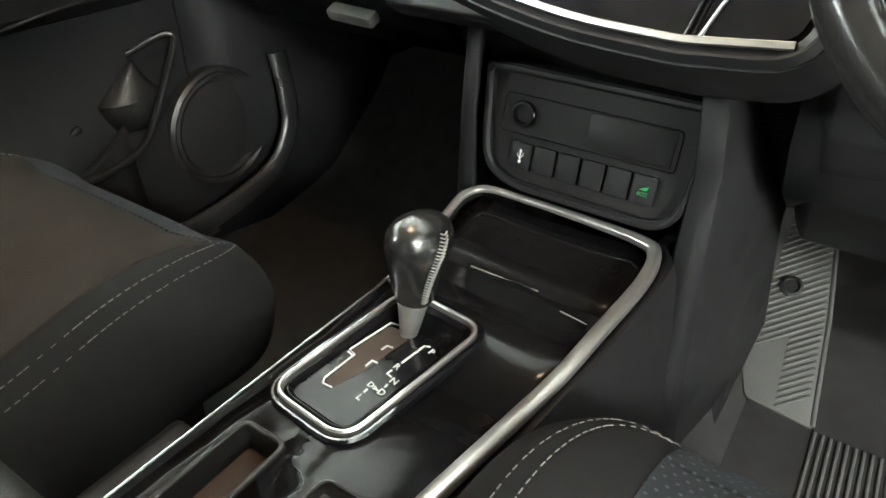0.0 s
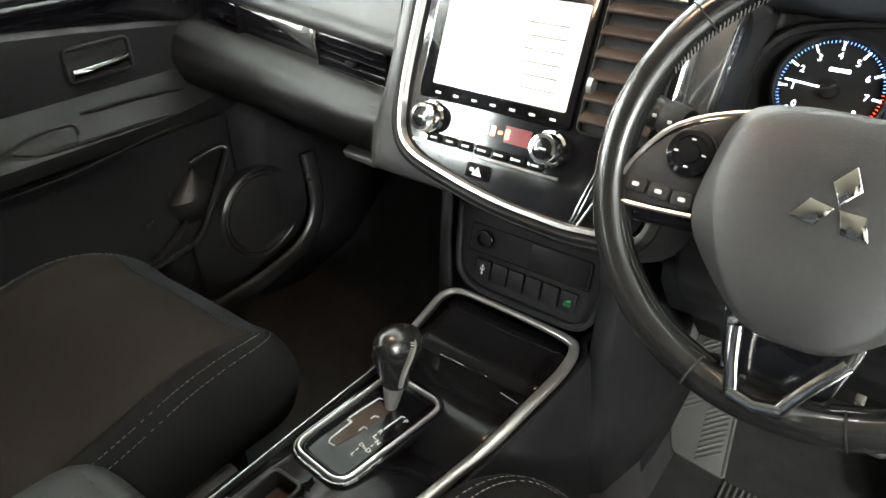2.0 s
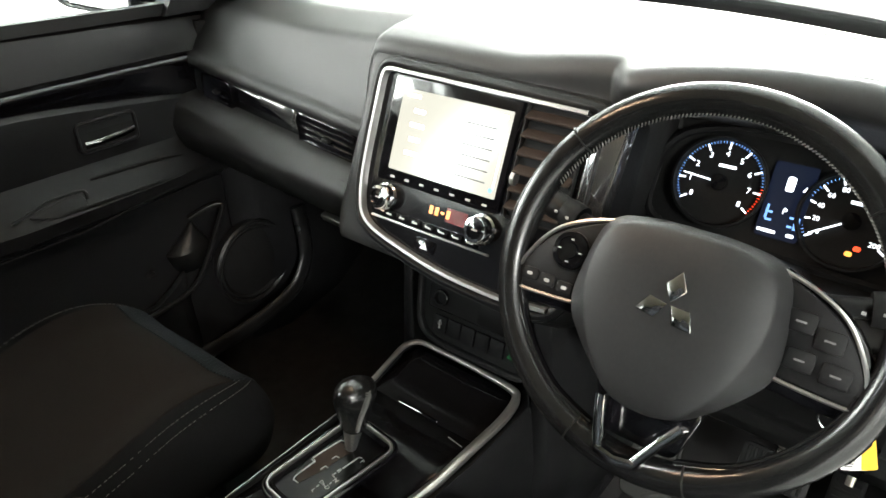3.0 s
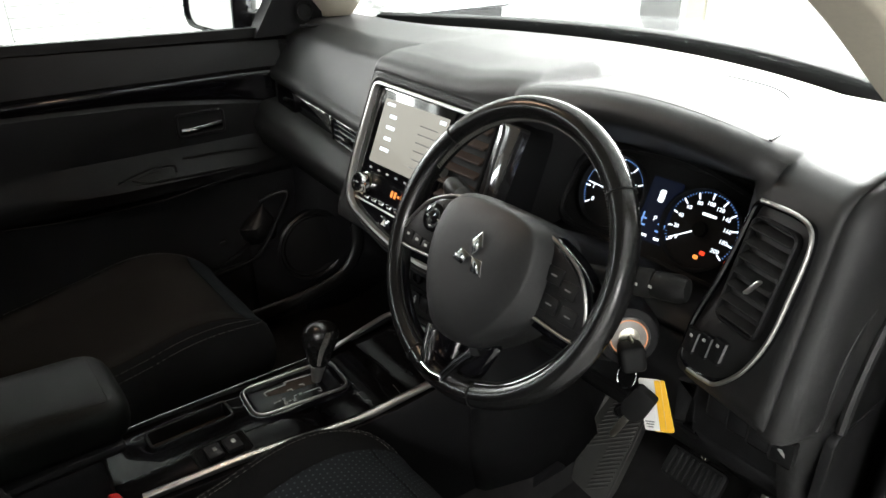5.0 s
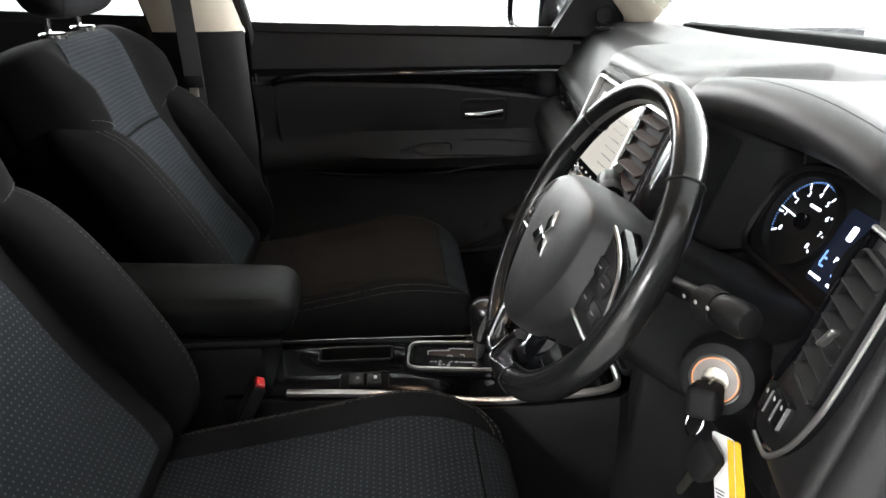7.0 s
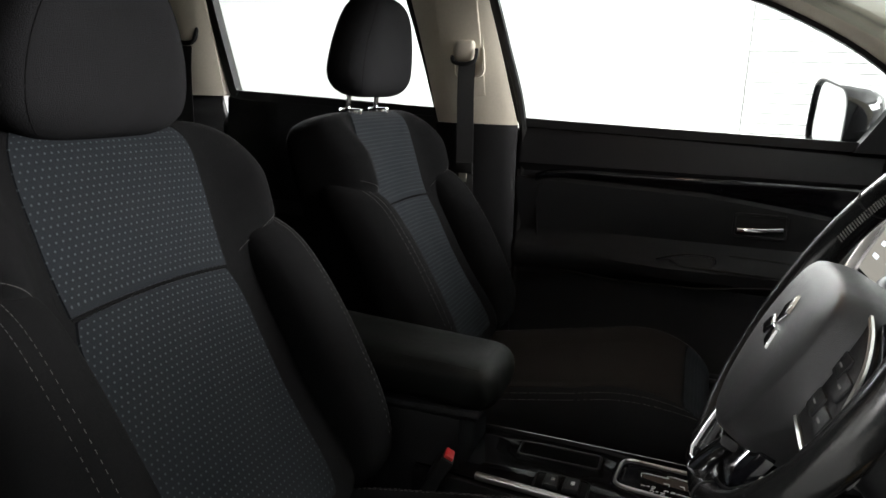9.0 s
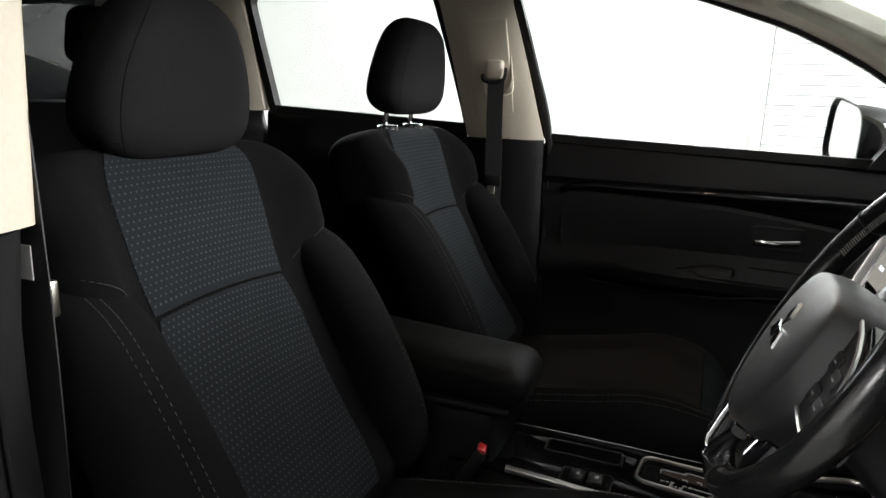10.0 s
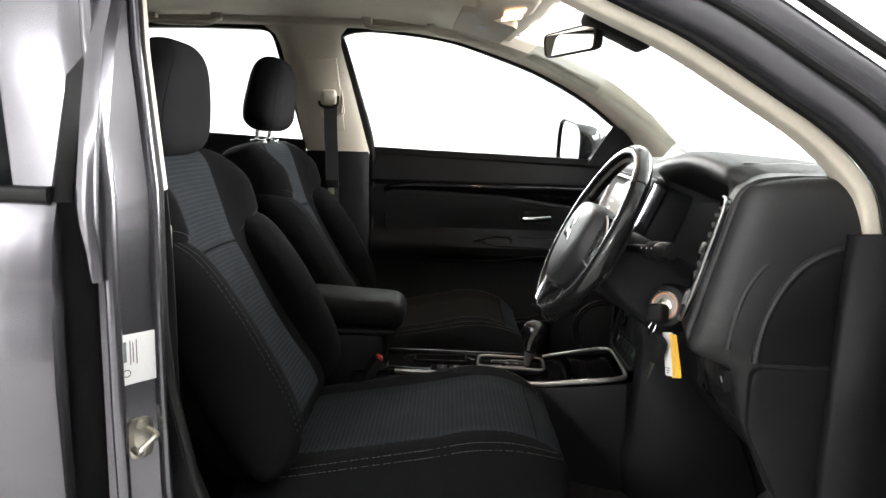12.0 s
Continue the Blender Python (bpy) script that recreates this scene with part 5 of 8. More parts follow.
    part("glove_box_latch", block(bmesh.new(), 0.075, 0.020, 0.016, pose(-0.322, 0.266, 0.876, 25, 0, -4), 0.004), SILVER, e, "silver glove box latch")

    # centre panel
    M = panel(-0.0125, 0.170, 1.027, 22)
    outer = rounded([(-0.150, 0.196, 0.035), (-0.152, 0.0, 0.07), (-0.128, -0.064, 0.05), (0.02, -0.0965, 0.08), (0.13, -0.1000, 0.012), (0.232, -0.0905, 0.045), (0.226, 0.188, 0.03)], 0.03, 6)
    i1, i2 = inset(outer, 0.014), inset(outer, 0.020)
    part("collar", skin(bmesh.new(), [[M @ Vector((x, y, z)) for x, y in o] for o, z in ((inset(outer, -0.018), -0.075), (inset(outer, -0.016), -0.045), (inset(outer, -0.008), -0.012), (inset(outer, -0.002), 0.006), (inset(outer, 0.004), 0.006))], cap=False), PLASTIC, e, "soft pad that rises to the centre panel", sharp=60)
    part("surround", ring_plate(bmesh.new(), outer, i1, -0.03, 0.014, M, 0.006), PLASTIC, e, "soft black surround")
    line = [(0.196, 0.1735)] + [p for p in inset(outer, 0.0167) if p[0] < 0.16 and not (p[0] > 0.15 and p[1] > 0)] + [(0.168, -0.0795), (0.208, -0.0755)]
    part("silver_frame", sweep(bmesh.new(), [M @ Vector((x, y, 0.009)) for x, y in line], [(-0.0032, -0.012), (0.0032, -0.012), (0.0032, 0.005), (0.0022, 0.007), (-0.0022, 0.007), (-0.0032, 0.005)], up=M.to_3x3() @ Vector((0, 0, 1))), SILVER, e, "satin silver frame", 50)
    fascia = part("fascia", plate(bmesh.new(), inset(outer, 0.0195), -0.012, 0.004, M), GLOSS, e, "piano black fascia")
    for a, b, r_, mt in (((0.131, -0.081), (0.150, -0.002), 0.0016, GLOSS), ((0.136, -0.080), (0.155, -0.002), 0.0012, GLOSS), ((0.1415, -0.080), (0.1545, -0.046), 0.0018, SMOKED)):
        part("edge_trim", tube(bmesh.new(), [M @ Vector((a[0] + (b[0] - a[0]) * k / 4, a[1] + (b[1] - a[1]) * k / 4, 0.0048)) for k in range(5)], r_, 8), mt, fascia, "upright trim line")
    au = thing("infotainment_unit", (0, 0.2, 1.08), "lit touch screen with two silver knobs", "car radio")
    sc = rr(0.215, 0.155, 0.006, 3, -0.003, 0.098)
    part("housing", plate(bmesh.new(), sc, 0.003, 0.009, M, 0.002), GLOSS, au)
    scr = part("screen", plate(bmesh.new(), rr(0.186, 0.117, 0.002, 2, 0.002, 0.098), 0.0085, 0.0096, M), SCREEN_ON, au, "glowing pale menu page")
    for k in range(6):
        part("menu_line", plate(bmesh.new(), rr(0.050, 0.0018, 0.0004, 1, 0.050, 0.130 - 0.0145 * k), 0.0096, 0.0100, M), GREYMARK, scr)
    part("title_bar", plate(bmesh.new(), rr(0.024, 0.005, 0.0005, 1, -0.070, 0.148), 0.0096, 0.0100, M), WHITE_LIT, scr)
    for k in range(4):
        part("menu_entry", plate(bmesh.new(), rr(0.020 + 0.006 * (k % 2), 0.006, 0.0005, 1, -0.055, 0.128 - 0.020 * k), 0.0096, 0.0100, M), WHITE_LIT, scr)
    part("clock_bar", plate(bmesh.new(), rr(0.016, 0.006, 0.0005, 1, 0.080, 0.147), 0.0096, 0.0100, M), WHITE_LIT, scr)
    part("scroll_bar", plate(bmesh.new(), rr(0.0022, 0.078, 0.0004, 1, 0.089, 0.092), 0.0096, 0.0100, M), WHITE_LIT, scr)
    part("scroll_mark", plate(bmesh.new(), rr(0.006, 0.006, 0.002, 2, 0.086, 0.050), 0.0096, 0.0100, M), BLUE_LIT, scr)
    for k in range(7):
        part("touch_key", plate(bmesh.new(), rr(0.008, 0.003, 0.0006, 1, -0.08 + 0.027 * k, 0.029), 0.0088, 0.0094, M), PALEMARK, au)
    cl = thing("climate_panel", (0, 0.17, 1.02), "climate controls with amber display below the screen", "climate control")
    for x in (-0.086, 0.086):
        mk = M @ Matrix.Translation((x, -0.004, 0.004))
        kn = part("knob", lathe(bmesh.new(), [(0.0215, 0.0), (0.0215, 0.004), (0.0185, 0.006), (0.0180, 0.020), (0.0165, 0.0225), (0.0125, 0.0228), (0.0120, 0.019)], 36, mk), CHROME, cl, "silver ribbed knob")
        part("knob_cap", lathe(bmesh.new(), [(0.0122, 0.015), (0.0120, 0.0205), (0.0, 0.0215)], 28, mk), GLOSS, kn)
        part("knob_mark", plate(bmesh.new(), rr(0.009, 0.002, 0.0005, 1), 0.0216, 0.0220, mk), PALEMARK, kn)
    disp = part("display", plate(bmesh.new(), rr(0.082, 0.024, 0.003, 2, 0.022, 0.0), 0.0035, 0.0060, M), GLOSS, cl)
    for x, h in ((0.0, 0.012), (0.010, 0.012), (0.020, 0.004), (0.030, 0.012)):
        part("segment", plate(bmesh.new(), rr(0.006, h, 0.0008, 1, x - 0.002, 0.0), 0.006, 0.0065, M), ORANGE_LIT, disp)
    part("red_window", plate(bmesh.new(), rr(0.036, 0.020, 0.001, 1, 0.042, 0.0), 0.0058, 0.0062, M), surface("red_display_film", (0.12, 0.004, 0.004), (0.10, 0.003, 0.003), 0.2, 0, 50), disp)
    part("key_bar", plate(bmesh.new(), rr(0.212, 0.0035, 0.001, 2, -0.001, -0.035), 0.003, 0.007, M, 0.001), SILVER, cl, "thin silver bar")
    for k in range(7):
        ky = part("key", plate(bmesh.new(), rr(0.022, 0.012, 0.0015, 2, -0.074 + 0.0245 * k, -0.0265), 0.003, 0.0068, M, 0.001), GLOSS, cl)
        part("key_mark", plate(bmesh.new(), rr(0.010, 0.0026, 0.0004, 1, -0.074 + 0.0245 * k, -0.0265), 0.0068, 0.0072, M), PALEMARK, ky)
    hz = part("hazard_button", plate(bmesh.new(), rr(0.034, 0.019, 0.003, 2, 0.0, -0.053), 0.003, 0.0075, M, 0.001), GLOSS, cl)
    tri = [(-0.007, -0.058), (0.007, -0.058), (0.0, -0.047)]
    part("triangle", plate(bmesh.new(), tri, 0.0075, 0.0080, M), WHITE, hz)
    # air vent between screen and cluster
    vt = part("centre_air_vent", ring_plate(bmesh.new(), rr(0.088, 0.155, 0.010, 3, 0.155, 0.098), inset(rr(0.088, 0.155, 0.010, 3, 0.155, 0.098), 0.004), -0.02, 0.010, M, 0.002), MATT, e, "tall air vent with dark slats")
    part("duct", plate(bmesh.new(), rr(0.082, 0.150, 0.006, 2, 0.155, 0.098), 0.0042, 0.0050, M), MATT, vt)
    for k in range(6):
        m = M @ Matrix.Translation((0.155, 0.040 + 0.0235 * k, 0.010)) @ Matrix.Rotation(radians(38), 4, "X")
        # Brown puts the warm light on these dark slats into their colour.
        part("slat", block(bmesh.new(), 0.082, 0.0042, 0.018, m, 0.0012, 1), BROWN, vt)
    part("vent_wheel", lathe(bmesh.new(), [(0.010, -0.003), (0.010, 0.003)], 16, M @ Matrix.Translation((0.118, 0.075, 0.010)) @ Matrix.Rotation(radians(90), 4, "Y")), SILVER, vt)
    part("gloss_wing", plate(bmesh.new(), rounded([(0.207, 0.030), (0.243, 0.020), (0.252, 0.178), (0.207, 0.180)], 0.006, 3), -0.01, 0.012, M, 0.003), WING, e, "dark mirror-gloss wing beside the vent")


dashboard()


def instrument_cluster():
    e = thing("instrument_cluster", (0.4, 0.36, 1.08), "lit instrument cluster with two white dials", "instrument cluster")
    M = panel(0.313, 0.360, 1.088, 25)
    ol = rounded([(-0.085, 0.055, 0.06), (-0.085, -0.07, 0.04), (0.25, -0.078, 0.04), (0.255, 0.045, 0.06), (0.085, 0.088, 0.1)], 0.05, 6)
    part("housing", plate(bmesh.new(), ol, -0.02, -0.002, M), MATT, e)
    for cx, cy, nm, top in ((0.0, 0.0, "tachometer", 9), (0.158, -0.008, "speedometer", 11)):
        mk = M @ Matrix.Translation((cx, cy, 0))
        d = part(nm, lathe(bmesh.new(), [(0.060, -0.003), (0.060, 0.010), (0.057, 0.011), (0.055, 0.001), (0.0, 0.001)], 48, mk), MATT, e, "round dial with lit white numerals")
        for k in range(top):
            a = radians(215 - 250 * k / (top - 1))
            p = mk @ Matrix.Translation((0.048 * math.cos(a), 0.048 * math.sin(a), 0.0015)) @ Matrix.Rotation(a, 4, "Z")
            part("tick", block(bmesh.new(), 0.009, 0.0022, 0.0006, p, 0), WHITE_LIT, d)
            q = mk @ Matrix.Translation((0.0375 * math.cos(a), 0.0375 * math.sin(a), 0.0015))
            lettering(str(k) if nm == "tachometer" else str(20 * k), 0.0105 if nm == "tachometer" else 0.0085, q, WHITE_LIT, "numeral", d)
        for k in range(60 if nm == "tachometer" else 54):
            a = radians(215 - 250 * k / (59 if nm == "tachometer" else 53))
            red = nm == "tachometer" and k > 49
            p = mk @ Matrix.Translation((0.0525 * math.cos(a), 0.0525 * math.sin(a), 0.0015)) @ Matrix.Rotation(a, 4, "Z")
            part("minor_tick", block(bmesh.new(), 0.0028, 0.0008, 0.0005, p, 0), RED_LIT if red else BLUE_LIT, d)
        na = radians(176 if nm == "tachometer" else 213)
        p = mk @ Matrix.Translation((0.022 * math.cos(na), 0.022 * math.sin(na), 0.005)) @ Matrix.Rotation(na, 4, "Z")
        part("needle", block(bmesh.new(), 0.050, 0.0020, 0.0012, p, 0), WHITE_LIT, d, "thin white needle")
        part("needle_cap", lathe(bmesh.new(), [(0.011, 0.001), (0.010, 0.008), (0.0, 0.0085)], 20, mk), GLOSS, d)
        part("legend", plate(bmesh.new(), rr(0.022, 0.004, 0.0005, 1, 0.004, 0.022), 0.001, 0.0016, mk), WHITE_LIT, d)
    s = part("display", plate(bmesh.new(), rr(0.050, 0.095, 0.003, 2, 0.084, -0.004), -0.002, 0.002, M), glow("dim_blue_display", (0.01, 0.02, 0.06), 0.18, rough=0.6, spec=0.1), e, "small dim blue display")
    part("car_symbol", plate(bmesh.new(), rr(0.010, 0.019, 0.003, 2, 0.083, 0.018), 0.002, 0.0026, M), WHITE_LIT, s)
    part("arrow", plate(bmesh.new(), [(0.098, 0.012), (0.105, 0.012), (0.1015, 0.019)], 0.002, 0.0026, M), WHITE_LIT, s)
    lettering("P", 0.011, M @ Matrix.Translation((0.086, -0.016, 0.0023)), WHITE_LIT, "gear_letter", s)
    for x, y, w, h in ((0.066, -0.020, 0.003, 0.018), (0.070, -0.030, 0.008, 0.003), (0.070, -0.020, 0.006, 0.003), (0.103, -0.028, 0.006, 0.016), (0.096, -0.022, 0.005, 0.003), (0.096, -0.033, 0.006, 0.003)):
        part("gauge_bar", plate(bmesh.new(), rr(w, h, 0.0006, 1, x, y), 0.002, 0.0026, M), BLUE_LIT, s)
    part("trip_bar", plate(bmesh.new(), rr(0.022, 0.004, 0.0006, 1, 0.072, -0.044), 0.002, 0.0026, M), WHITE_LIT, s)
    part("trip_bar", plate(bmesh.new(), rr(0.009, 0.004, 0.0006, 1, 0.100, -0.044), 0.002, 0.0026, M), WHITE_LIT, s)
    for x, y, mt in ((0.166, -0.046, ORANGE_LIT), (0.173, -0.038, RED_LIT)):
        part("warning_lamp", plate(bmesh.new(), rr(0.008, 0.006, 0.002, 2, x, y), 0.001, 0.0018, M), mt, e)
    # smooth cheek between the dials and the hood's right end
    rows = []
    for k in range(9):
        t = k / 8
        a = M @ Vector((0.226 + 0.030 * math.sin(math.pi * min(1.0, t * 1.1) * 0.6), 0.066 - 0.135 * t, 0.005))
        c = Vector((0.602, 0.238, 1.205)).lerp(Vector((0.570, 0.205, 1.02)), t)
        b = a.lerp(c, 0.5) + Vector((0.010, 0.0, 0.006))
        rows.append([a + Vector((-0.004, 0.012, 0)), a, a.lerp(b, 0.5) + Vector((0.004, 0, 0.002)), b, b.lerp(c, 0.5) + Vector((0.003, 0, 0.002)), c])
    thick(part("hood_cheek", grid(bmesh.new(), rows), SATIN, e, "smooth black hood cheek", sharp=70), 0.003)
    part("hood_liner", tube(bmesh.new(), [M @ Vector((x, y, 0.004)) for x, y in ol], 0.006, 6, True, up=(0, 1, 0)), PLASTIC, e)


instrument_cluster()


def steering_wheel():
    M = panel(0.376, 0.0555, 1.1061, 27.3)
    e = thing("steering_wheel", (0.376, 0.0555, 1.106), "black leather steering wheel with gloss and silver trim", "steering wheel")
    P = [M @ Vector((0.1787 * math.cos(2 * math.pi * k / 96), 0.1787 * math.sin(2 * math.pi * k / 96), 0)) for k in range(96)]
    nrm = M.to_3x3() @ Vector((0, 0, 1))
    bm = bmesh.new()
    sweep(bm, P, circle(0.0168, 16, 0.94, 1.05), True, up=nrm)
    part("rim", bm, LEATHER, e, "worn black leather rim")
    part("rim_stitching", rim_thread(M, 22, 158), THREAD, e, "cross stitching inside the rim")
    for a in (40, 141, 251, 289):
        bm = bmesh.new()
        c, s = math.cos(radians(a)), math.sin(radians(a))
        ring = [M @ Vector(((0.1787 + 0.0163 * math.cos(t)) * c, (0.1787 + 0.0163 * math.cos(t)) * s, 0.0181 * math.sin(t))) for t in [2 * math.pi * k / 20 for k in range(20)]]
        tube(bm, ring, 0.0010, 5, True, up=M.to_3x3() @ Vector((-s, c, 0)))
        part("rim_seam", bm, MATT, e)
    # airbag cover: side flanks that rise to a creased centre dome
    def mirrored(right, r):
        return rounded([(x, y, r) for x, y in right] + [(-x, y, r) for x, y in right[::-1]], r, 6)[::-1]
    flank = mirrored([(0.040, 0.057), (0.086, 0.048), (0.097, 0.004), (0.102, -0.050), (0.070, -0.090), (0.031, -0.124)], 0.022)
    dome = mirrored([(0.036, 0.052), (0.076, 0.040), (0.086, 0.002), (0.082, -0.040), (0.060, -0.086), (0.028, -0.120)], 0.024)

    def level(o, s_, z):
        return [M @ Vector((x * s_, (y + 0.03) * s_ - 0.03, z)) for x, y in o]
    bm = skin(bmesh.new(), [level(flank, 0.97, -0.050), level(flank, 1.0, -0.012), level(flank, 1.005, 0.004), level(flank, 0.99, 0.0105), level(dome, 1.015, 0.0250), level(dome, 0.995, 0.0280), level(dome, 0.96, 0.0300), level(dome, 0.80, 0.0345), level(dome, 0.58, 0.0370), level(dome, 0.35, 0.0380), level(dome, 0.12, 0.0383)])
    part("airbag_cover", bm, HUB, e, "grained black airbag cover", sharp=50)
    ez = 0.0385
    for k in range(3):
        a = radians(84 + 120 * k)
        L, Wd = 0.032, 0.0175
        d = Vector((math.cos(a), math.sin(a)))
        q = Vector((-d.y, d.x))
        o = Vector((0.003, -0.014))
        rh = [o + d * 0.001, o + d * (L / 2) + q * Wd * 0.60, o + d * L, o + d * (L / 2) - q * Wd * 0.60]
        part("emblem_lozenge", plate(bmesh.new(), [tuple(p) for p in rh][::-1], ez - 0.004, ez + 0.002, M, 0.0015), CHROME, e, "bright metal lozenge of the emblem")
    # spokes
    lsp = rounded([(-0.172, -0.020, 0.01), (-0.171, -0.056, 0.012), (-0.150, -0.066, 0.01), (-0.08, -0.060, 0.005), (-0.05, 0.0, 0.01), (-0.05, 0.05, 0.01), (-0.072, 0.049, 0.02), (-0.140, 0.024, 0.03)], 0.01, 4)
    for s, nm in ((1, "left"), (-1, "right")):
        o = [(x * s, y) for x, y in lsp]
        o = o[::-1] if s < 0 else o
        sp = part("spoke", plate(bmesh.new(), o, -0.022, 0.001, M, 0.004), GLOSS, e, "gloss black spoke")
        pod = rounded([(-0.158, -0.014, 0.03), (-0.165, -0.036, 0.008), (-0.160, -0.050, 0.006), (-0.098, -0.046, 0.006), (-0.088, 0.0, 0.02), (-0.074, 0.044, 0.008), (-0.132, 0.019, 0.04)], 0.01, 4)
        pod = [(x * s, y) for x, y in pod]
        pod = pod[::-1] if s < 0 else pod
        pd = part("button_pod", plate(bmesh.new(), pod, -0.002, 0.0085, M, 0.002), PLASTIC, e)
        edge = smooth_path([M @ Vector((s * x, y, 0.008)) for x, y in ((-0.070, 0.0455), (-0.105, 0.0355), (-0.136, 0.018), (-0.157, -0.011), (-0.166, -0.036), (-0.1635, -0.047), (-0.156, -0.0515), (-0.125, -0.0505), (-0.098, -0.0485))], 5)
        part("silver_edge", tube(bmesh.new(), edge, 0.0022, 6, up=(0, 1, 0.2)), SILVER, pd, "silver edge of the button pod")
        if s > 0:
            mk = M @ Matrix.Translation((-0.114, 0.001, 0.0085))
            dp = part("direction_pad", lathe(bmesh.new(), [(0.0195, 0.0), (0.0190, 0.003), (0.0145, 0.004), (0.0140, 0.0025), (0.0085, 0.0025), (0.0080, 0.005), (0.0, 0.0055)], 32, mk), GLOSS, pd)
            part("pad_ring", lathe(bmesh.new(), [(0.0205, 0.0), (0.0205, 0.0016), (0.0195, 0.002), (0.0193, 0.0)], 32, mk), SATIN, dp)
            for ax, ay in ((0.0115, 0), (-0.0115, 0), (0, 0.0115), (0, -0.0115)):
                part("pad_mark", plate(bmesh.new(), rr(0.0035, 0.0014, 0.0004, 1, ax, ay), 0.003, 0.0045, mk), PALEMARK, dp)
            for k in range(3):
                b = part("button", plate(bmesh.new(), rr(0.018, 0.013, 0.003, 2, -0.150 + 0.0205 * k, -0.0345 - 0.0015 * k), 0.0075, 0.0105, M, 0.001), PLASTIC, pd)
                part("button_mark", plate(bmesh.new(), rr(0.006, 0.0034, 0.0008, 1, -0.150 + 0.0205 * k, -0.0345 - 0.0015 * k), 0.0105, 0.0109, M), PALEMARK, b)
        else:
            for bx, by in ((0.104, 0.006), (0.129, -0.003), (0.112, -0.026), (0.141, -0.029)):
                b = part("button", plate(bmesh.new(), rr(0.024, 0.019, 0.003, 2, bx, by), 0.0075, 0.0105, M, 0.001), PLASTIC, pd)
                part("button_mark", plate(bmesh.new(), rr(0.009, 0.0018, 0.0006, 1, bx, by), 0.0105, 0.0109, M), GREYMARK, b)
        # gloss lower arm that runs down the rim's inner side
        arm = smooth_path([(s * -0.1665, -0.040, 0.0), (s * -0.160, -0.064, 0.001), (s * -0.133, -0.106, 0.001), (s * -0.094, -0.142, 0.0), (s * -0.045, -0.163, -0.003)], 6)
        part("lower_arm", sweep(bmesh.new(), [M @ p for p in arm], rr(0.015, 0.022, 0.006, 3), up=nrm), GLOSS, e, "gloss black lower arm")
        part("arm_edge", tube(bmesh.new(), [M @ (p * 0.957 + Vector((0, 0, 0.008))) for p in arm], 0.0014, 6, up=nrm), SATIN, e, "fine edge of the lower arm")
        vs = smooth_path([(s * -0.040 + 0.004, -0.120, 0.016), (s * -0.029 - 0.002, -0.145, 0.016), (s * -0.018 - 0.006, -0.171, 0.015)], 4)
        part("v_trim", sweep(bmesh.new(), [M @ p for p in vs], rr(0.011, 0.016, 0.003, 2), up=nrm), CHROME, e, "silver V-shaped lower trim")
    part("v_trim_foot", sweep(bmesh.new(), [M @ Vector(p) for p in ((-0.026, -0.171, 0.0155), (-0.006, -0.175, 0.0155), (0.014, -0.171, 0.0155))], rr(0.011, 0.016, 0.003, 2), up=nrm), CHROME, e)
    bm = bmesh.new()
    plate(bm, rounded([(-0.055, -0.105), (-0.040, -0.160), (0.040, -0.160), (0.055, -0.105)], 0.01, 3), -0.02, -0.006, M, 0.002)
    part("lower_spoke", bm, GLOSS, e, "gloss black lower spoke")


def rim_thread(M, a0, a1):
    bm = bmesh.new()
    for k in range(int((a1 - a0) / 1.25)):
        a = radians(a0 + 1.25 * k)
        p = [M @ Vector((r * math.cos(t), r * math.sin(t), z)) for r, t, z in ((0.1632, a, 0.0068), (0.1622, a + 0.018, 0.0))]
        t = (p[1] - p[0]).normalized()
        sd = t.cross(Vector((0, 0.3, 1))).normalized() * 0.0008
        up = sd.cross(t).normalized() * 0.0008
        skin(bm, [[q + sd, q + up, q - sd, q - up] for q in p])
    return bm


steering_wheel()


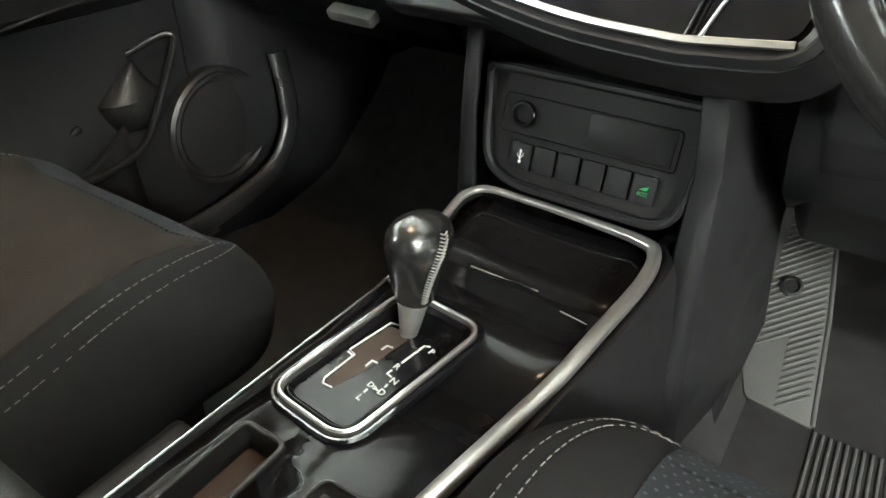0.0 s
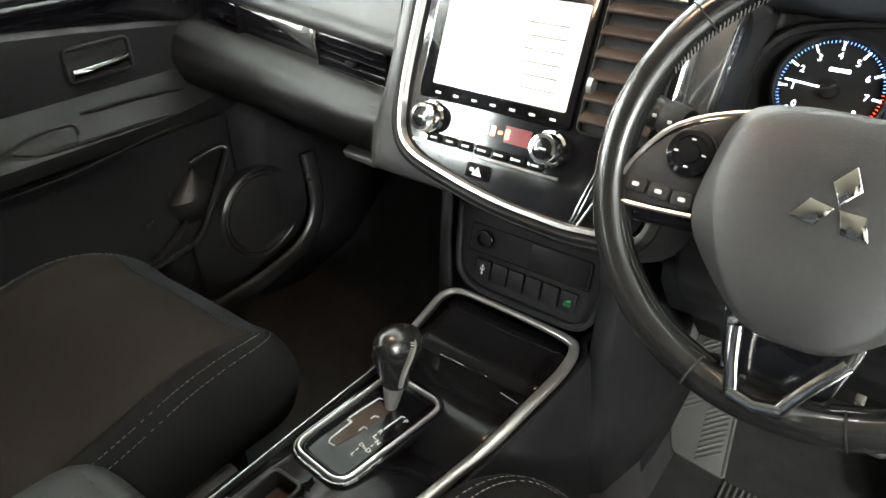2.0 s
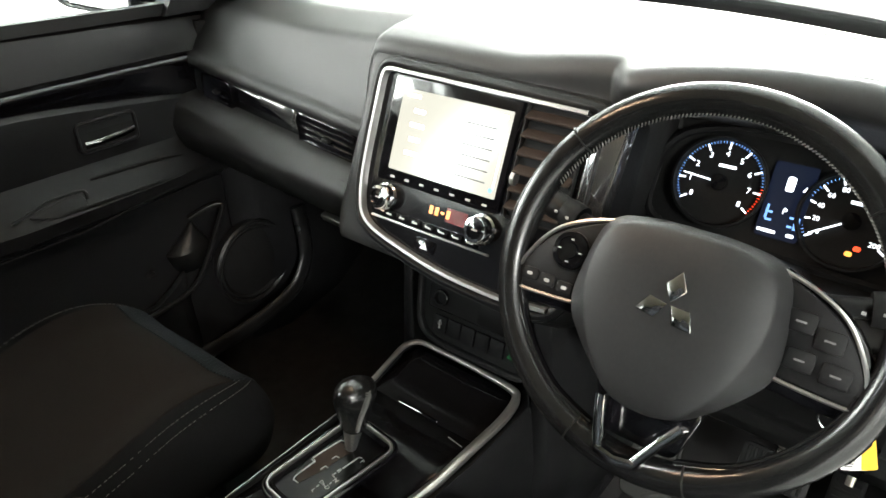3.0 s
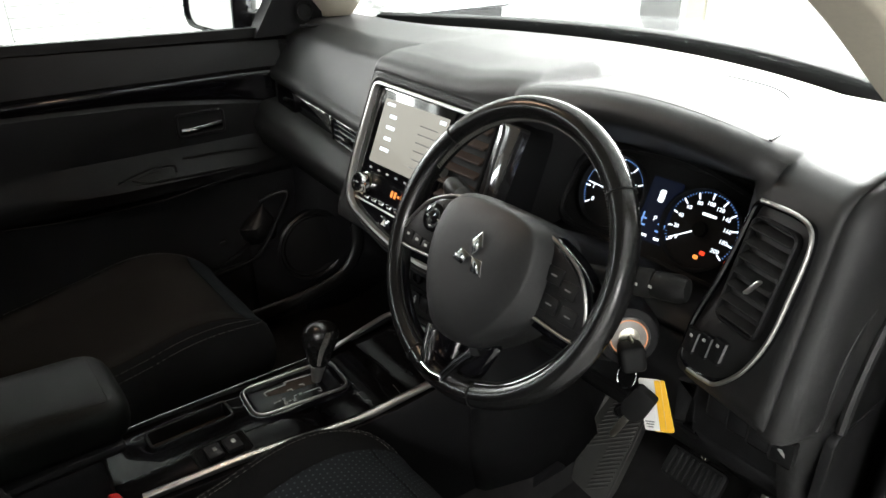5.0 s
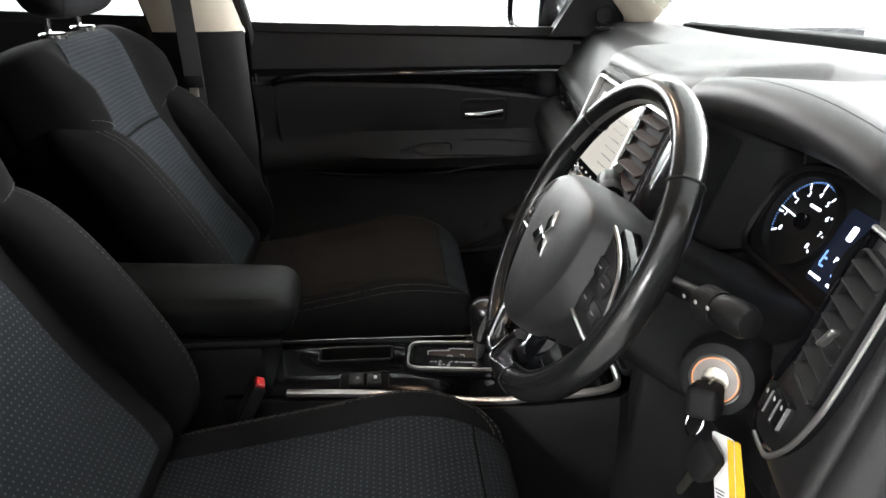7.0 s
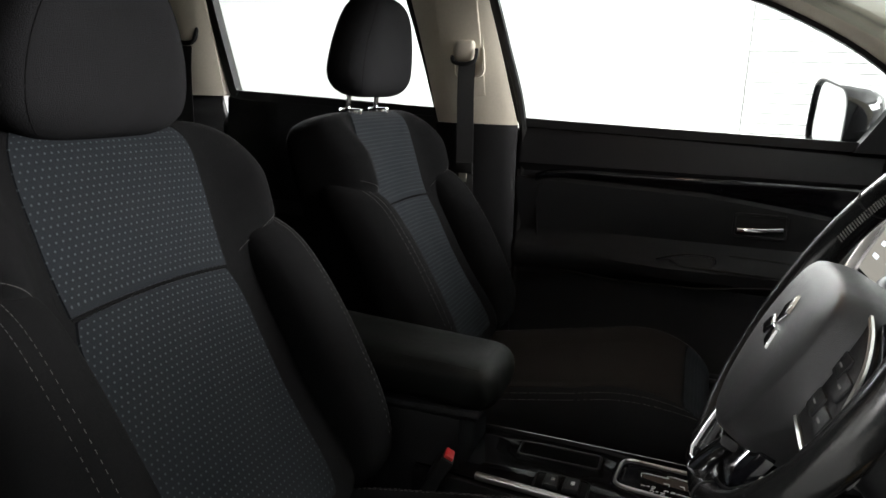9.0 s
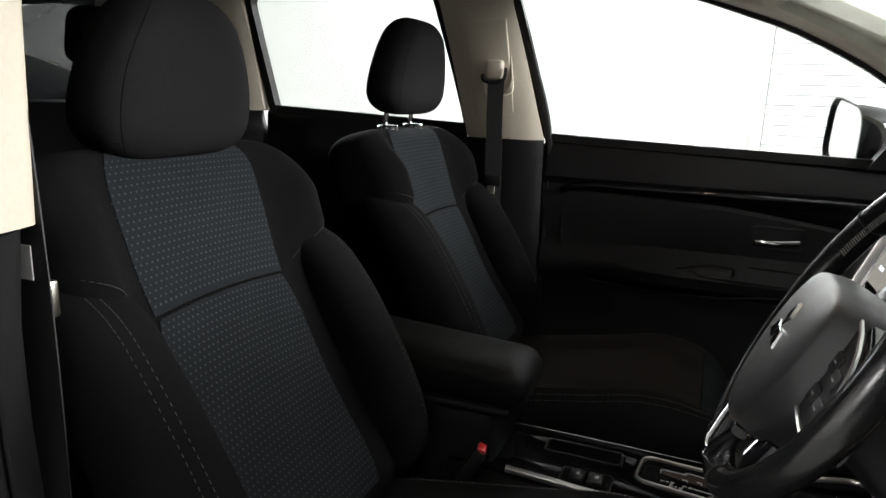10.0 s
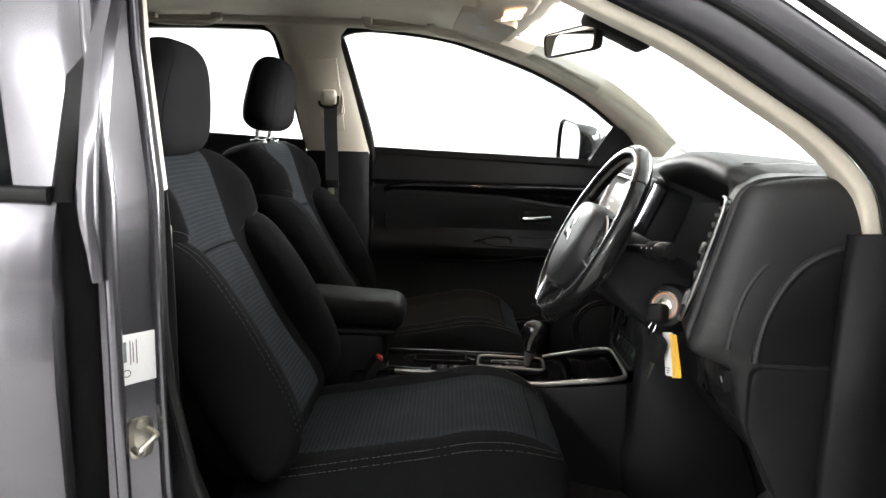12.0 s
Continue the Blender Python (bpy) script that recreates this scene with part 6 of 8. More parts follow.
def column():
    M = panel(0.376, 0.0555, 1.1061, 27.3)
    e = thing("steering_column", (0.376, 0.2, 1.05), "black steering column shroud with stalks and ignition lock", "steering column")
    bm = bmesh.new()
    rings = []
    for z, w, h, dy in ((-0.03, 0.105, 0.085, -0.02), (-0.05, 0.135, 0.115, -0.02), (-0.10, 0.15, 0.14, -0.025), (-0.17, 0.16, 0.15, -0.03), (-0.30, 0.17, 0.16, -0.03)):
        rings.append([M @ Vector((x, y + dy, z)) for x, y in rr(w, h, 0.03, 4)])
    skin(bm, rings)
    part("shroud", bm, PLASTIC, e)
    for s in (1, -1):
        root, tip = M @ Vector((s * 0.065, 0.012, -0.065)), Vector((0.376 + s * 0.20, 0.150, 1.105))
        st = part("stalk", sweep(bmesh.new(), [root, root.lerp(tip, 0.5), root.lerp(tip, 0.8), tip], rr(0.020, 0.022, 0.008, 3), scale=lambda t: 0.75 + 0.35 * t), PLASTIC, e, "black control stalk")
        d = (tip - root).normalized()
        q = Matrix.Translation(tip) @ d.to_track_quat("Z", "Y").to_matrix().to_4x4()
        part("end_cap", lathe(bmesh.new(), [(0.015, -0.03), (0.0165, -0.02), (0.0165, 0.0), (0.013, 0.008), (0.0, 0.010)], 20, q), SATIN, st)
        part("twist_ring", lathe(bmesh.new(), [(0.0162, -0.055), (0.0172, -0.05), (0.0172, -0.036), (0.0162, -0.031)], 20, q), MATT, st)
        for k in range(3):
            part("stalk_mark", block(bmesh.new(), 0.004, 0.0012, 0.0028, Matrix.Translation(tip - d * (0.025 + 0.017 * k) + Vector((0, -0.0172, 0.004))), 0), PALEMARK, st)
    mi = Matrix.Translation((0.499, 0.178, 0.991)) @ Matrix.Rotation(radians(48), 4, "Z") @ Matrix.Rotation(radians(90 - 14), 4, "X")
    part("lock_housing", lathe(bmesh.new(), [(0.046, -0.10), (0.044, -0.02), (0.038, 0.0), (0.033, 0.002)], 28, mi), PLASTIC, e)
    part("lock_ring", lathe(bmesh.new(), [(0.031, -0.002), (0.031, 0.005), (0.029, 0.0065), (0.027, 0.005), (0.026, 0.0)], 32, mi @ Matrix.Scale(0.88, 4)), SILVER, e, "silver ignition ring")
    part("lock_face", lathe(bmesh.new(), [(0.0262, 0.001), (0.0255, 0.0045), (0.015, 0.006), (0.0145, 0.001)], 32, mi @ Matrix.Scale(0.88, 4)), glow("lit_white_lock_face", (1.0, 0.80, 0.62), 0.05, (0.17, 0.16, 0.15), 0.35), e, "softly lit white lock face")
    part("ring_glow", lathe(bmesh.new(), [(0.0272, 0.002), (0.0272, 0.0056), (0.0256, 0.0058), (0.0256, 0.002)], 32, mi @ Matrix.Scale(0.88, 4)), glow("soft_amber_ring", (1.0, 0.40, 0.14), 0.28, (0.5, 0.2, 0.1)), e, "amber-lit ring round the lock")
    part("lock_barrel", lathe(bmesh.new(), [(0.0135, 0.0), (0.0135, 0.006), (0.010, 0.007), (0.0, 0.007)], 24, mi), STEEL, e)
    k = thing("car_key", (0.505, 0.15, 0.98), "black car key in the lock with a spare on its ring", "key")
    part("key_grip", block(bmesh.new(), 0.031, 0.034, 0.036, mi @ Matrix.Translation((0.0, -0.016, 0.027)) @ Matrix.Rotation(radians(10), 4, "Z"), 0.007, 3), MATT, k, "black plastic key head")
    part("key_blade", block(bmesh.new(), 0.003, 0.009, 0.03, mi @ Matrix.Translation((0, 0, 0.012)), 0.001, 1), STEEL, k)
    ring = [Vector((0.523 + 0.013 * math.cos(a), 0.150 + 0.006 * math.sin(a), 0.957 + 0.015 * math.sin(a))) for a in [2 * math.pi * i / 24 for i in range(24)]]
    part("split_ring", tube(bmesh.new(), ring, 0.0013, 6, True, up=(0, 1, 0.1)), CHROME, k, "chrome split ring")
    ms = Matrix.Translation((0.540, 0.156, 0.917)) @ Matrix.Rotation(radians(12), 4, "Z") @ Matrix.Rotation(radians(90), 4, "X") @ Matrix.Rotation(radians(-24), 4, "Z")
    part("spare_head", plate(bmesh.new(), rounded([(-0.015, 0.030), (-0.017, -0.010), (-0.009, -0.024), (0.009, -0.024), (0.017, -0.010), (0.015, 0.030)], 0.007, 4), -0.006, 0.006, ms, 0.003), MATT, k, "black spare key head")
    part("spare_blade", plate(bmesh.new(), rounded([(-0.005, -0.024), (-0.004, -0.066), (0.002, -0.072), (0.005, -0.064), (0.005, -0.024)], 0.002, 2), -0.0012, 0.0012, ms, 0.0005), STEEL, k, "steel key blade")
    t = thing("key_tag", (0.55, 0.17, 0.92), "yellow and white paper tag hanging on the key ring", "tag")
    mt = Matrix.Translation((0.550, 0.176, 0.916)) @ Matrix.Rotation(radians(22), 4, "Z") @ Matrix.Rotation(radians(90), 4, "X") @ Matrix.Rotation(radians(14), 4, "Z")
    part("yellow_card", plate(bmesh.new(), rounded([(-0.013, 0.036), (-0.013, -0.041), (0.012, -0.041), (0.012, 0.036)], 0.003, 2), -0.002, 0.0, mt @ Matrix.Translation((0.008, -0.002, -0.002)) @ Matrix.Rotation(radians(4), 4, "Z"), 0.0005), YELLOW, t, "yellow card")
    part("white_card", plate(bmesh.new(), rounded([(-0.014, 0.038), (-0.014, -0.040), (0.0135, -0.040), (0.0135, 0.038)], 0.003, 2), 0.0, 0.0012, mt, 0.0004), WHITE, t, "white printed card")
    part("yellow_band", plate(bmesh.new(), rounded([(0.006, 0.037), (0.006, -0.039), (0.0136, -0.039), (0.0136, 0.037)], 0.002, 2), 0.0012, 0.0016, mt), YELLOW, t)
    for j in range(3):
        part("print_bar", plate(bmesh.new(), rr(0.012 - 0.002 * j, 0.0016, 0.0004, 1, -0.006, -0.026 - 0.004 * j), 0.0012, 0.0016, mt), GREYMARK, t)


column()


def right_vent():
    e = thing("driver_air_vent", (0.62, 0.2, 1.08), "tall driver air vent in a silver-edged black frame", "air vent")
    M = panel(0.642, 0.1910, 1.0985, 13.8, -18.3) @ Matrix.Translation((0, 0, -0.002))
    ol = rounded([(-0.050, 0.108, 0.015), (-0.056, 0.02, 0.06), (-0.072, -0.055, 0.02), (-0.068, -0.105, 0.02), (-0.040, -0.113, 0.02), (0.004, -0.100, 0.03), (0.030, -0.062, 0.04), (0.041, -0.01, 0.06), (0.040, 0.06, 0.04), (0.034, 0.104, 0.02), (0.010, 0.111, 0.02)], 0.02, 5)
    part("frame", ring_plate(bmesh.new(), ol, inset(ol, 0.006), -0.01, 0.010, M, 0.002), GLOSS, e, "gloss black frame")
    edge = smooth_path([M @ Vector((x, y, 0.010)) for x, y in ((-0.040, 0.107), (0.005, 0.109), (0.028, 0.102), (0.037, 0.080), (0.0385, 0.0301), (0.037, -0.020), (0.024, -0.066), (0.000, -0.099), (-0.020, -0.106), (-0.045, -0.109))], 5)
    part("silver_line", tube(bmesh.new(), edge, 0.0026, 8, up=(0, 1, 0)), SILVER, e, "satin silver edge line")
    part("duct", plate(bmesh.new(), inset(ol, 0.005), -0.006, 0.001, M), MATT, e)
    vo = rr(0.064, 0.126, 0.012, 4, -0.010, 0.029)
    v = part("vent_frame", ring_plate(bmesh.new(), vo, inset(vo, 0.004), 0.0, 0.012, M, 0.002), PLASTIC, e)
    for k in range(7):
        m = M @ Matrix.Translation((-0.010, -0.022 + 0.017 * k, 0.008)) @ Matrix.Rotation(radians(35), 4, "X")
        part("slat", block(bmesh.new(), 0.057, 0.0025, 0.014, m, 0.0006, 1), MATT, v)
    part("tab", block(bmesh.new(), 0.004, 0.024, 0.008, M @ Matrix.Translation((-0.002, 0.022, 0.016)) @ Matrix.Rotation(radians(-30), 4, "Z"), 0.002), SILVER, v)
    for k in range(3):
        b = part("switch", block(bmesh.new(), 0.019, 0.030, 0.014, M @ Matrix.Translation((-0.056 + 0.020 * k, -0.076 + 0.005 * k, 0.006)), 0.003), PLASTIC, e, "small black push switch")
        part("switch_mark", plate(bmesh.new(), rr(0.0046, 0.0038, 0.001, 2, -0.056 + 0.020 * k, -0.069 + 0.005 * k), 0.0128, 0.0134, M), PALEMARK, b)
        part("divider", plate(bmesh.new(), rr(0.0007, 0.024, 0.0003, 1, -0.0462 + 0.020 * k, -0.074 + 0.005 * k), 0.010, 0.0136, M), GREYMARK, b)
    k = thing("knee_panel_switches", (0.64, 0.22, 0.93), "blank switches and release lever low on the dashboard", "switch panel")
    for j in range(4):
        mb = panel(0.616 + 0.028 * j, 0.2110 - 0.0008 * j, 0.935 - 0.003 * j, -4)
        bl = part("blank" if j < 3 else "release_lever", plate(bmesh.new(), rr(0.0255, 0.036, 0.002, 2), -0.012, 0.0, mb, 0.0012), PLASTIC, k)
        part("rim", ring_plate(bmesh.new(), rr(0.0272, 0.0376, 0.003, 2), rr(0.0258, 0.0362, 0.0024, 2), -0.010, 0.0004, mb, 0.0003), SHEEN, bl)
        if j == 3:
            part("lever_mark", plate(bmesh.new(), rounded([(-0.005, 0.003), (-0.001, -0.001), (0.005, -0.005), (0.004, 0.0), (0.0, 0.005)], 0.001, 2), 0.0, 0.0006, mb), PALEMARK, bl, "pale bonnet mark")
    bm = bmesh.new()
    rows = [[(x, y + 0.04 * (x - 0.45) ** 2, z) for y, z in ((0.235, 0.955), (0.238, 0.90), (0.255, 0.84), (0.32, 0.76), (0.45, 0.68))] for x in (0.20, 0.26, 0.40, 0.55, 0.69)]
    thick(part("knee_panel", grid(bm, rows), PLASTIC, k, "lower black knee panel"), 0.01, 1.0)


right_vent()


# ---- centre console ----
def console():
    e = thing("centre_console", (0, 0, 0.6), "gloss black centre console with silver side rails", "centre console")
    right = [(0.052, -0.46), (0.061, -0.35), (0.074, -0.19), (0.090, -0.04), (0.108, 0.08), (0.120, 0.19), (0.121, 0.222), (0.105, 0.245)]
    left = [(-0.118, -0.46), (-0.116, -0.35), (-0.114, -0.19), (-0.112, -0.04), (-0.113, 0.08), (-0.122, 0.19), (-0.126, 0.222), (-0.108, 0.245)]

    def top(y):
        return 0.692 + 0.02 * max(0, (y - 0.05) / 0.17) - 0.012 * math.exp(-((y + 0.03) / 0.1) ** 2)
    # side walls down to the tunnel
    rows = []
    for (xl, yl), (xr, yr) in zip(left, right):
        z = top(yl)
        rows.append([(xl - 0.035, yl, 0.40), (xl - 0.022, yl, 0.55), (xl - 0.012, yl, z - 0.03), (xl - 0.006, yl, z - 0.006), (xl, yl, z - 0.002), (xl + 0.006, yl, z - 0.012)])
    thick(part("left_wall", grid(bmesh.new(), rows), PLASTIC, e), 0.004)
    rows = []
    for (xl, yl), (xr, yr) in zip(left, right):
        z = top(yl)
        rows.append([(xr + 0.105, yl, 0.352), (xr + 0.050, yl, 0.40), (xr + 0.030, yl, 0.55), (xr + 0.016, yl, z - 0.03), (xr + 0.010, yl, z - 0.012), (xr - 0.002, yl, z - 0.012)])
    rows.append([(0.214, 0.44, 0.349), (0.200, 0.44, 0.42), (0.172, 0.44, 0.55), (0.150, 0.44, 0.68), (0.142, 0.44, 0.70), (0.130, 0.44, 0.70)])
    rows.append([(0.200, 0.66, 0.349), (0.186, 0.66, 0.42), (0.165, 0.66, 0.55), (0.148, 0.66, 0.68), (0.140, 0.66, 0.70), (0.130, 0.66, 0.70)])
    thick(part("right_wall", grid(bmesh.new(), rows), PLASTIC, e), 0.004)
    # gloss top that runs on as the lid of the front tray
    ends = [(-0.112, 0.060, 0.104), (-0.114, 0.112, 0.112), (-0.118, 0.165, 0.117), (-0.118, 0.205, 0.112), (-0.106, 0.232, 0.098)]
    rows = []
    for xl, yl, xr in [(l[0], l[1], r[0]) for l, r in zip(left[:4], right[:4])] + ends:
        dip = 0.010 * max(0.0, min(1.0, (yl - 0.118) / 0.02))
        z = top(yl) - 0.008 - dip + 0.006 * max(0.0, (yl - 0.205) / 0.027)
        rows.append([(xl + 0.002 + (xr - xl - 0.004) * k / 10, yl, z - 0.004 * math.sin(math.pi * k / 10)) for k in range(11)])
    thick(part("top_panel", grid(bmesh.new(), rows[3:6]), CONSOLE, e, "black lacquered top panel", sharp=60), 0.003)
    thick(part("tray_lid", grid(bmesh.new(), [[(x, y + 0.004, z - 0.002) for x, y, z in rows[5]]] + rows[6:]), CONSOLE, e, "black lacquered tray lid", sharp=60), 0.003)
    bm = bmesh.new()
    hole = (-0.0885, -0.0475, -0.303, -0.167)
    ys = (-0.46, -0.40, -0.35, hole[2], -0.235, hole[3], -0.10, -0.04)

    def edge_x(y, side):
        for (xa, ya), (xb, yb) in zip(side, side[1:]):
            if y <= yb:
                return xa + (xb - xa) * (y - ya) / (yb - ya)
    table = []
    for y in ys:
        xl, xr = edge_x(y, left) + 0.002, edge_x(y, right) - 0.002
        table.append([bm.verts.new((x, y, top(y) - 0.008)) for x in (xl, hole[0], hole[1], 0.0, xr)])
    for j in range(len(ys) - 1):
        for i in range(4):
            if not (i == 1 and hole[2] <= ys[j] < hole[3]):
                bm.faces.new((table[j][i], table[j][i + 1], table[j + 1][i + 1], table[j + 1][i]))
    thick(part("rear_top_panel", bm, CONSOLE, e, "black lacquered rear top panel"), 0.003)
    part("tray_line", block(bmesh.new(), 0.080, 0.0032, 0.003, pose(-0.011, 0.1155, 0.689), 0.001, 1), CHROME, e, "thin chrome line on the tray lip")
    part("tray_seam", block(bmesh.new(), 0.030, 0.0014, 0.0012, pose(0.075, 0.100, 0.6865, 0, 0, -8), 0.0004, 1), SILVER, e)
    # silver rail: round the front, along the right side
    rail = [(x, y, top(y) + 0.000) for x, y in [(-0.112, 0.05), (-0.113, 0.09), (-0.120, 0.17), (-0.122, 0.213), (-0.103, 0.236), (-0.05, 0.238), (0.03, 0.236), (0.094, 0.231), (0.114, 0.215), (0.119, 0.170), (0.109, 0.09), (0.099, 0.02), (0.088, -0.05), (0.074, -0.19), (0.061, -0.35)]]
    part("silver_rail", sweep(bmesh.new(), smooth_path(rail, 12), rounded([(-0.004, -0.008), (0.010, -0.010), (0.011, 0.000), (0.002, 0.004), (-0.004, 0.002)], 0.002, 2), scale=lambda t: 0.55 + 0.45 * (lambda w: w * w * (3 - 2 * w))(min(1.0, max(0.0, (t - 0.36) / 0.25)))), SILVER, e, "satin silver rail", 70)
    part("left_line", tube(bmesh.new(), smooth_path([(-0.112, -0.44, 0.693), (-0.113, -0.26, 0.692), (-0.113, -0.12, 0.690), (-0.110, 0.05, 0.689)], 6), 0.0012, 6), SMOKED, e, "thin silver edge line")
    # coin and card slots
    m = pose(-0.068, -0.235, 0.684)
    ol = rr(0.050, 0.145, 0.010, 4)
    sl = part("coin_slot", ring_plate(bmesh.new(), ol, inset(ol, 0.005), -0.030, 0.0025, m, 0.001), SATIN, e, "rounded open coin slot")
    part("slot_floor", plate(bmesh.new(), inset(ol, 0.0048), -0.030, -0.026, m), BROWN, sl, "brown slot floor")
    m = pose(0.030, -0.215, 0.684)
    ol = rr(0.060, 0.090, 0.010, 4)
    sl = part("switch_bezel", ring_plate(bmesh.new(), ol, inset(ol, 0.003), -0.01, 0.004, m, 0.001), SATIN, e, "rounded black bezel")
    part("bezel_floor", plate(bmesh.new(), inset(ol, 0.0028), -0.004, 0.0012, m), RECESS_BLACK, sl)
    for k in range(2):
        m = pose(0.030, -0.230 + 0.032 * k, 0.690)
        b = part("seat_heater_switch", block(bmesh.new(), 0.034, 0.026, 0.010, m, 0.003), PLASTIC, e, "small rocker switch")
        part("switch_face", block(bmesh.new(), 0.009, 0.006, 0.002, m @ Matrix.Translation((0.0, 0.002, 0.0055)), 0.0005, 1), PALEMARK if k else GREYMARK, b)
    # switch panel in front
    M = panel(0.0, 0.250, 0.754, 14)
    U = [(-0.128, 0.105, 0.01), (-0.116, -0.012, 0.035), (-0.080, -0.034, 0.03), (0.108, -0.036, 0.03), (0.130, 0.0, 0.035), (0.133, 0.105, 0.01)]
    ol = rounded(U, 0.02, 5)
    part("panel_frame", ring_plate(bmesh.new(), ol, inset(ol, 0.010), -0.05, 0.010, M, 0.003), PLASTIC, e, "raised black panel frame")
    part("panel_back", plate(bmesh.new(), inset(ol, 0.009), -0.05, -0.002, M), MATT, e)
    pk = rr(0.206, 0.046, 0.006, 3, 0.001, 0.050)
    p = part("socket_recess", ring_plate(bmesh.new(), pk, inset(pk, 0.002), -0.03, 0.000, M, 0.001), MATT, e)
    part("recess_back", plate(bmesh.new(), inset(pk, 0.0018), -0.03, -0.004, M), MATT, p)
    mk = M @ Matrix.Translation((-0.074, 0.052, 0.0))
    so = part("power_socket", lathe(bmesh.new(), [(0.014, -0.003), (0.014, 0.006), (0.011, 0.007), (0.010, 0.0), (0.0, 0.0)], 24, mk), PLASTIC, e)
    part("socket_ring", lathe(bmesh.new(), [(0.0150, -0.001), (0.0150, 0.004), (0.0140, 0.005), (0.0138, -0.001)], 24, mk), GLOSS, so)
    part("tray_flap", plate(bmesh.new(), rr(0.096, 0.040, 0.004, 2, 0.050, 0.050), -0.004, -0.001, M, 0.001), SATIN, e)
    for k in range(6):
        x = -0.068 + 0.0292 * k
        b = part("switch_blank", plate(bmesh.new(), rr(0.0265, 0.031, 0.002, 2, x, 0.0045), -0.002, 0.004, M, 0.001), PLASTIC, e)
        if k == 0:
            part("usb_stem", plate(bmesh.new(), rr(0.0012, 0.013, 0.0003, 1, x, 0.005), 0.004, 0.0045, M), WHITE, b, "white USB trident")
            part("usb_tip", plate(bmesh.new(), [(x - 0.002, 0.010), (x + 0.002, 0.010), (x, 0.0135)], 0.004, 0.0045, M), WHITE, b)
            part("usb_arm", sweep(bmesh.new(), [M @ Vector((x - 0.0035, 0.008, 0.0043)), M @ Vector((x - 0.0035, 0.005, 0.0043)), M @ Vector((x, 0.0025, 0.0043)), M @ Vector((x + 0.0035, 0.006, 0.0043)), M @ Vector((x + 0.0035, 0.009, 0.0043))], circle(0.0006, 6)), WHITE, b)
            part("usb_root", lathe(bmesh.new(), [(0.0018, 0.004), (0.0018, 0.0045)], 10, M @ Matrix.Translation((x, -0.0015, 0))), WHITE, b)
        if k == 5:
            lettering("ECO", 0.0058, M @ Matrix.Translation((x, 0.0, 0.0042)), GREEN_LIT, "eco_letters", b)
            part("eco_car", plate(bmesh.new(), rounded([(x - 0.005, 0.0045), (x + 0.004, 0.0045), (x + 0.006, 0.0095), (x + 0.001, 0.0075)], 0.001, 2), 0.004, 0.0045, M), GREEN_LIT, b)
    # lower sides that join dashboard and console
    for s in (-1, 1):
        rows = [[(s * a, y, z) for a, y, z in row] for row in (((0.118, 0.235, 0.90), (0.140, 0.245, 0.90), (0.170, 0.40, 0.90)), ((0.128, 0.240, 0.80), (0.150, 0.25, 0.80), (0.185, 0.42, 0.80)), ((0.126, 0.238, 0.70), (0.155, 0.25, 0.68), (0.20, 0.45, 0.66)), ((0.145, 0.20, 0.55), (0.17, 0.24, 0.50), (0.21, 0.52, 0.50)), ((0.155, 0.18, 0.38), (0.18, 0.24, 0.38), (0.22, 0.55, 0.38)))]
        thick(part("side_cheek", grid(bmesh.new(), rows), PLASTIC, e), 0.006)


console()


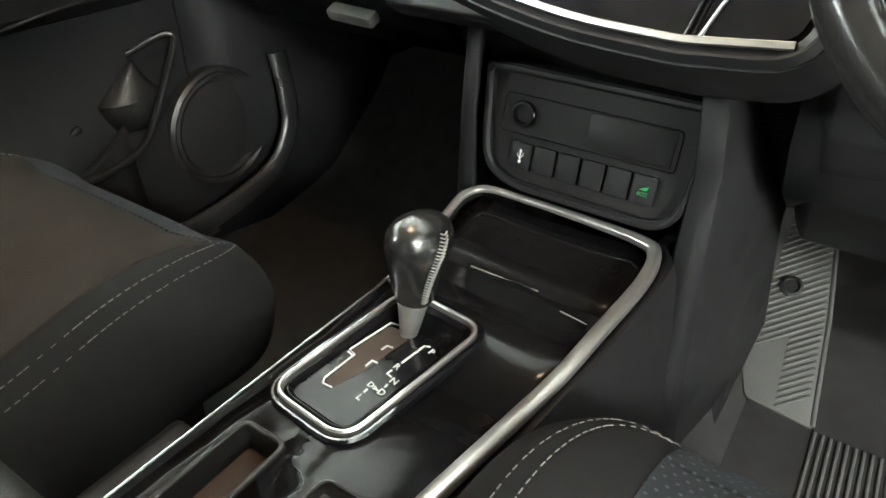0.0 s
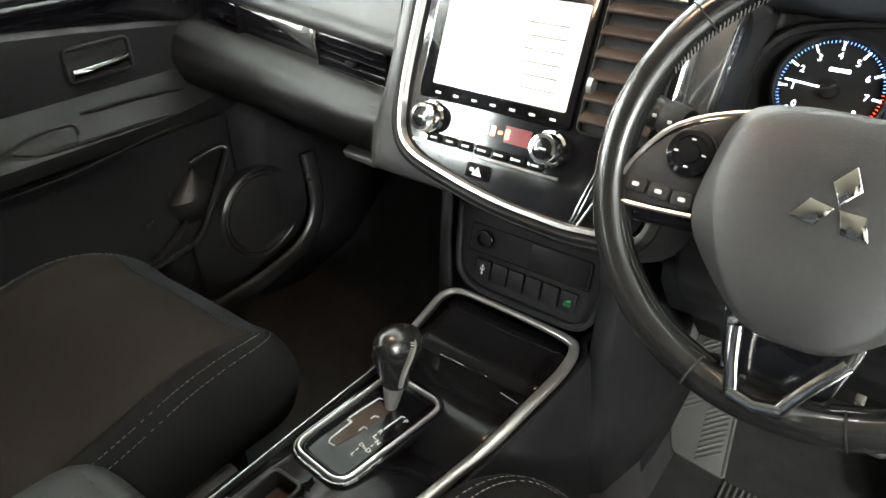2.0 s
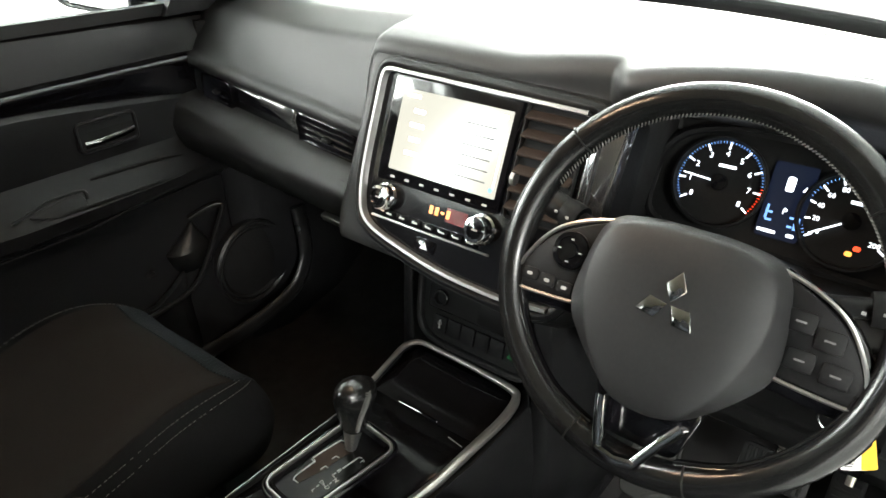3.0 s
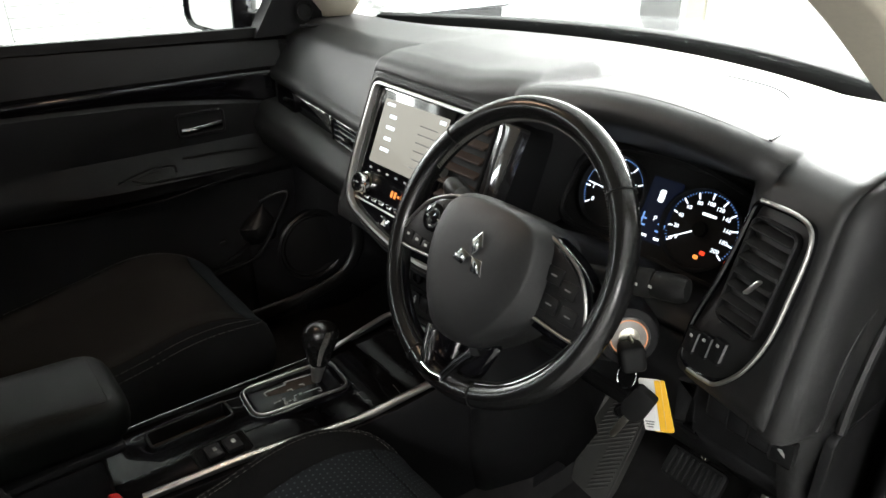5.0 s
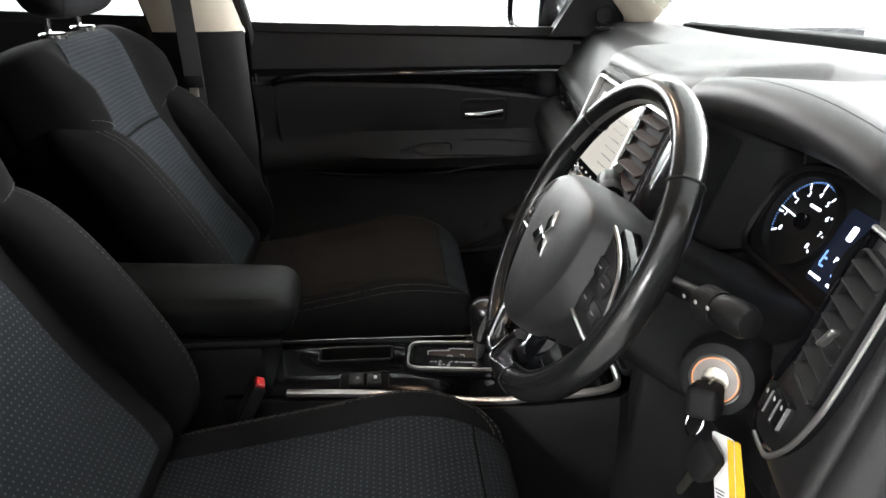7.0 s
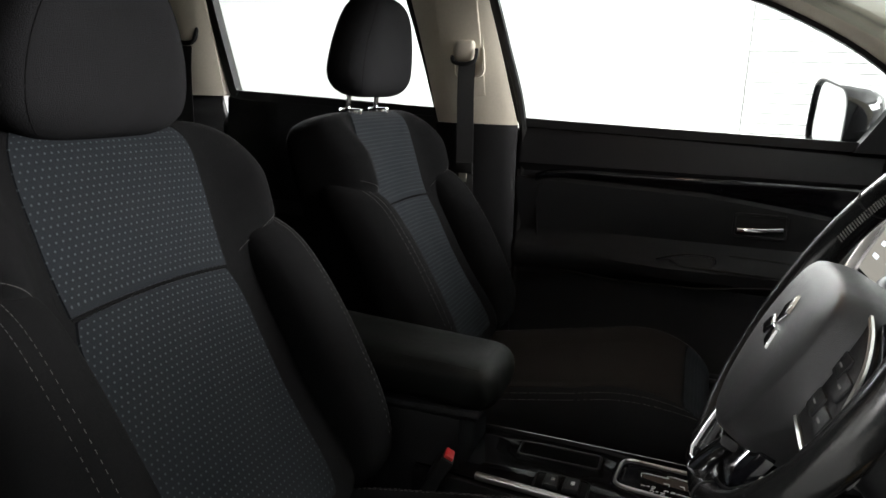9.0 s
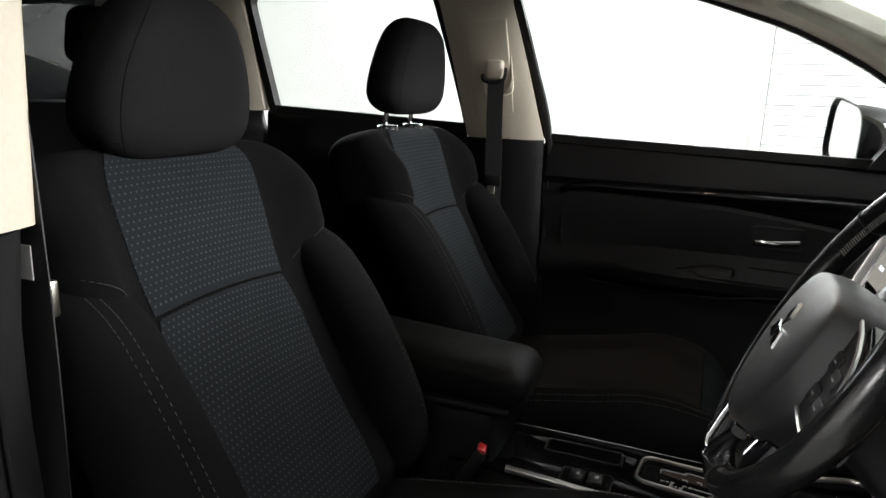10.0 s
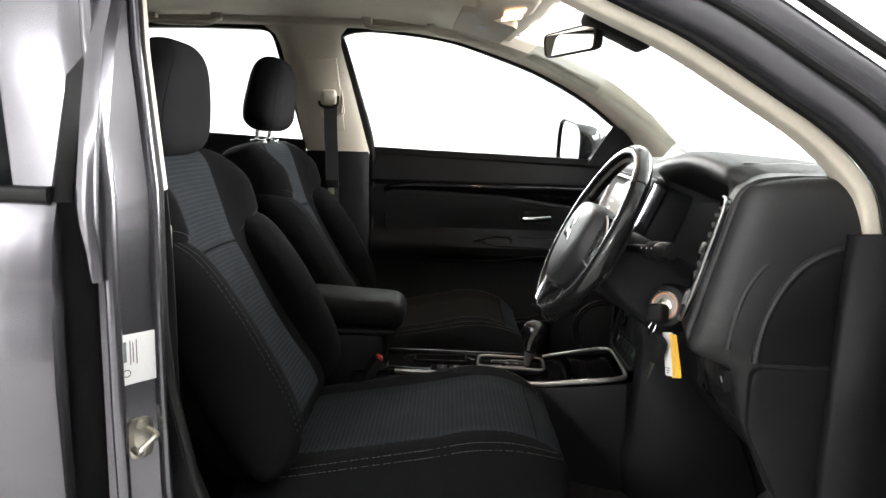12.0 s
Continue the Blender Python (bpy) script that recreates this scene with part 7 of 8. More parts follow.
def gear_selector():
    e = thing("gear_selector", (-0.04, -0.03, 0.68), "automatic gear lever with leather knob in a silver-rimmed gate", "gear lever")
    m = pose(-0.0465, -0.046, 0.684, 0, 0, -5.5)
    ol = rounded([(-0.050, 0.092, 0.026), (-0.047, -0.090, 0.026), (0.047, -0.090, 0.026), (0.052, 0.092, 0.026)], 0.02, 6)
    part("outer_bead", ring_plate(bmesh.new(), inset(ol, -0.007), inset(ol, -0.001), -0.008, 0.0015, m, 0.002), GLOSS, e, "gloss black bead round the rim")
    part("silver_rim", ring_plate(bmesh.new(), ol, inset(ol, 0.0045), -0.006, 0.0055, m, 0.0018), SILVER, e, "satin silver rim")
    part("inner_wall", ring_plate(bmesh.new(), inset(ol, 0.0042), inset(ol, 0.013), -0.012, 0.0015, m, 0.004), CONSOLE, e)
    g = part("gate_plate", plate(bmesh.new(), inset(ol, 0.0125), -0.014, -0.004, m), CONSOLE, e, "black gate plate")
    z = -0.0035
    f = pose(0, 0, 0.684)
    part("gate_slot", plate(bmesh.new(), rounded([(-0.069, -0.002), (-0.077, -0.050), (-0.069, -0.053), (-0.071, -0.092), (-0.060, -0.094), (-0.049, -0.057), (-0.046, -0.030), (-0.041, -0.001)], 0.004, 3), -0.004, z, f), BROWN, g, "dark brown lever slot")
    lines = [[(-0.042, -0.001), (-0.048, 0.006), (-0.070, 0.001), (-0.0785, -0.050), (-0.0705, -0.0525), (-0.073, -0.090), (-0.070, -0.096), (-0.060, -0.0955)], [(-0.078, -0.053), (-0.0715, -0.0545)], [(-0.047, -0.026), (-0.053, -0.027), (-0.054, -0.034)], [(-0.046, -0.050), (-0.052, -0.050), (-0.0525, -0.059)], [(-0.019, -0.006), (-0.024, -0.008), (-0.028, -0.038)], [(-0.030, -0.050), (-0.031, -0.056), (-0.025, -0.057)], [(-0.0225, -0.066), (-0.0222, -0.070)], [(-0.025, -0.0765), (-0.0275, -0.076)], [(-0.0335, -0.080), (-0.0335, -0.085)]]
    for ln_ in lines:
        part("gate_line", sweep(bmesh.new(), [f @ Vector((x, y, z + 0.0008)) for x, y in ln_], [(-0.0007, -0.0006), (0.0007, -0.0006), (0.0007, 0.0006), (-0.0007, 0.0006)]), PALEMARK, g)
    for ch, x, y in (("P", -0.014, -0.011), ("R", -0.029, -0.044), ("N", -0.020, -0.060), ("D", -0.021, -0.0765), ("Ds", -0.0325, -0.0745), ("L", -0.033, -0.091)):
        lettering(ch, 0.0100 if len(ch) == 1 else 0.0085, f @ Matrix.Translation((x, y, z + 0.0006)) @ Matrix.Rotation(radians(-4), 4, "Z"), PALEMARK, "gate_letter", g)
    base, top = Vector((-0.048, -0.002, 0.672)), Vector((-0.043, 0.020, 0.794))
    ax = (top - base).normalized()
    q = Matrix.Translation(base) @ ax.to_track_quat("Z", "Y").to_matrix().to_4x4()
    part("shaft", lathe(bmesh.new(), [(0.0065, -0.012), (0.0075, 0.004), (0.0105, 0.020), (0.0140, 0.040), (0.0155, 0.050), (0.0145, 0.054)], 24, q), SILVER, e, "brushed silver collar")
    bm = bmesh.new()
    rings = []
    for zz, rx, ry, dy in ((0.046, 0.0165, 0.0165, 0), (0.052, 0.0195, 0.0205, 0.0), (0.068, 0.0215, 0.0245, 0.001), (0.086, 0.0245, 0.0305, 0.002), (0.102, 0.0265, 0.0350, 0.002), (0.116, 0.0255, 0.0340, 0.002), (0.126, 0.0205, 0.0280, 0.001), (0.1325, 0.0110, 0.016, 0.0), (0.1345, 0.002, 0.003, 0)):
        rings.append([q @ Vector((rx * math.cos(2 * math.pi * k / 28), dy + ry * math.sin(2 * math.pi * k / 28), zz)) for k in range(28)])
    kn = part("knob", skin(bm, rings), LEATHER, e, "rounded black leather knob")
    prof = ((0.046, 0.0165, 0.0165), (0.052, 0.0195, 0.0205), (0.068, 0.0215, 0.0245), (0.086, 0.0245, 0.0305), (0.102, 0.0265, 0.0350), (0.116, 0.0255, 0.0340), (0.126, 0.0205, 0.0280))

    def skin_at(zz, a):
        for (z0, x0, y0), (z1, x1, y1) in zip(prof, prof[1:]):
            if zz <= z1:
                t = (zz - z0) / (z1 - z0)
                return q @ Vector(((x0 + (x1 - x0) * t + 0.0006) * math.cos(a), 0.0015 + (y0 + (y1 - y0) * t + 0.0006) * math.sin(a), zz))
    side = q.to_3x3().inverted() @ Vector((0.80, -0.22, 0))
    side = math.degrees(math.atan2(side.y, side.x))
    bm = bmesh.new()
    for k in range(24):
        zz = 0.053 + 0.068 * k / 23
        mid = side - 8 + 22 * (k / 23) ** 2
        for s in (-1, 1):
            p0, p1 = skin_at(zz, radians(mid)), skin_at(min(zz + 0.0022, 0.1255), radians(mid + 9 * s))
            t_ = (p1 - p0).normalized()
            sd = t_.cross(Vector((0, 0, 1))).normalized() * 0.0008
            up = sd.cross(t_).normalized() * 0.0008
            skin(bm, [[w + sd, w + up, w - sd, w - up] for w in (p0, p1)])
    part("knob_stitching", bm, THREAD, kn, "herringbone stitching")


gear_selector()


def armrest():
    e = thing("armrest", (-0.03, -0.5, 0.8), "padded black armrest lid on the console box", "armrest")
    P = Pillow(lambda v: Vector((-0.040, -0.74 + 0.41 * v, 0.842 - 0.020 * v)), lambda v: Vector((0, 0, 1)), lambda v: 0.190 - 0.012 * v, lambda v: 0.086, k=3.4, end=0.12)
    lid = part("lid", P.mesh(36, 24), VINYL, e, "padded vinyl lid")
    part("lid_stitching", stitches([P.front(0.80 * math.copysign(1, a), 0.1 + 0.82 * abs(a), 0.001) for a in [k / 20 for k in range(20, 0, -1)]] + [P.front(0.8 - 1.6 * k / 10, 0.93, 0.001) for k in range(11)]), MATT, lid)
    part("box", block(bmesh.new(), 0.168, 0.36, 0.36, pose(-0.034, -0.56, 0.60), 0.02), PLASTIC, e, "black storage box")
    part("lid_rim", block(bmesh.new(), 0.172, 0.385, 0.018, pose(-0.035, -0.545, 0.785), 0.008), PLASTIC, e)


armrest()


# ---- seats ----
def front_seat(cx, name, label, raised, centre, half):
    """A front seat round x = cx. raised: height of the headrest; centre, half: cloth and half width of the cushion's middle."""
    e = thing(name, (cx, -0.4, 0.4), label, "car seat", "front seats")

    def bol(u, v):
        # shoulder wings that come forward beside the centre panel
        a = min(1.0, max(0.0, (abs(u) - 0.55) / 0.33))
        rise = min(1.0, max(0.0, (v - 0.44) / 0.20))
        fall = min(1.0, max(0.0, (v - 0.74) / 0.24))
        return (0.020 + 0.058 * rise * rise * (3 - 2 * rise)) * (1 - 0.85 * fall * fall * (3 - 2 * fall)) * a * a * (3 - 2 * a)
    sp = smooth_path([(cx, -0.548, 0.645), (cx, -0.672, 0.82), (cx, -0.770, 1.01), (cx, -0.810, 1.13), (cx, -0.842, 1.240)], 10)

    def spine(v):
        f = v * (len(sp) - 1)
        k = min(int(f), len(sp) - 2)
        return sp[k].lerp(sp[k + 1], f - k)

    def nrm(v):
        d = spine(min(v + 0.06, 1)) - spine(max(v - 0.06, 0))
        return Vector((0, d.z, -d.y)).normalized()

    def wid(v):
        return 0.44 + 0.082 * math.sin(math.pi * min(1, max(0, v - 0.1) * 0.66)) - 0.05 * max(0, (v - 0.80) / 0.20) ** 2
    B = Pillow(spine, nrm, wid, lambda v: 0.160 - 0.03 * v, bol, 4.4, 0.16, keep=0.66)
    back = part("backrest", B.mesh(64, 52), FABRIC, e, "black cloth backrest", sharp=60)
    VS = 0.50
    part("upper_insert", B.patch(lambda v: -0.555 - 0.02 * (v - VS), lambda v: 0.555 + 0.02 * (v - VS), VS + 0.002, 0.968, 0.0025, 18, 22, bow0=0.012), INSERT, back, "dotted grey cloth panel")
    part("lower_insert", B.patch(lambda v: -0.60 + 0.07 * max(0.0, (v - VS + 0.10) / 0.10) ** 2, lambda v: 0.60 - 0.07 * max(0.0, (v - VS + 0.10) / 0.10) ** 2, 0.06, VS - 0.002, 0.0030, 18, 22, bow1=0.012), INSERT, back, "dotted grey cloth panel")
    part("cross_seam", tube(bmesh.new(), [B.front(-0.54 + 1.08 * k / 20, VS + 0.012 * (1 - (k / 10 - 1) ** 2), 0.0) for k in range(21)], 0.0014, 6), FABRIC, back)
    for s in (-1, 1):
        # side bolster, a lobe of its own
        def lobe(v, s=s):
            w = 0.02 + 0.655 * v
            return spine(w) + Vector((s * (0.226 + 0.010 * math.sin(math.pi * v)), 0, 0)) + nrm(w) * (0.096 * math.sin(math.pi * min(1, 0.15 + 0.77 * v)) ** 0.8)
        L = Pillow(lobe, lambda v, s=s: (nrm(0.02 + 0.655 * v) + Vector((s * -0.10, 0, 0))).normalized(), lambda v: 0.122 - 0.02 * v, lambda v: 0.15 - 0.035 * v, k=2.4, end=0.32)
        lb = part("side_bolster", L.mesh(36, 30), FABRIC, back, "padded black side bolster", sharp=60)
        for o in (-0.10, 0.14):
            part("bolster_seam", stitches([L.front(s * 0.30 + o, 0.10 + 0.80 * k / 40, 0.0008) for k in range(41)], 0.005, 0.004, 0.0004), SEAM, lb, "fine stitching")
        part("shoulder_seam", stitches([B.front(s * (0.59 + 0.37 * (k / 24) ** 1.2), 0.510 + 0.15 * (k / 24) ** 1.5, 0.0012) for k in range(25)], 0.005, 0.004, 0.0004), SEAM, back)
        part("wing_seam", tube(bmesh.new(), [B.front(s * (0.575 + 0.01 * math.sin(math.pi * k / 20)), 0.52 + 0.43 * k / 20, -0.0004) for k in range(21)], 0.0012, 6, up=(1, 0, 0)), FABRIC, back)
    # headrest
    H = Pillow(lambda v: Vector((cx, -0.805 + 0.03 * v, 1.222 + raised + 0.224 * v)), lambda v: Vector((0, 0.985, -0.12)).normalized(), lambda v: (0.288 if raised > 0.03 else 0.276) + 0.020 * math.sin(math.pi * min(1.0, 1.3 * v)) - 0.120 * v ** 2.8, lambda v: 0.130 - 0.025 * v, lambda u, v: 0.012 * max(0, abs(u) - 0.45), 2.9, 0.30)
    hr = part("headrest", H.mesh(44, 34), CUSHION_CLOTH, e, "black cloth headrest", sharp=60)
    for s in (-1, 1):
        part("panel_seam", tube(bmesh.new(), [H.front(s * 0.86, 0.06 + 0.86 * k / 20, -0.0006) for k in range(21)], 0.0009, 6, up=(1, 0, 0)), FABRIC, hr)
        x = cx + s * 0.072
        part("post", tube(bmesh.new(), [(x, -0.830, 1.15), (x, -0.812, 1.26 + raised)], 0.006, 12, up=(0, 1, 0)), CHROME, hr, "chrome post")
        part("collar", lathe(bmesh.new(), [(0.026, -0.012), (0.026, 0.003), (0.022, 0.006), (0.0065, 0.006)], 20, pose(x, -0.812, 1.2480)), CHROME, back, "grey post guide")
    # cushion
    cs = smooth_path([(cx, -0.62, 0.585), (cx, -0.45, 0.600), (cx, -0.25, 0.630), (cx, -0.12, 0.650), (cx, 0.008, 0.606)], 8)

    def cspine(v):
        f = v * (len(cs) - 1)
        k = min(int(f), len(cs) - 2)
        return cs[k].lerp(cs[k + 1], f - k)

    def cn(v):
        d = cspine(min(v + 0.06, 1)) - cspine(max(v - 0.06, 0))
        return Vector((0, -d.z, d.y)).normalized()

    def cb(u, v):
        a = min(1.0, max(0.0, (abs(u) - 0.44) / 0.36))
        return (0.030 * math.sin(math.pi * (0.12 + 0.70 * v))) * a * a * (3 - 2 * a)
    C = Pillow(cspine, cn, lambda v: 0.524 - 0.03 * max(0, (v - 0.62) / 0.38) ** 2.2, lambda v: 0.155 + 0.014 * v, cb, 3.2, 0.26, keep=0.80)
    cu = part("cushion", C.mesh(64, 56), FABRIC, e, "black cloth seat cushion", sharp=60)
    part("cushion_insert", C.patch(lambda v: -half, lambda v: half, 0.10, 0.845, 0.002, 20, 24), centre, cu, "woven cloth centre panel")
    part("front_insert", C.patch(lambda v: -half, lambda v: half, 0.847, 0.985, 0.002, 20, 12), INSERT, cu, "dotted dark cloth front edge")

    def edge(o):
        pts = [(0.80 + o, 0.12 + 0.58 * k / 24) for k in range(25)]
        pts += [(0.80 + o - (0.20 + o) * (1 - math.cos(a)), 0.70 + (0.20 + o * 0.5) * math.sin(a)) for a in [math.pi / 2 * k / 14 for k in range(1, 15)]]
        return pts
    for o in (0.0, 0.06):
        for s in (-1, 1):
            part("cushion_seam", stitches([C.front(s * u, v, 0.0010) for u, v in edge(o)], 0.005, 0.003, 0.0005), THREAD, cu, "pale stitching")
    part("base", block(bmesh.new(), 0.46, 0.46, 0.20, pose(cx, -0.34, 0.515), 0.02), PLASTIC, e, "black plastic seat base")
    part("side_valance", block(bmesh.new(), 0.03, 0.44, 0.09, pose(cx + 0.268, -0.38, 0.58), 0.012), PLASTIC, e)
    for s in (-1, 1):
        part("rail", block(bmesh.new(), 0.04, 0.62, 0.06, pose(cx + s * 0.19, -0.34, 0.385), 0.006), STEEL, e)
    return e


front_seat(0.352, "driver_seat_assembly", "black cloth front seat with dotted grey centre panels", 0.009, INSERT, 0.58)
front_seat(-0.456, "passenger_seat_assembly", "black cloth passenger seat with dusty brown cushion centre", 0.058, DUSTY_CLOTH, 0.72)


def rear_bench():
    e = thing("rear_bench", (0, -1.5, 0.5), "dark cloth rear bench with headrests", "rear seat")
    C = Pillow(lambda v: Vector((0, -1.72 + 0.47 * v, 0.70)), lambda v: Vector((0, 0, 1)), lambda v: 1.30, lambda v: 0.16, k=6)
    part("cushion", C.mesh(40, 16), FABRIC, e)
    B = Pillow(lambda v: Vector((0, -1.66 - 0.22 * v, 0.72 + 0.55 * v)), lambda v: Vector((0, 0.93, 0.37)), lambda v: 1.30 - 0.08 * v, lambda v: 0.14, k=6)
    part("backrest", B.mesh(40, 16), FABRIC, e)
    for x in (-0.42, 0.0, 0.42):
        H = Pillow(lambda v: Vector((x, -1.74, 1.375 + 0.165 * v)), lambda v: Vector((0, 1, 0)), lambda v: 0.25 - 0.05 * v, lambda v: 0.09, k=4, end=0.3)
        h = part("headrest", H.mesh(28, 16), FABRIC, e)
        for s in (-1, 1):
            part("post", tube(bmesh.new(), [(x + s * 0.06, -1.80, 1.22), (x + s * 0.06, -1.75, 1.40)], 0.005, 8, up=(0, 1, 0)), CHROME, h)
    part("base", block(bmesh.new(), 1.28, 0.40, 0.28, pose(0, -1.52, 0.49), 0.02), CARPET, e)


rear_bench()


def strap(bm, pts, w, t=0.0016, face=(1, 0, 0)):
    return sweep(bm, smooth_path(pts, 6), [(-w / 2, -t), (w / 2, -t), (w / 2, t), (-w / 2, t)], up=face)


def belts():
    b = thing("passenger_seat_belt", (-0.74, -0.63, 1.2), "black seat belt hanging from its beige pillar anchor", "seat belt")
    part("webbing", strap(bmesh.new(), [(-0.722, -0.650, 1.375), (-0.712, -0.648, 1.30), (-0.706, -0.642, 1.15), (-0.712, -0.640, 0.95), (-0.722, -0.64, 0.6)], 0.046, 0.0009), BELT, b, "black webbing")
    part("anchor", block(bmesh.new(), 0.030, 0.050, 0.055, pose(-0.722, -0.655, 1.40, 0, 0, 0), 0.010, 3), BEIGE, b, "beige anchor cover")
    part("guide_loop", tube(bmesh.new(), smooth_path([(-0.712, -0.688, 1.385), (-0.700, -0.680, 1.372), (-0.698, -0.652, 1.366), (-0.702, -0.624, 1.376), (-0.712, -0.622, 1.405)], 5), 0.005, 8, up=(1, 0, 0)), MATT, b)
    part("tongue", block(bmesh.new(), 0.010, 0.050, 0.030, pose(-0.704, -0.642, 1.100), 0.004), MATT, b, "black belt tongue")
    part("tongue_plate", block(bmesh.new(), 0.003, 0.022, 0.030, pose(-0.702, -0.644, 1.078), 0.001, 1), STEEL, b)
    k = thing("belt_buckle", (0.09, -0.40, 0.70), "seat belt buckle with red release button", "belt buckle")
    q = pose(0.092, -0.405, 0.700, -28, 0, 12)
    part("housing", block(bmesh.new(), 0.036, 0.024, 0.075, q, 0.006), MATT, k, "black buckle housing")
    part("release", block(bmesh.new(), 0.026, 0.016, 0.016, q @ Matrix.Translation((0, 0, 0.035)), 0.003), RED, k, "red release button")
    part("stem", sweep(bmesh.new(), [Vector((0.092, -0.425, 0.665)), Vector((0.094, -0.45, 0.56))], rr(0.026, 0.012, 0.004, 2), up=(0, 1, 0)), MATT, k)
    r = thing("rear_seat_belt", (-0.74, -1.54, 1.4), "rear seat belt at its anchor on the beige pillar", "seat belt")
    part("guide_loop", tube(bmesh.new(), smooth_path([(-0.728, -1.575, 1.44), (-0.715, -1.57, 1.42), (-0.712, -1.54, 1.412), (-0.715, -1.51, 1.42), (-0.728, -1.505, 1.46)], 5), 0.007, 8, up=(1, 0, 0)), MATT, r)
    part("webbing", strap(bmesh.new(), [(-0.716, -1.54, 1.415), (-0.712, -1.545, 1.3), (-0.72, -1.55, 1.0)], 0.046, 0.0009), BELT, r)
    d = thing("driver_seat_belt", (0.68, -0.63, 1.0), "black seat belt along the driver's door pillar", "seat belt")
    part("webbing", strap(bmesh.new(), [(0.650, -0.716, 1.38), (0.656, -0.696, 1.2), (0.660, -0.686, 1.0), (0.665, -0.684, 0.6)], 0.046, 0.0009), BELT, d, "black webbing")
    part("belt_label", block(bmesh.new(), 0.0016, 0.026, 0.036, pose(0.6600, -0.700, 1.152, 0, 0, 0), 0.0005, 1), WHITE, d, "small white sewn label")
    part("anchor", block(bmesh.new(), 0.030, 0.050, 0.055, pose(0.655, -0.726, 1.40), 0.010, 3), BEIGE, d)
    part("tongue", block(bmesh.new(), 0.012, 0.046, 0.040, pose(0.652, -0.692, 1.115), 0.004), STEEL, d, "steel belt tongue")


belts()


# ---- overhead things ----
def overhead():
    v = thing("sun_visor", (-0.38, -0.12, 1.58), "folded beige sun visor under the headliner", "sun visor")
    part("board", plate(bmesh.new(), rr(0.32, 0.150, 0.02, 4), -0.009, 0.009, pose(-0.26, -0.145, 1.590, -14, 0, 4), 0.005), LINER, v)
    part("label", plate(bmesh.new(), rr(0.06, 0.03, 0.003, 2), 0.0, 0.0008, pose(-0.24, -0.150, 1.5815, 166, 0, 4)), PALEMARK, v)
    part("pivot", tube(bmesh.new(), [(-0.40, -0.09, 1.585), (-0.10, -0.075, 1.585)], 0.007, 8), BEIGE, v)
    c = thing("overhead_console", (0.0, -0.1, 1.6), "beige overhead console with a lit map lamp", "map lamp")
    part("body", block(bmesh.new(), 0.17, 0.15, 0.05, pose(0.0, -0.10, 1.605, 8, 0, 0), 0.02, 3), LINER, c)
    for s in (-1, 1):
        part("lens", plate(bmesh.new(), rr(0.055, 0.05, 0.008, 3), 0.0, 0.004, pose(s * 0.045, -0.085, 1.580, 188, 0, 0)), glow("warm_map_lamp", (1.0, 0.62, 0.32), 1.6, (0.6, 0.5, 0.4)), c, "glowing warm lamp lens")
    for s in (-1, 1):
        d_ = bpy.data.lights.new("map_lamp", "AREA")
        d_.shape, d_.size, d_.size_y, d_.energy, d_.color = "RECTANGLE", 0.05, 0.045, 0.4, (1.0, 0.66, 0.44)
        lamp = new("map_lamp", d_)
        lamp.matrix_world = pose(s * 0.045, -0.088, 1.572)
        tagged(lamp, "warm bulb of the overhead map lamp", "map lamp", kind="structure")
    m = thing("rear_view_mirror", (-0.08, 0.07, 1.5), "black rear view mirror on the windscreen", "rear view mirror")
    M = panel(-0.087, 0.066, 1.532, -4, 24)
    ol = rounded([(-0.118, 0.028), (-0.112, -0.034), (0.118, -0.030), (0.122, 0.034)], 0.022, 5)
    bm = bmesh.new()
    skin(bm, [[M @ Vector((x * s, y * s, z)) for x, y in ol] for s, z in ((0.6, -0.035), (0.88, -0.03), (1.0, -0.015), (1.0, 0.002), (0.95, 0.004), (0.93, 0.0))])
    part("housing", bm, MATT, m)
    part("pane", plate(bmesh.new(), inset(ol, 0.004), 0.0, 0.0015, M), MIRROR, m, "bright mirror glass")
    part("stem", sweep(bmesh.new(), smooth_path([M @ Vector((0.02, 0.01, -0.03)), (-0.03, 0.12, 1.55), (0.0, 0.12, 1.585)], 4), rr(0.035, 0.03, 0.01, 3)), MATT, m)
    part("sensor_cover", block(bmesh.new(), 0.10, 0.17, 0.045, pose(0.01, 0.165, 1.552, -24, 0, 0), 0.015, 3), MATT, m)
    g = None
    for y in (-0.41, -1.13):
        h = thing("grab_handle", (-0.64, y, 1.65), "beige folding grab handle above the window", "grab handle", "grab handles")
        part("grip", sweep(bmesh.new(), smooth_path([(-0.665, y - 0.11, 1.655), (-0.635, y - 0.095, 1.630), (-0.628, y, 1.625), (-0.635, y + 0.095, 1.630), (-0.665, y + 0.11, 1.655)], 5), rr(0.020, 0.016, 0.006, 3)), LINER, h)
        for s in (-1, 1):
            part("mount", block(bmesh.new(), 0.03, 0.035, 0.03, pose(-0.658, y + s * 0.108, 1.655), 0.008), LINER, h)


overhead()


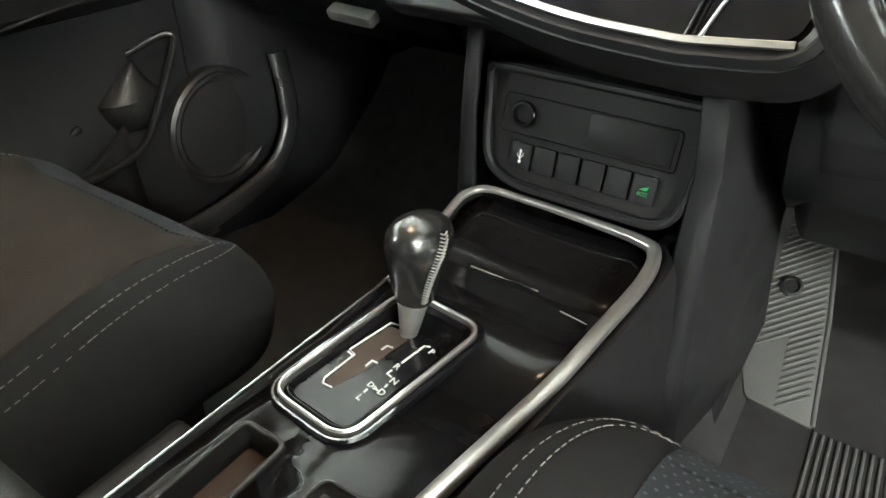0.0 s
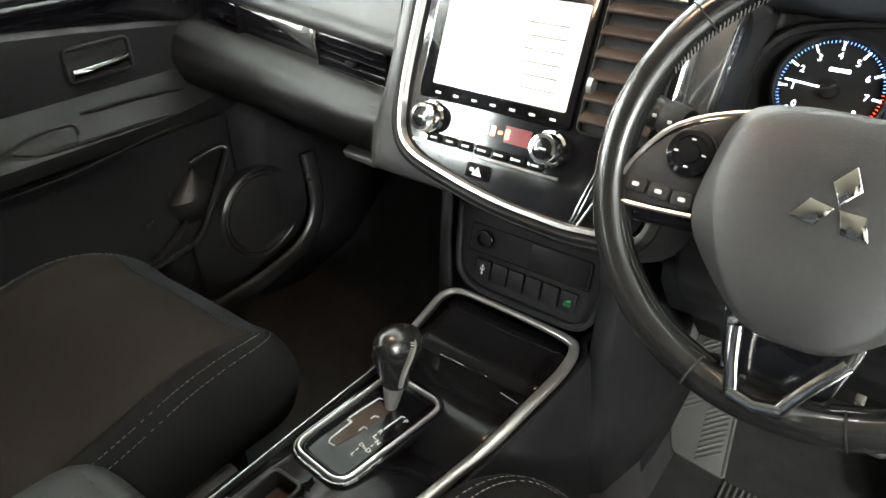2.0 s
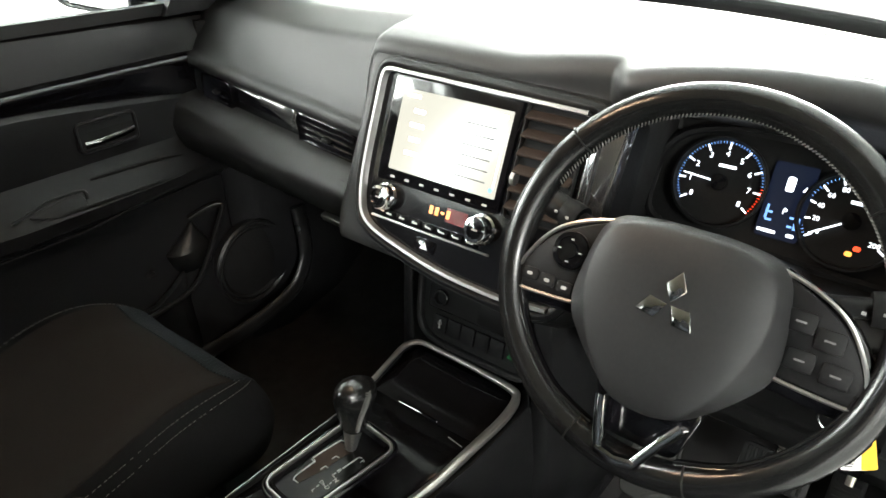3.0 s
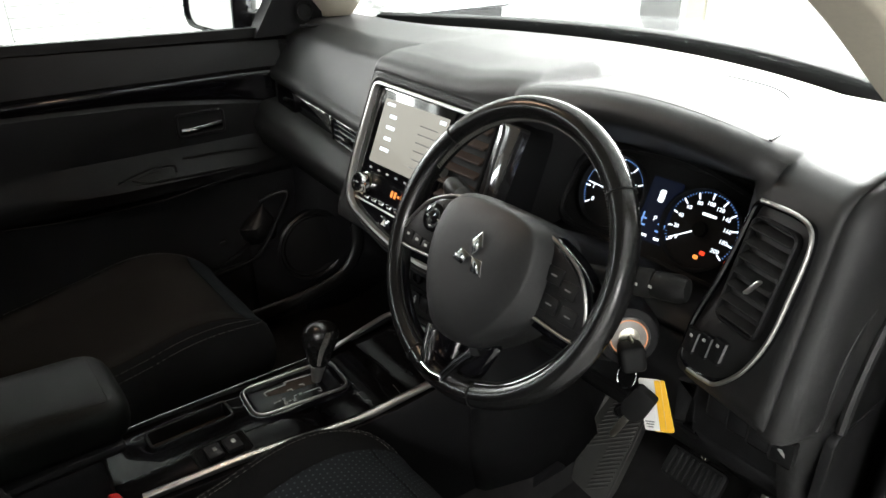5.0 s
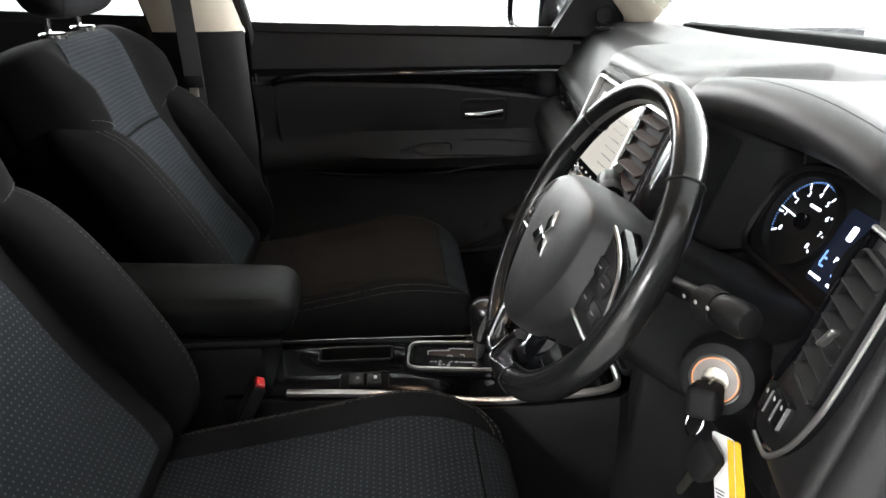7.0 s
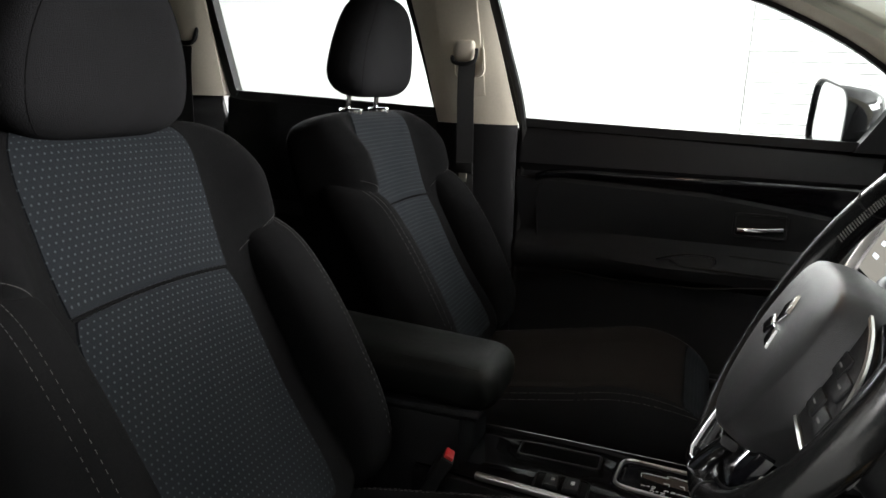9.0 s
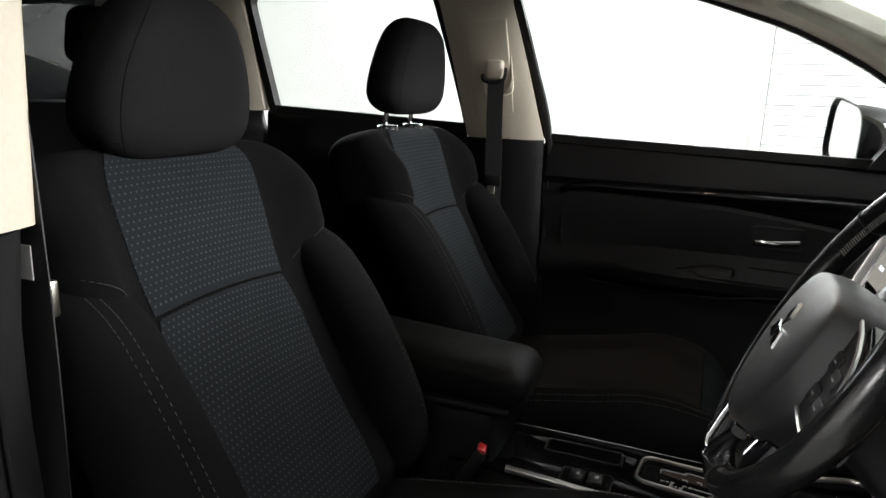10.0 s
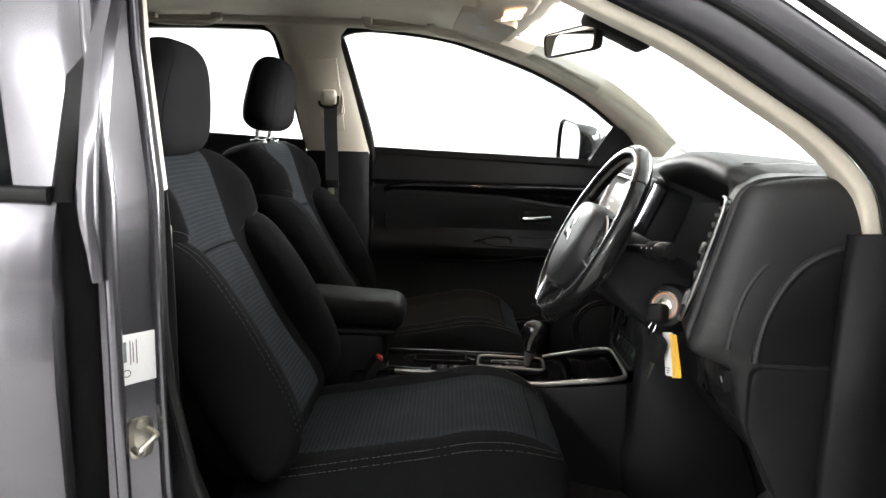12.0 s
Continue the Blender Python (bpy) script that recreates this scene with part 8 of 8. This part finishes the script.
# ---- footwell ----
def footwell():
    r = thing("foot_rest_mat", (0.26, 0.55, 0.42), "grey rubber foot rest with diagonal ribs and a fastener", "foot rest")
    a, b = Vector((0.0, 0.44, 0.358)), Vector((-0.04, 0.70, 0.565))
    uv = (b - a).normalized()
    sx = Vector((1, 0, 0))
    sx = (sx - uv * sx.dot(uv)).normalized()
    n = sx.cross(uv)
    F = Matrix((( sx.x, uv.x, n.x, 0.262), (sx.y, uv.y, n.y, a.y), (sx.z, uv.z, n.z, a.z), (0, 0, 0, 1)))
    ol = rounded([(-0.036, 0.016), (0.058, -0.004), (0.052, 0.16), (0.036, 0.352), (-0.036, 0.366), (-0.046, 0.235), (-0.064, 0.11)], 0.008, 3)
    part("pad", plate(bmesh.new(), ol, -0.02, 0.006, F, 0.003), MAT, r, "grey rubber pad")
    flap = [F @ Vector(p) for p in ((-0.040, 0.300, 0.004), (-0.046, 0.235, 0.004), (-0.058, 0.140, 0.004))]
    rows = [[p, p + sx * -0.022 + n * 0.006, p + sx * -0.044 + n * 0.026, p + sx * -0.050 + n * 0.045] for p in flap]
    thick(part("side_flap", grid(bmesh.new(), rows), MAT, r, "curled grey rubber edge", sharp=60), 0.004)
    for k in range(31):
        y = 0.042 + 0.0102 * k
        x1 = 0.047 - 0.07 * max(0.0, y - 0.16)
        x0 = 0.004 if y < 0.150 else -0.050 + 0.10 * (y - 0.11)
        q = F @ Matrix.Translation(((x0 + x1) / 2, y - 0.3373 * (x1 - x0), 0.0068)) @ Matrix.Rotation(radians(34), 4, "Z")
        part("rib", block(bmesh.new(), (x1 - x0) * 1.16, 0.0045, 0.003, q, 0.001, 1), MAT, r)
    part("border", tube(bmesh.new(), [F @ Vector(p) for p in ((0.057, 0.000, 0.005), (0.051, 0.16, 0.005), (0.035, 0.35, 0.005))], 0.0035, 8), MAT, r, "raised rubber edge")
    f = part("fastener", lathe(bmesh.new(), [(0.016, 0.004), (0.016, 0.011), (0.012, 0.013), (0.010, 0.009), (0.0, 0.009)], 20, F @ Matrix.Translation((-0.007, 0.197, 0))), MATT, r, "round black fastener")
    m = thing("driver_floor_mat", (0.42, 0.2, 0.35), "black floor mat with a ribbed heel pad", "floor mat")
    part("carpet", plate(bmesh.new(), rounded([(0.17, 0.50), (0.15, -0.08), (0.64, -0.08), (0.64, 0.50)], 0.04, 4), 0.343, 0.352, None, 0.003), MATCLOTH, m)
    part("heel_pad", plate(bmesh.new(), rr(0.262, 0.300, 0.01, 3, 0.445, 0.303), 0.350, 0.356, None, 0.002), RUBBER, m)
    part("pad_edge", tube(bmesh.new(), [(0.318, 0.453, 0.356), (0.445, 0.456, 0.356), (0.572, 0.453, 0.356)], 0.004, 8), MAT, m, "raised grey rubber edge")
    for k in range(24):
        part("rib", block(bmesh.new(), 0.0052, 0.285, 0.006, pose(0.324 + 0.0104 * k, 0.300, 0.358), 0.0015, 1), MAT, m)
    p = thing("brake_pedal", (0.47, 0.5, 0.55), "black ribbed rubber brake pedal on its arm", "pedal")
    Q = Matrix.Translation((0.465, 0.50, 0.535)) @ Matrix.Rotation(radians(52), 4, "X")
    part("pad", plate(bmesh.new(), rr(0.115, 0.062, 0.010, 3), -0.008, 0.006, Q, 0.003), RUBBER, p)
    for k in range(9):
        part("rib", block(bmesh.new(), 0.006, 0.050, 0.004, Q @ Matrix.Translation((-0.046 + 0.0115 * k, 0, 0.007)), 0.001, 1), RUBBER, p)
    part("arm", sweep(bmesh.new(), smooth_path([(0.465, 0.515, 0.54), (0.465, 0.58, 0.62), (0.465, 0.60, 0.80)], 5), rr(0.014, 0.03, 0.004, 2)), STEEL, p)
    g = thing("accelerator_pedal", (0.57, 0.5, 0.5), "long black ribbed accelerator pedal", "pedal")
    Q = Matrix.Translation((0.575, 0.53, 0.48)) @ Matrix.Rotation(radians(50), 4, "X")
    part("pad", plate(bmesh.new(), rr(0.052, 0.17, 0.012, 3), -0.008, 0.006, Q, 0.003), RUBBER, g)
    for k in range(10):
        part("rib", block(bmesh.new(), 0.040, 0.005, 0.004, Q @ Matrix.Translation((0, -0.066 + 0.0145 * k, 0.007)), 0.001, 1), RUBBER, g)
    part("arm", sweep(bmesh.new(), [Vector((0.575, 0.56, 0.52)), Vector((0.575, 0.66, 0.75))], rr(0.014, 0.02, 0.004, 2)), STEEL, g)
    pm = thing("passenger_floor_mat", (-0.42, 0.2, 0.35), "black carpet floor mat in the passenger footwell", "floor mat")
    part("carpet", plate(bmesh.new(), rounded([(-0.66, 0.56), (-0.66, -0.05), (-0.19, -0.05), (-0.19, 0.56)], 0.04, 4), 0.343, 0.352, None, 0.003), CARPET, pm)


footwell()
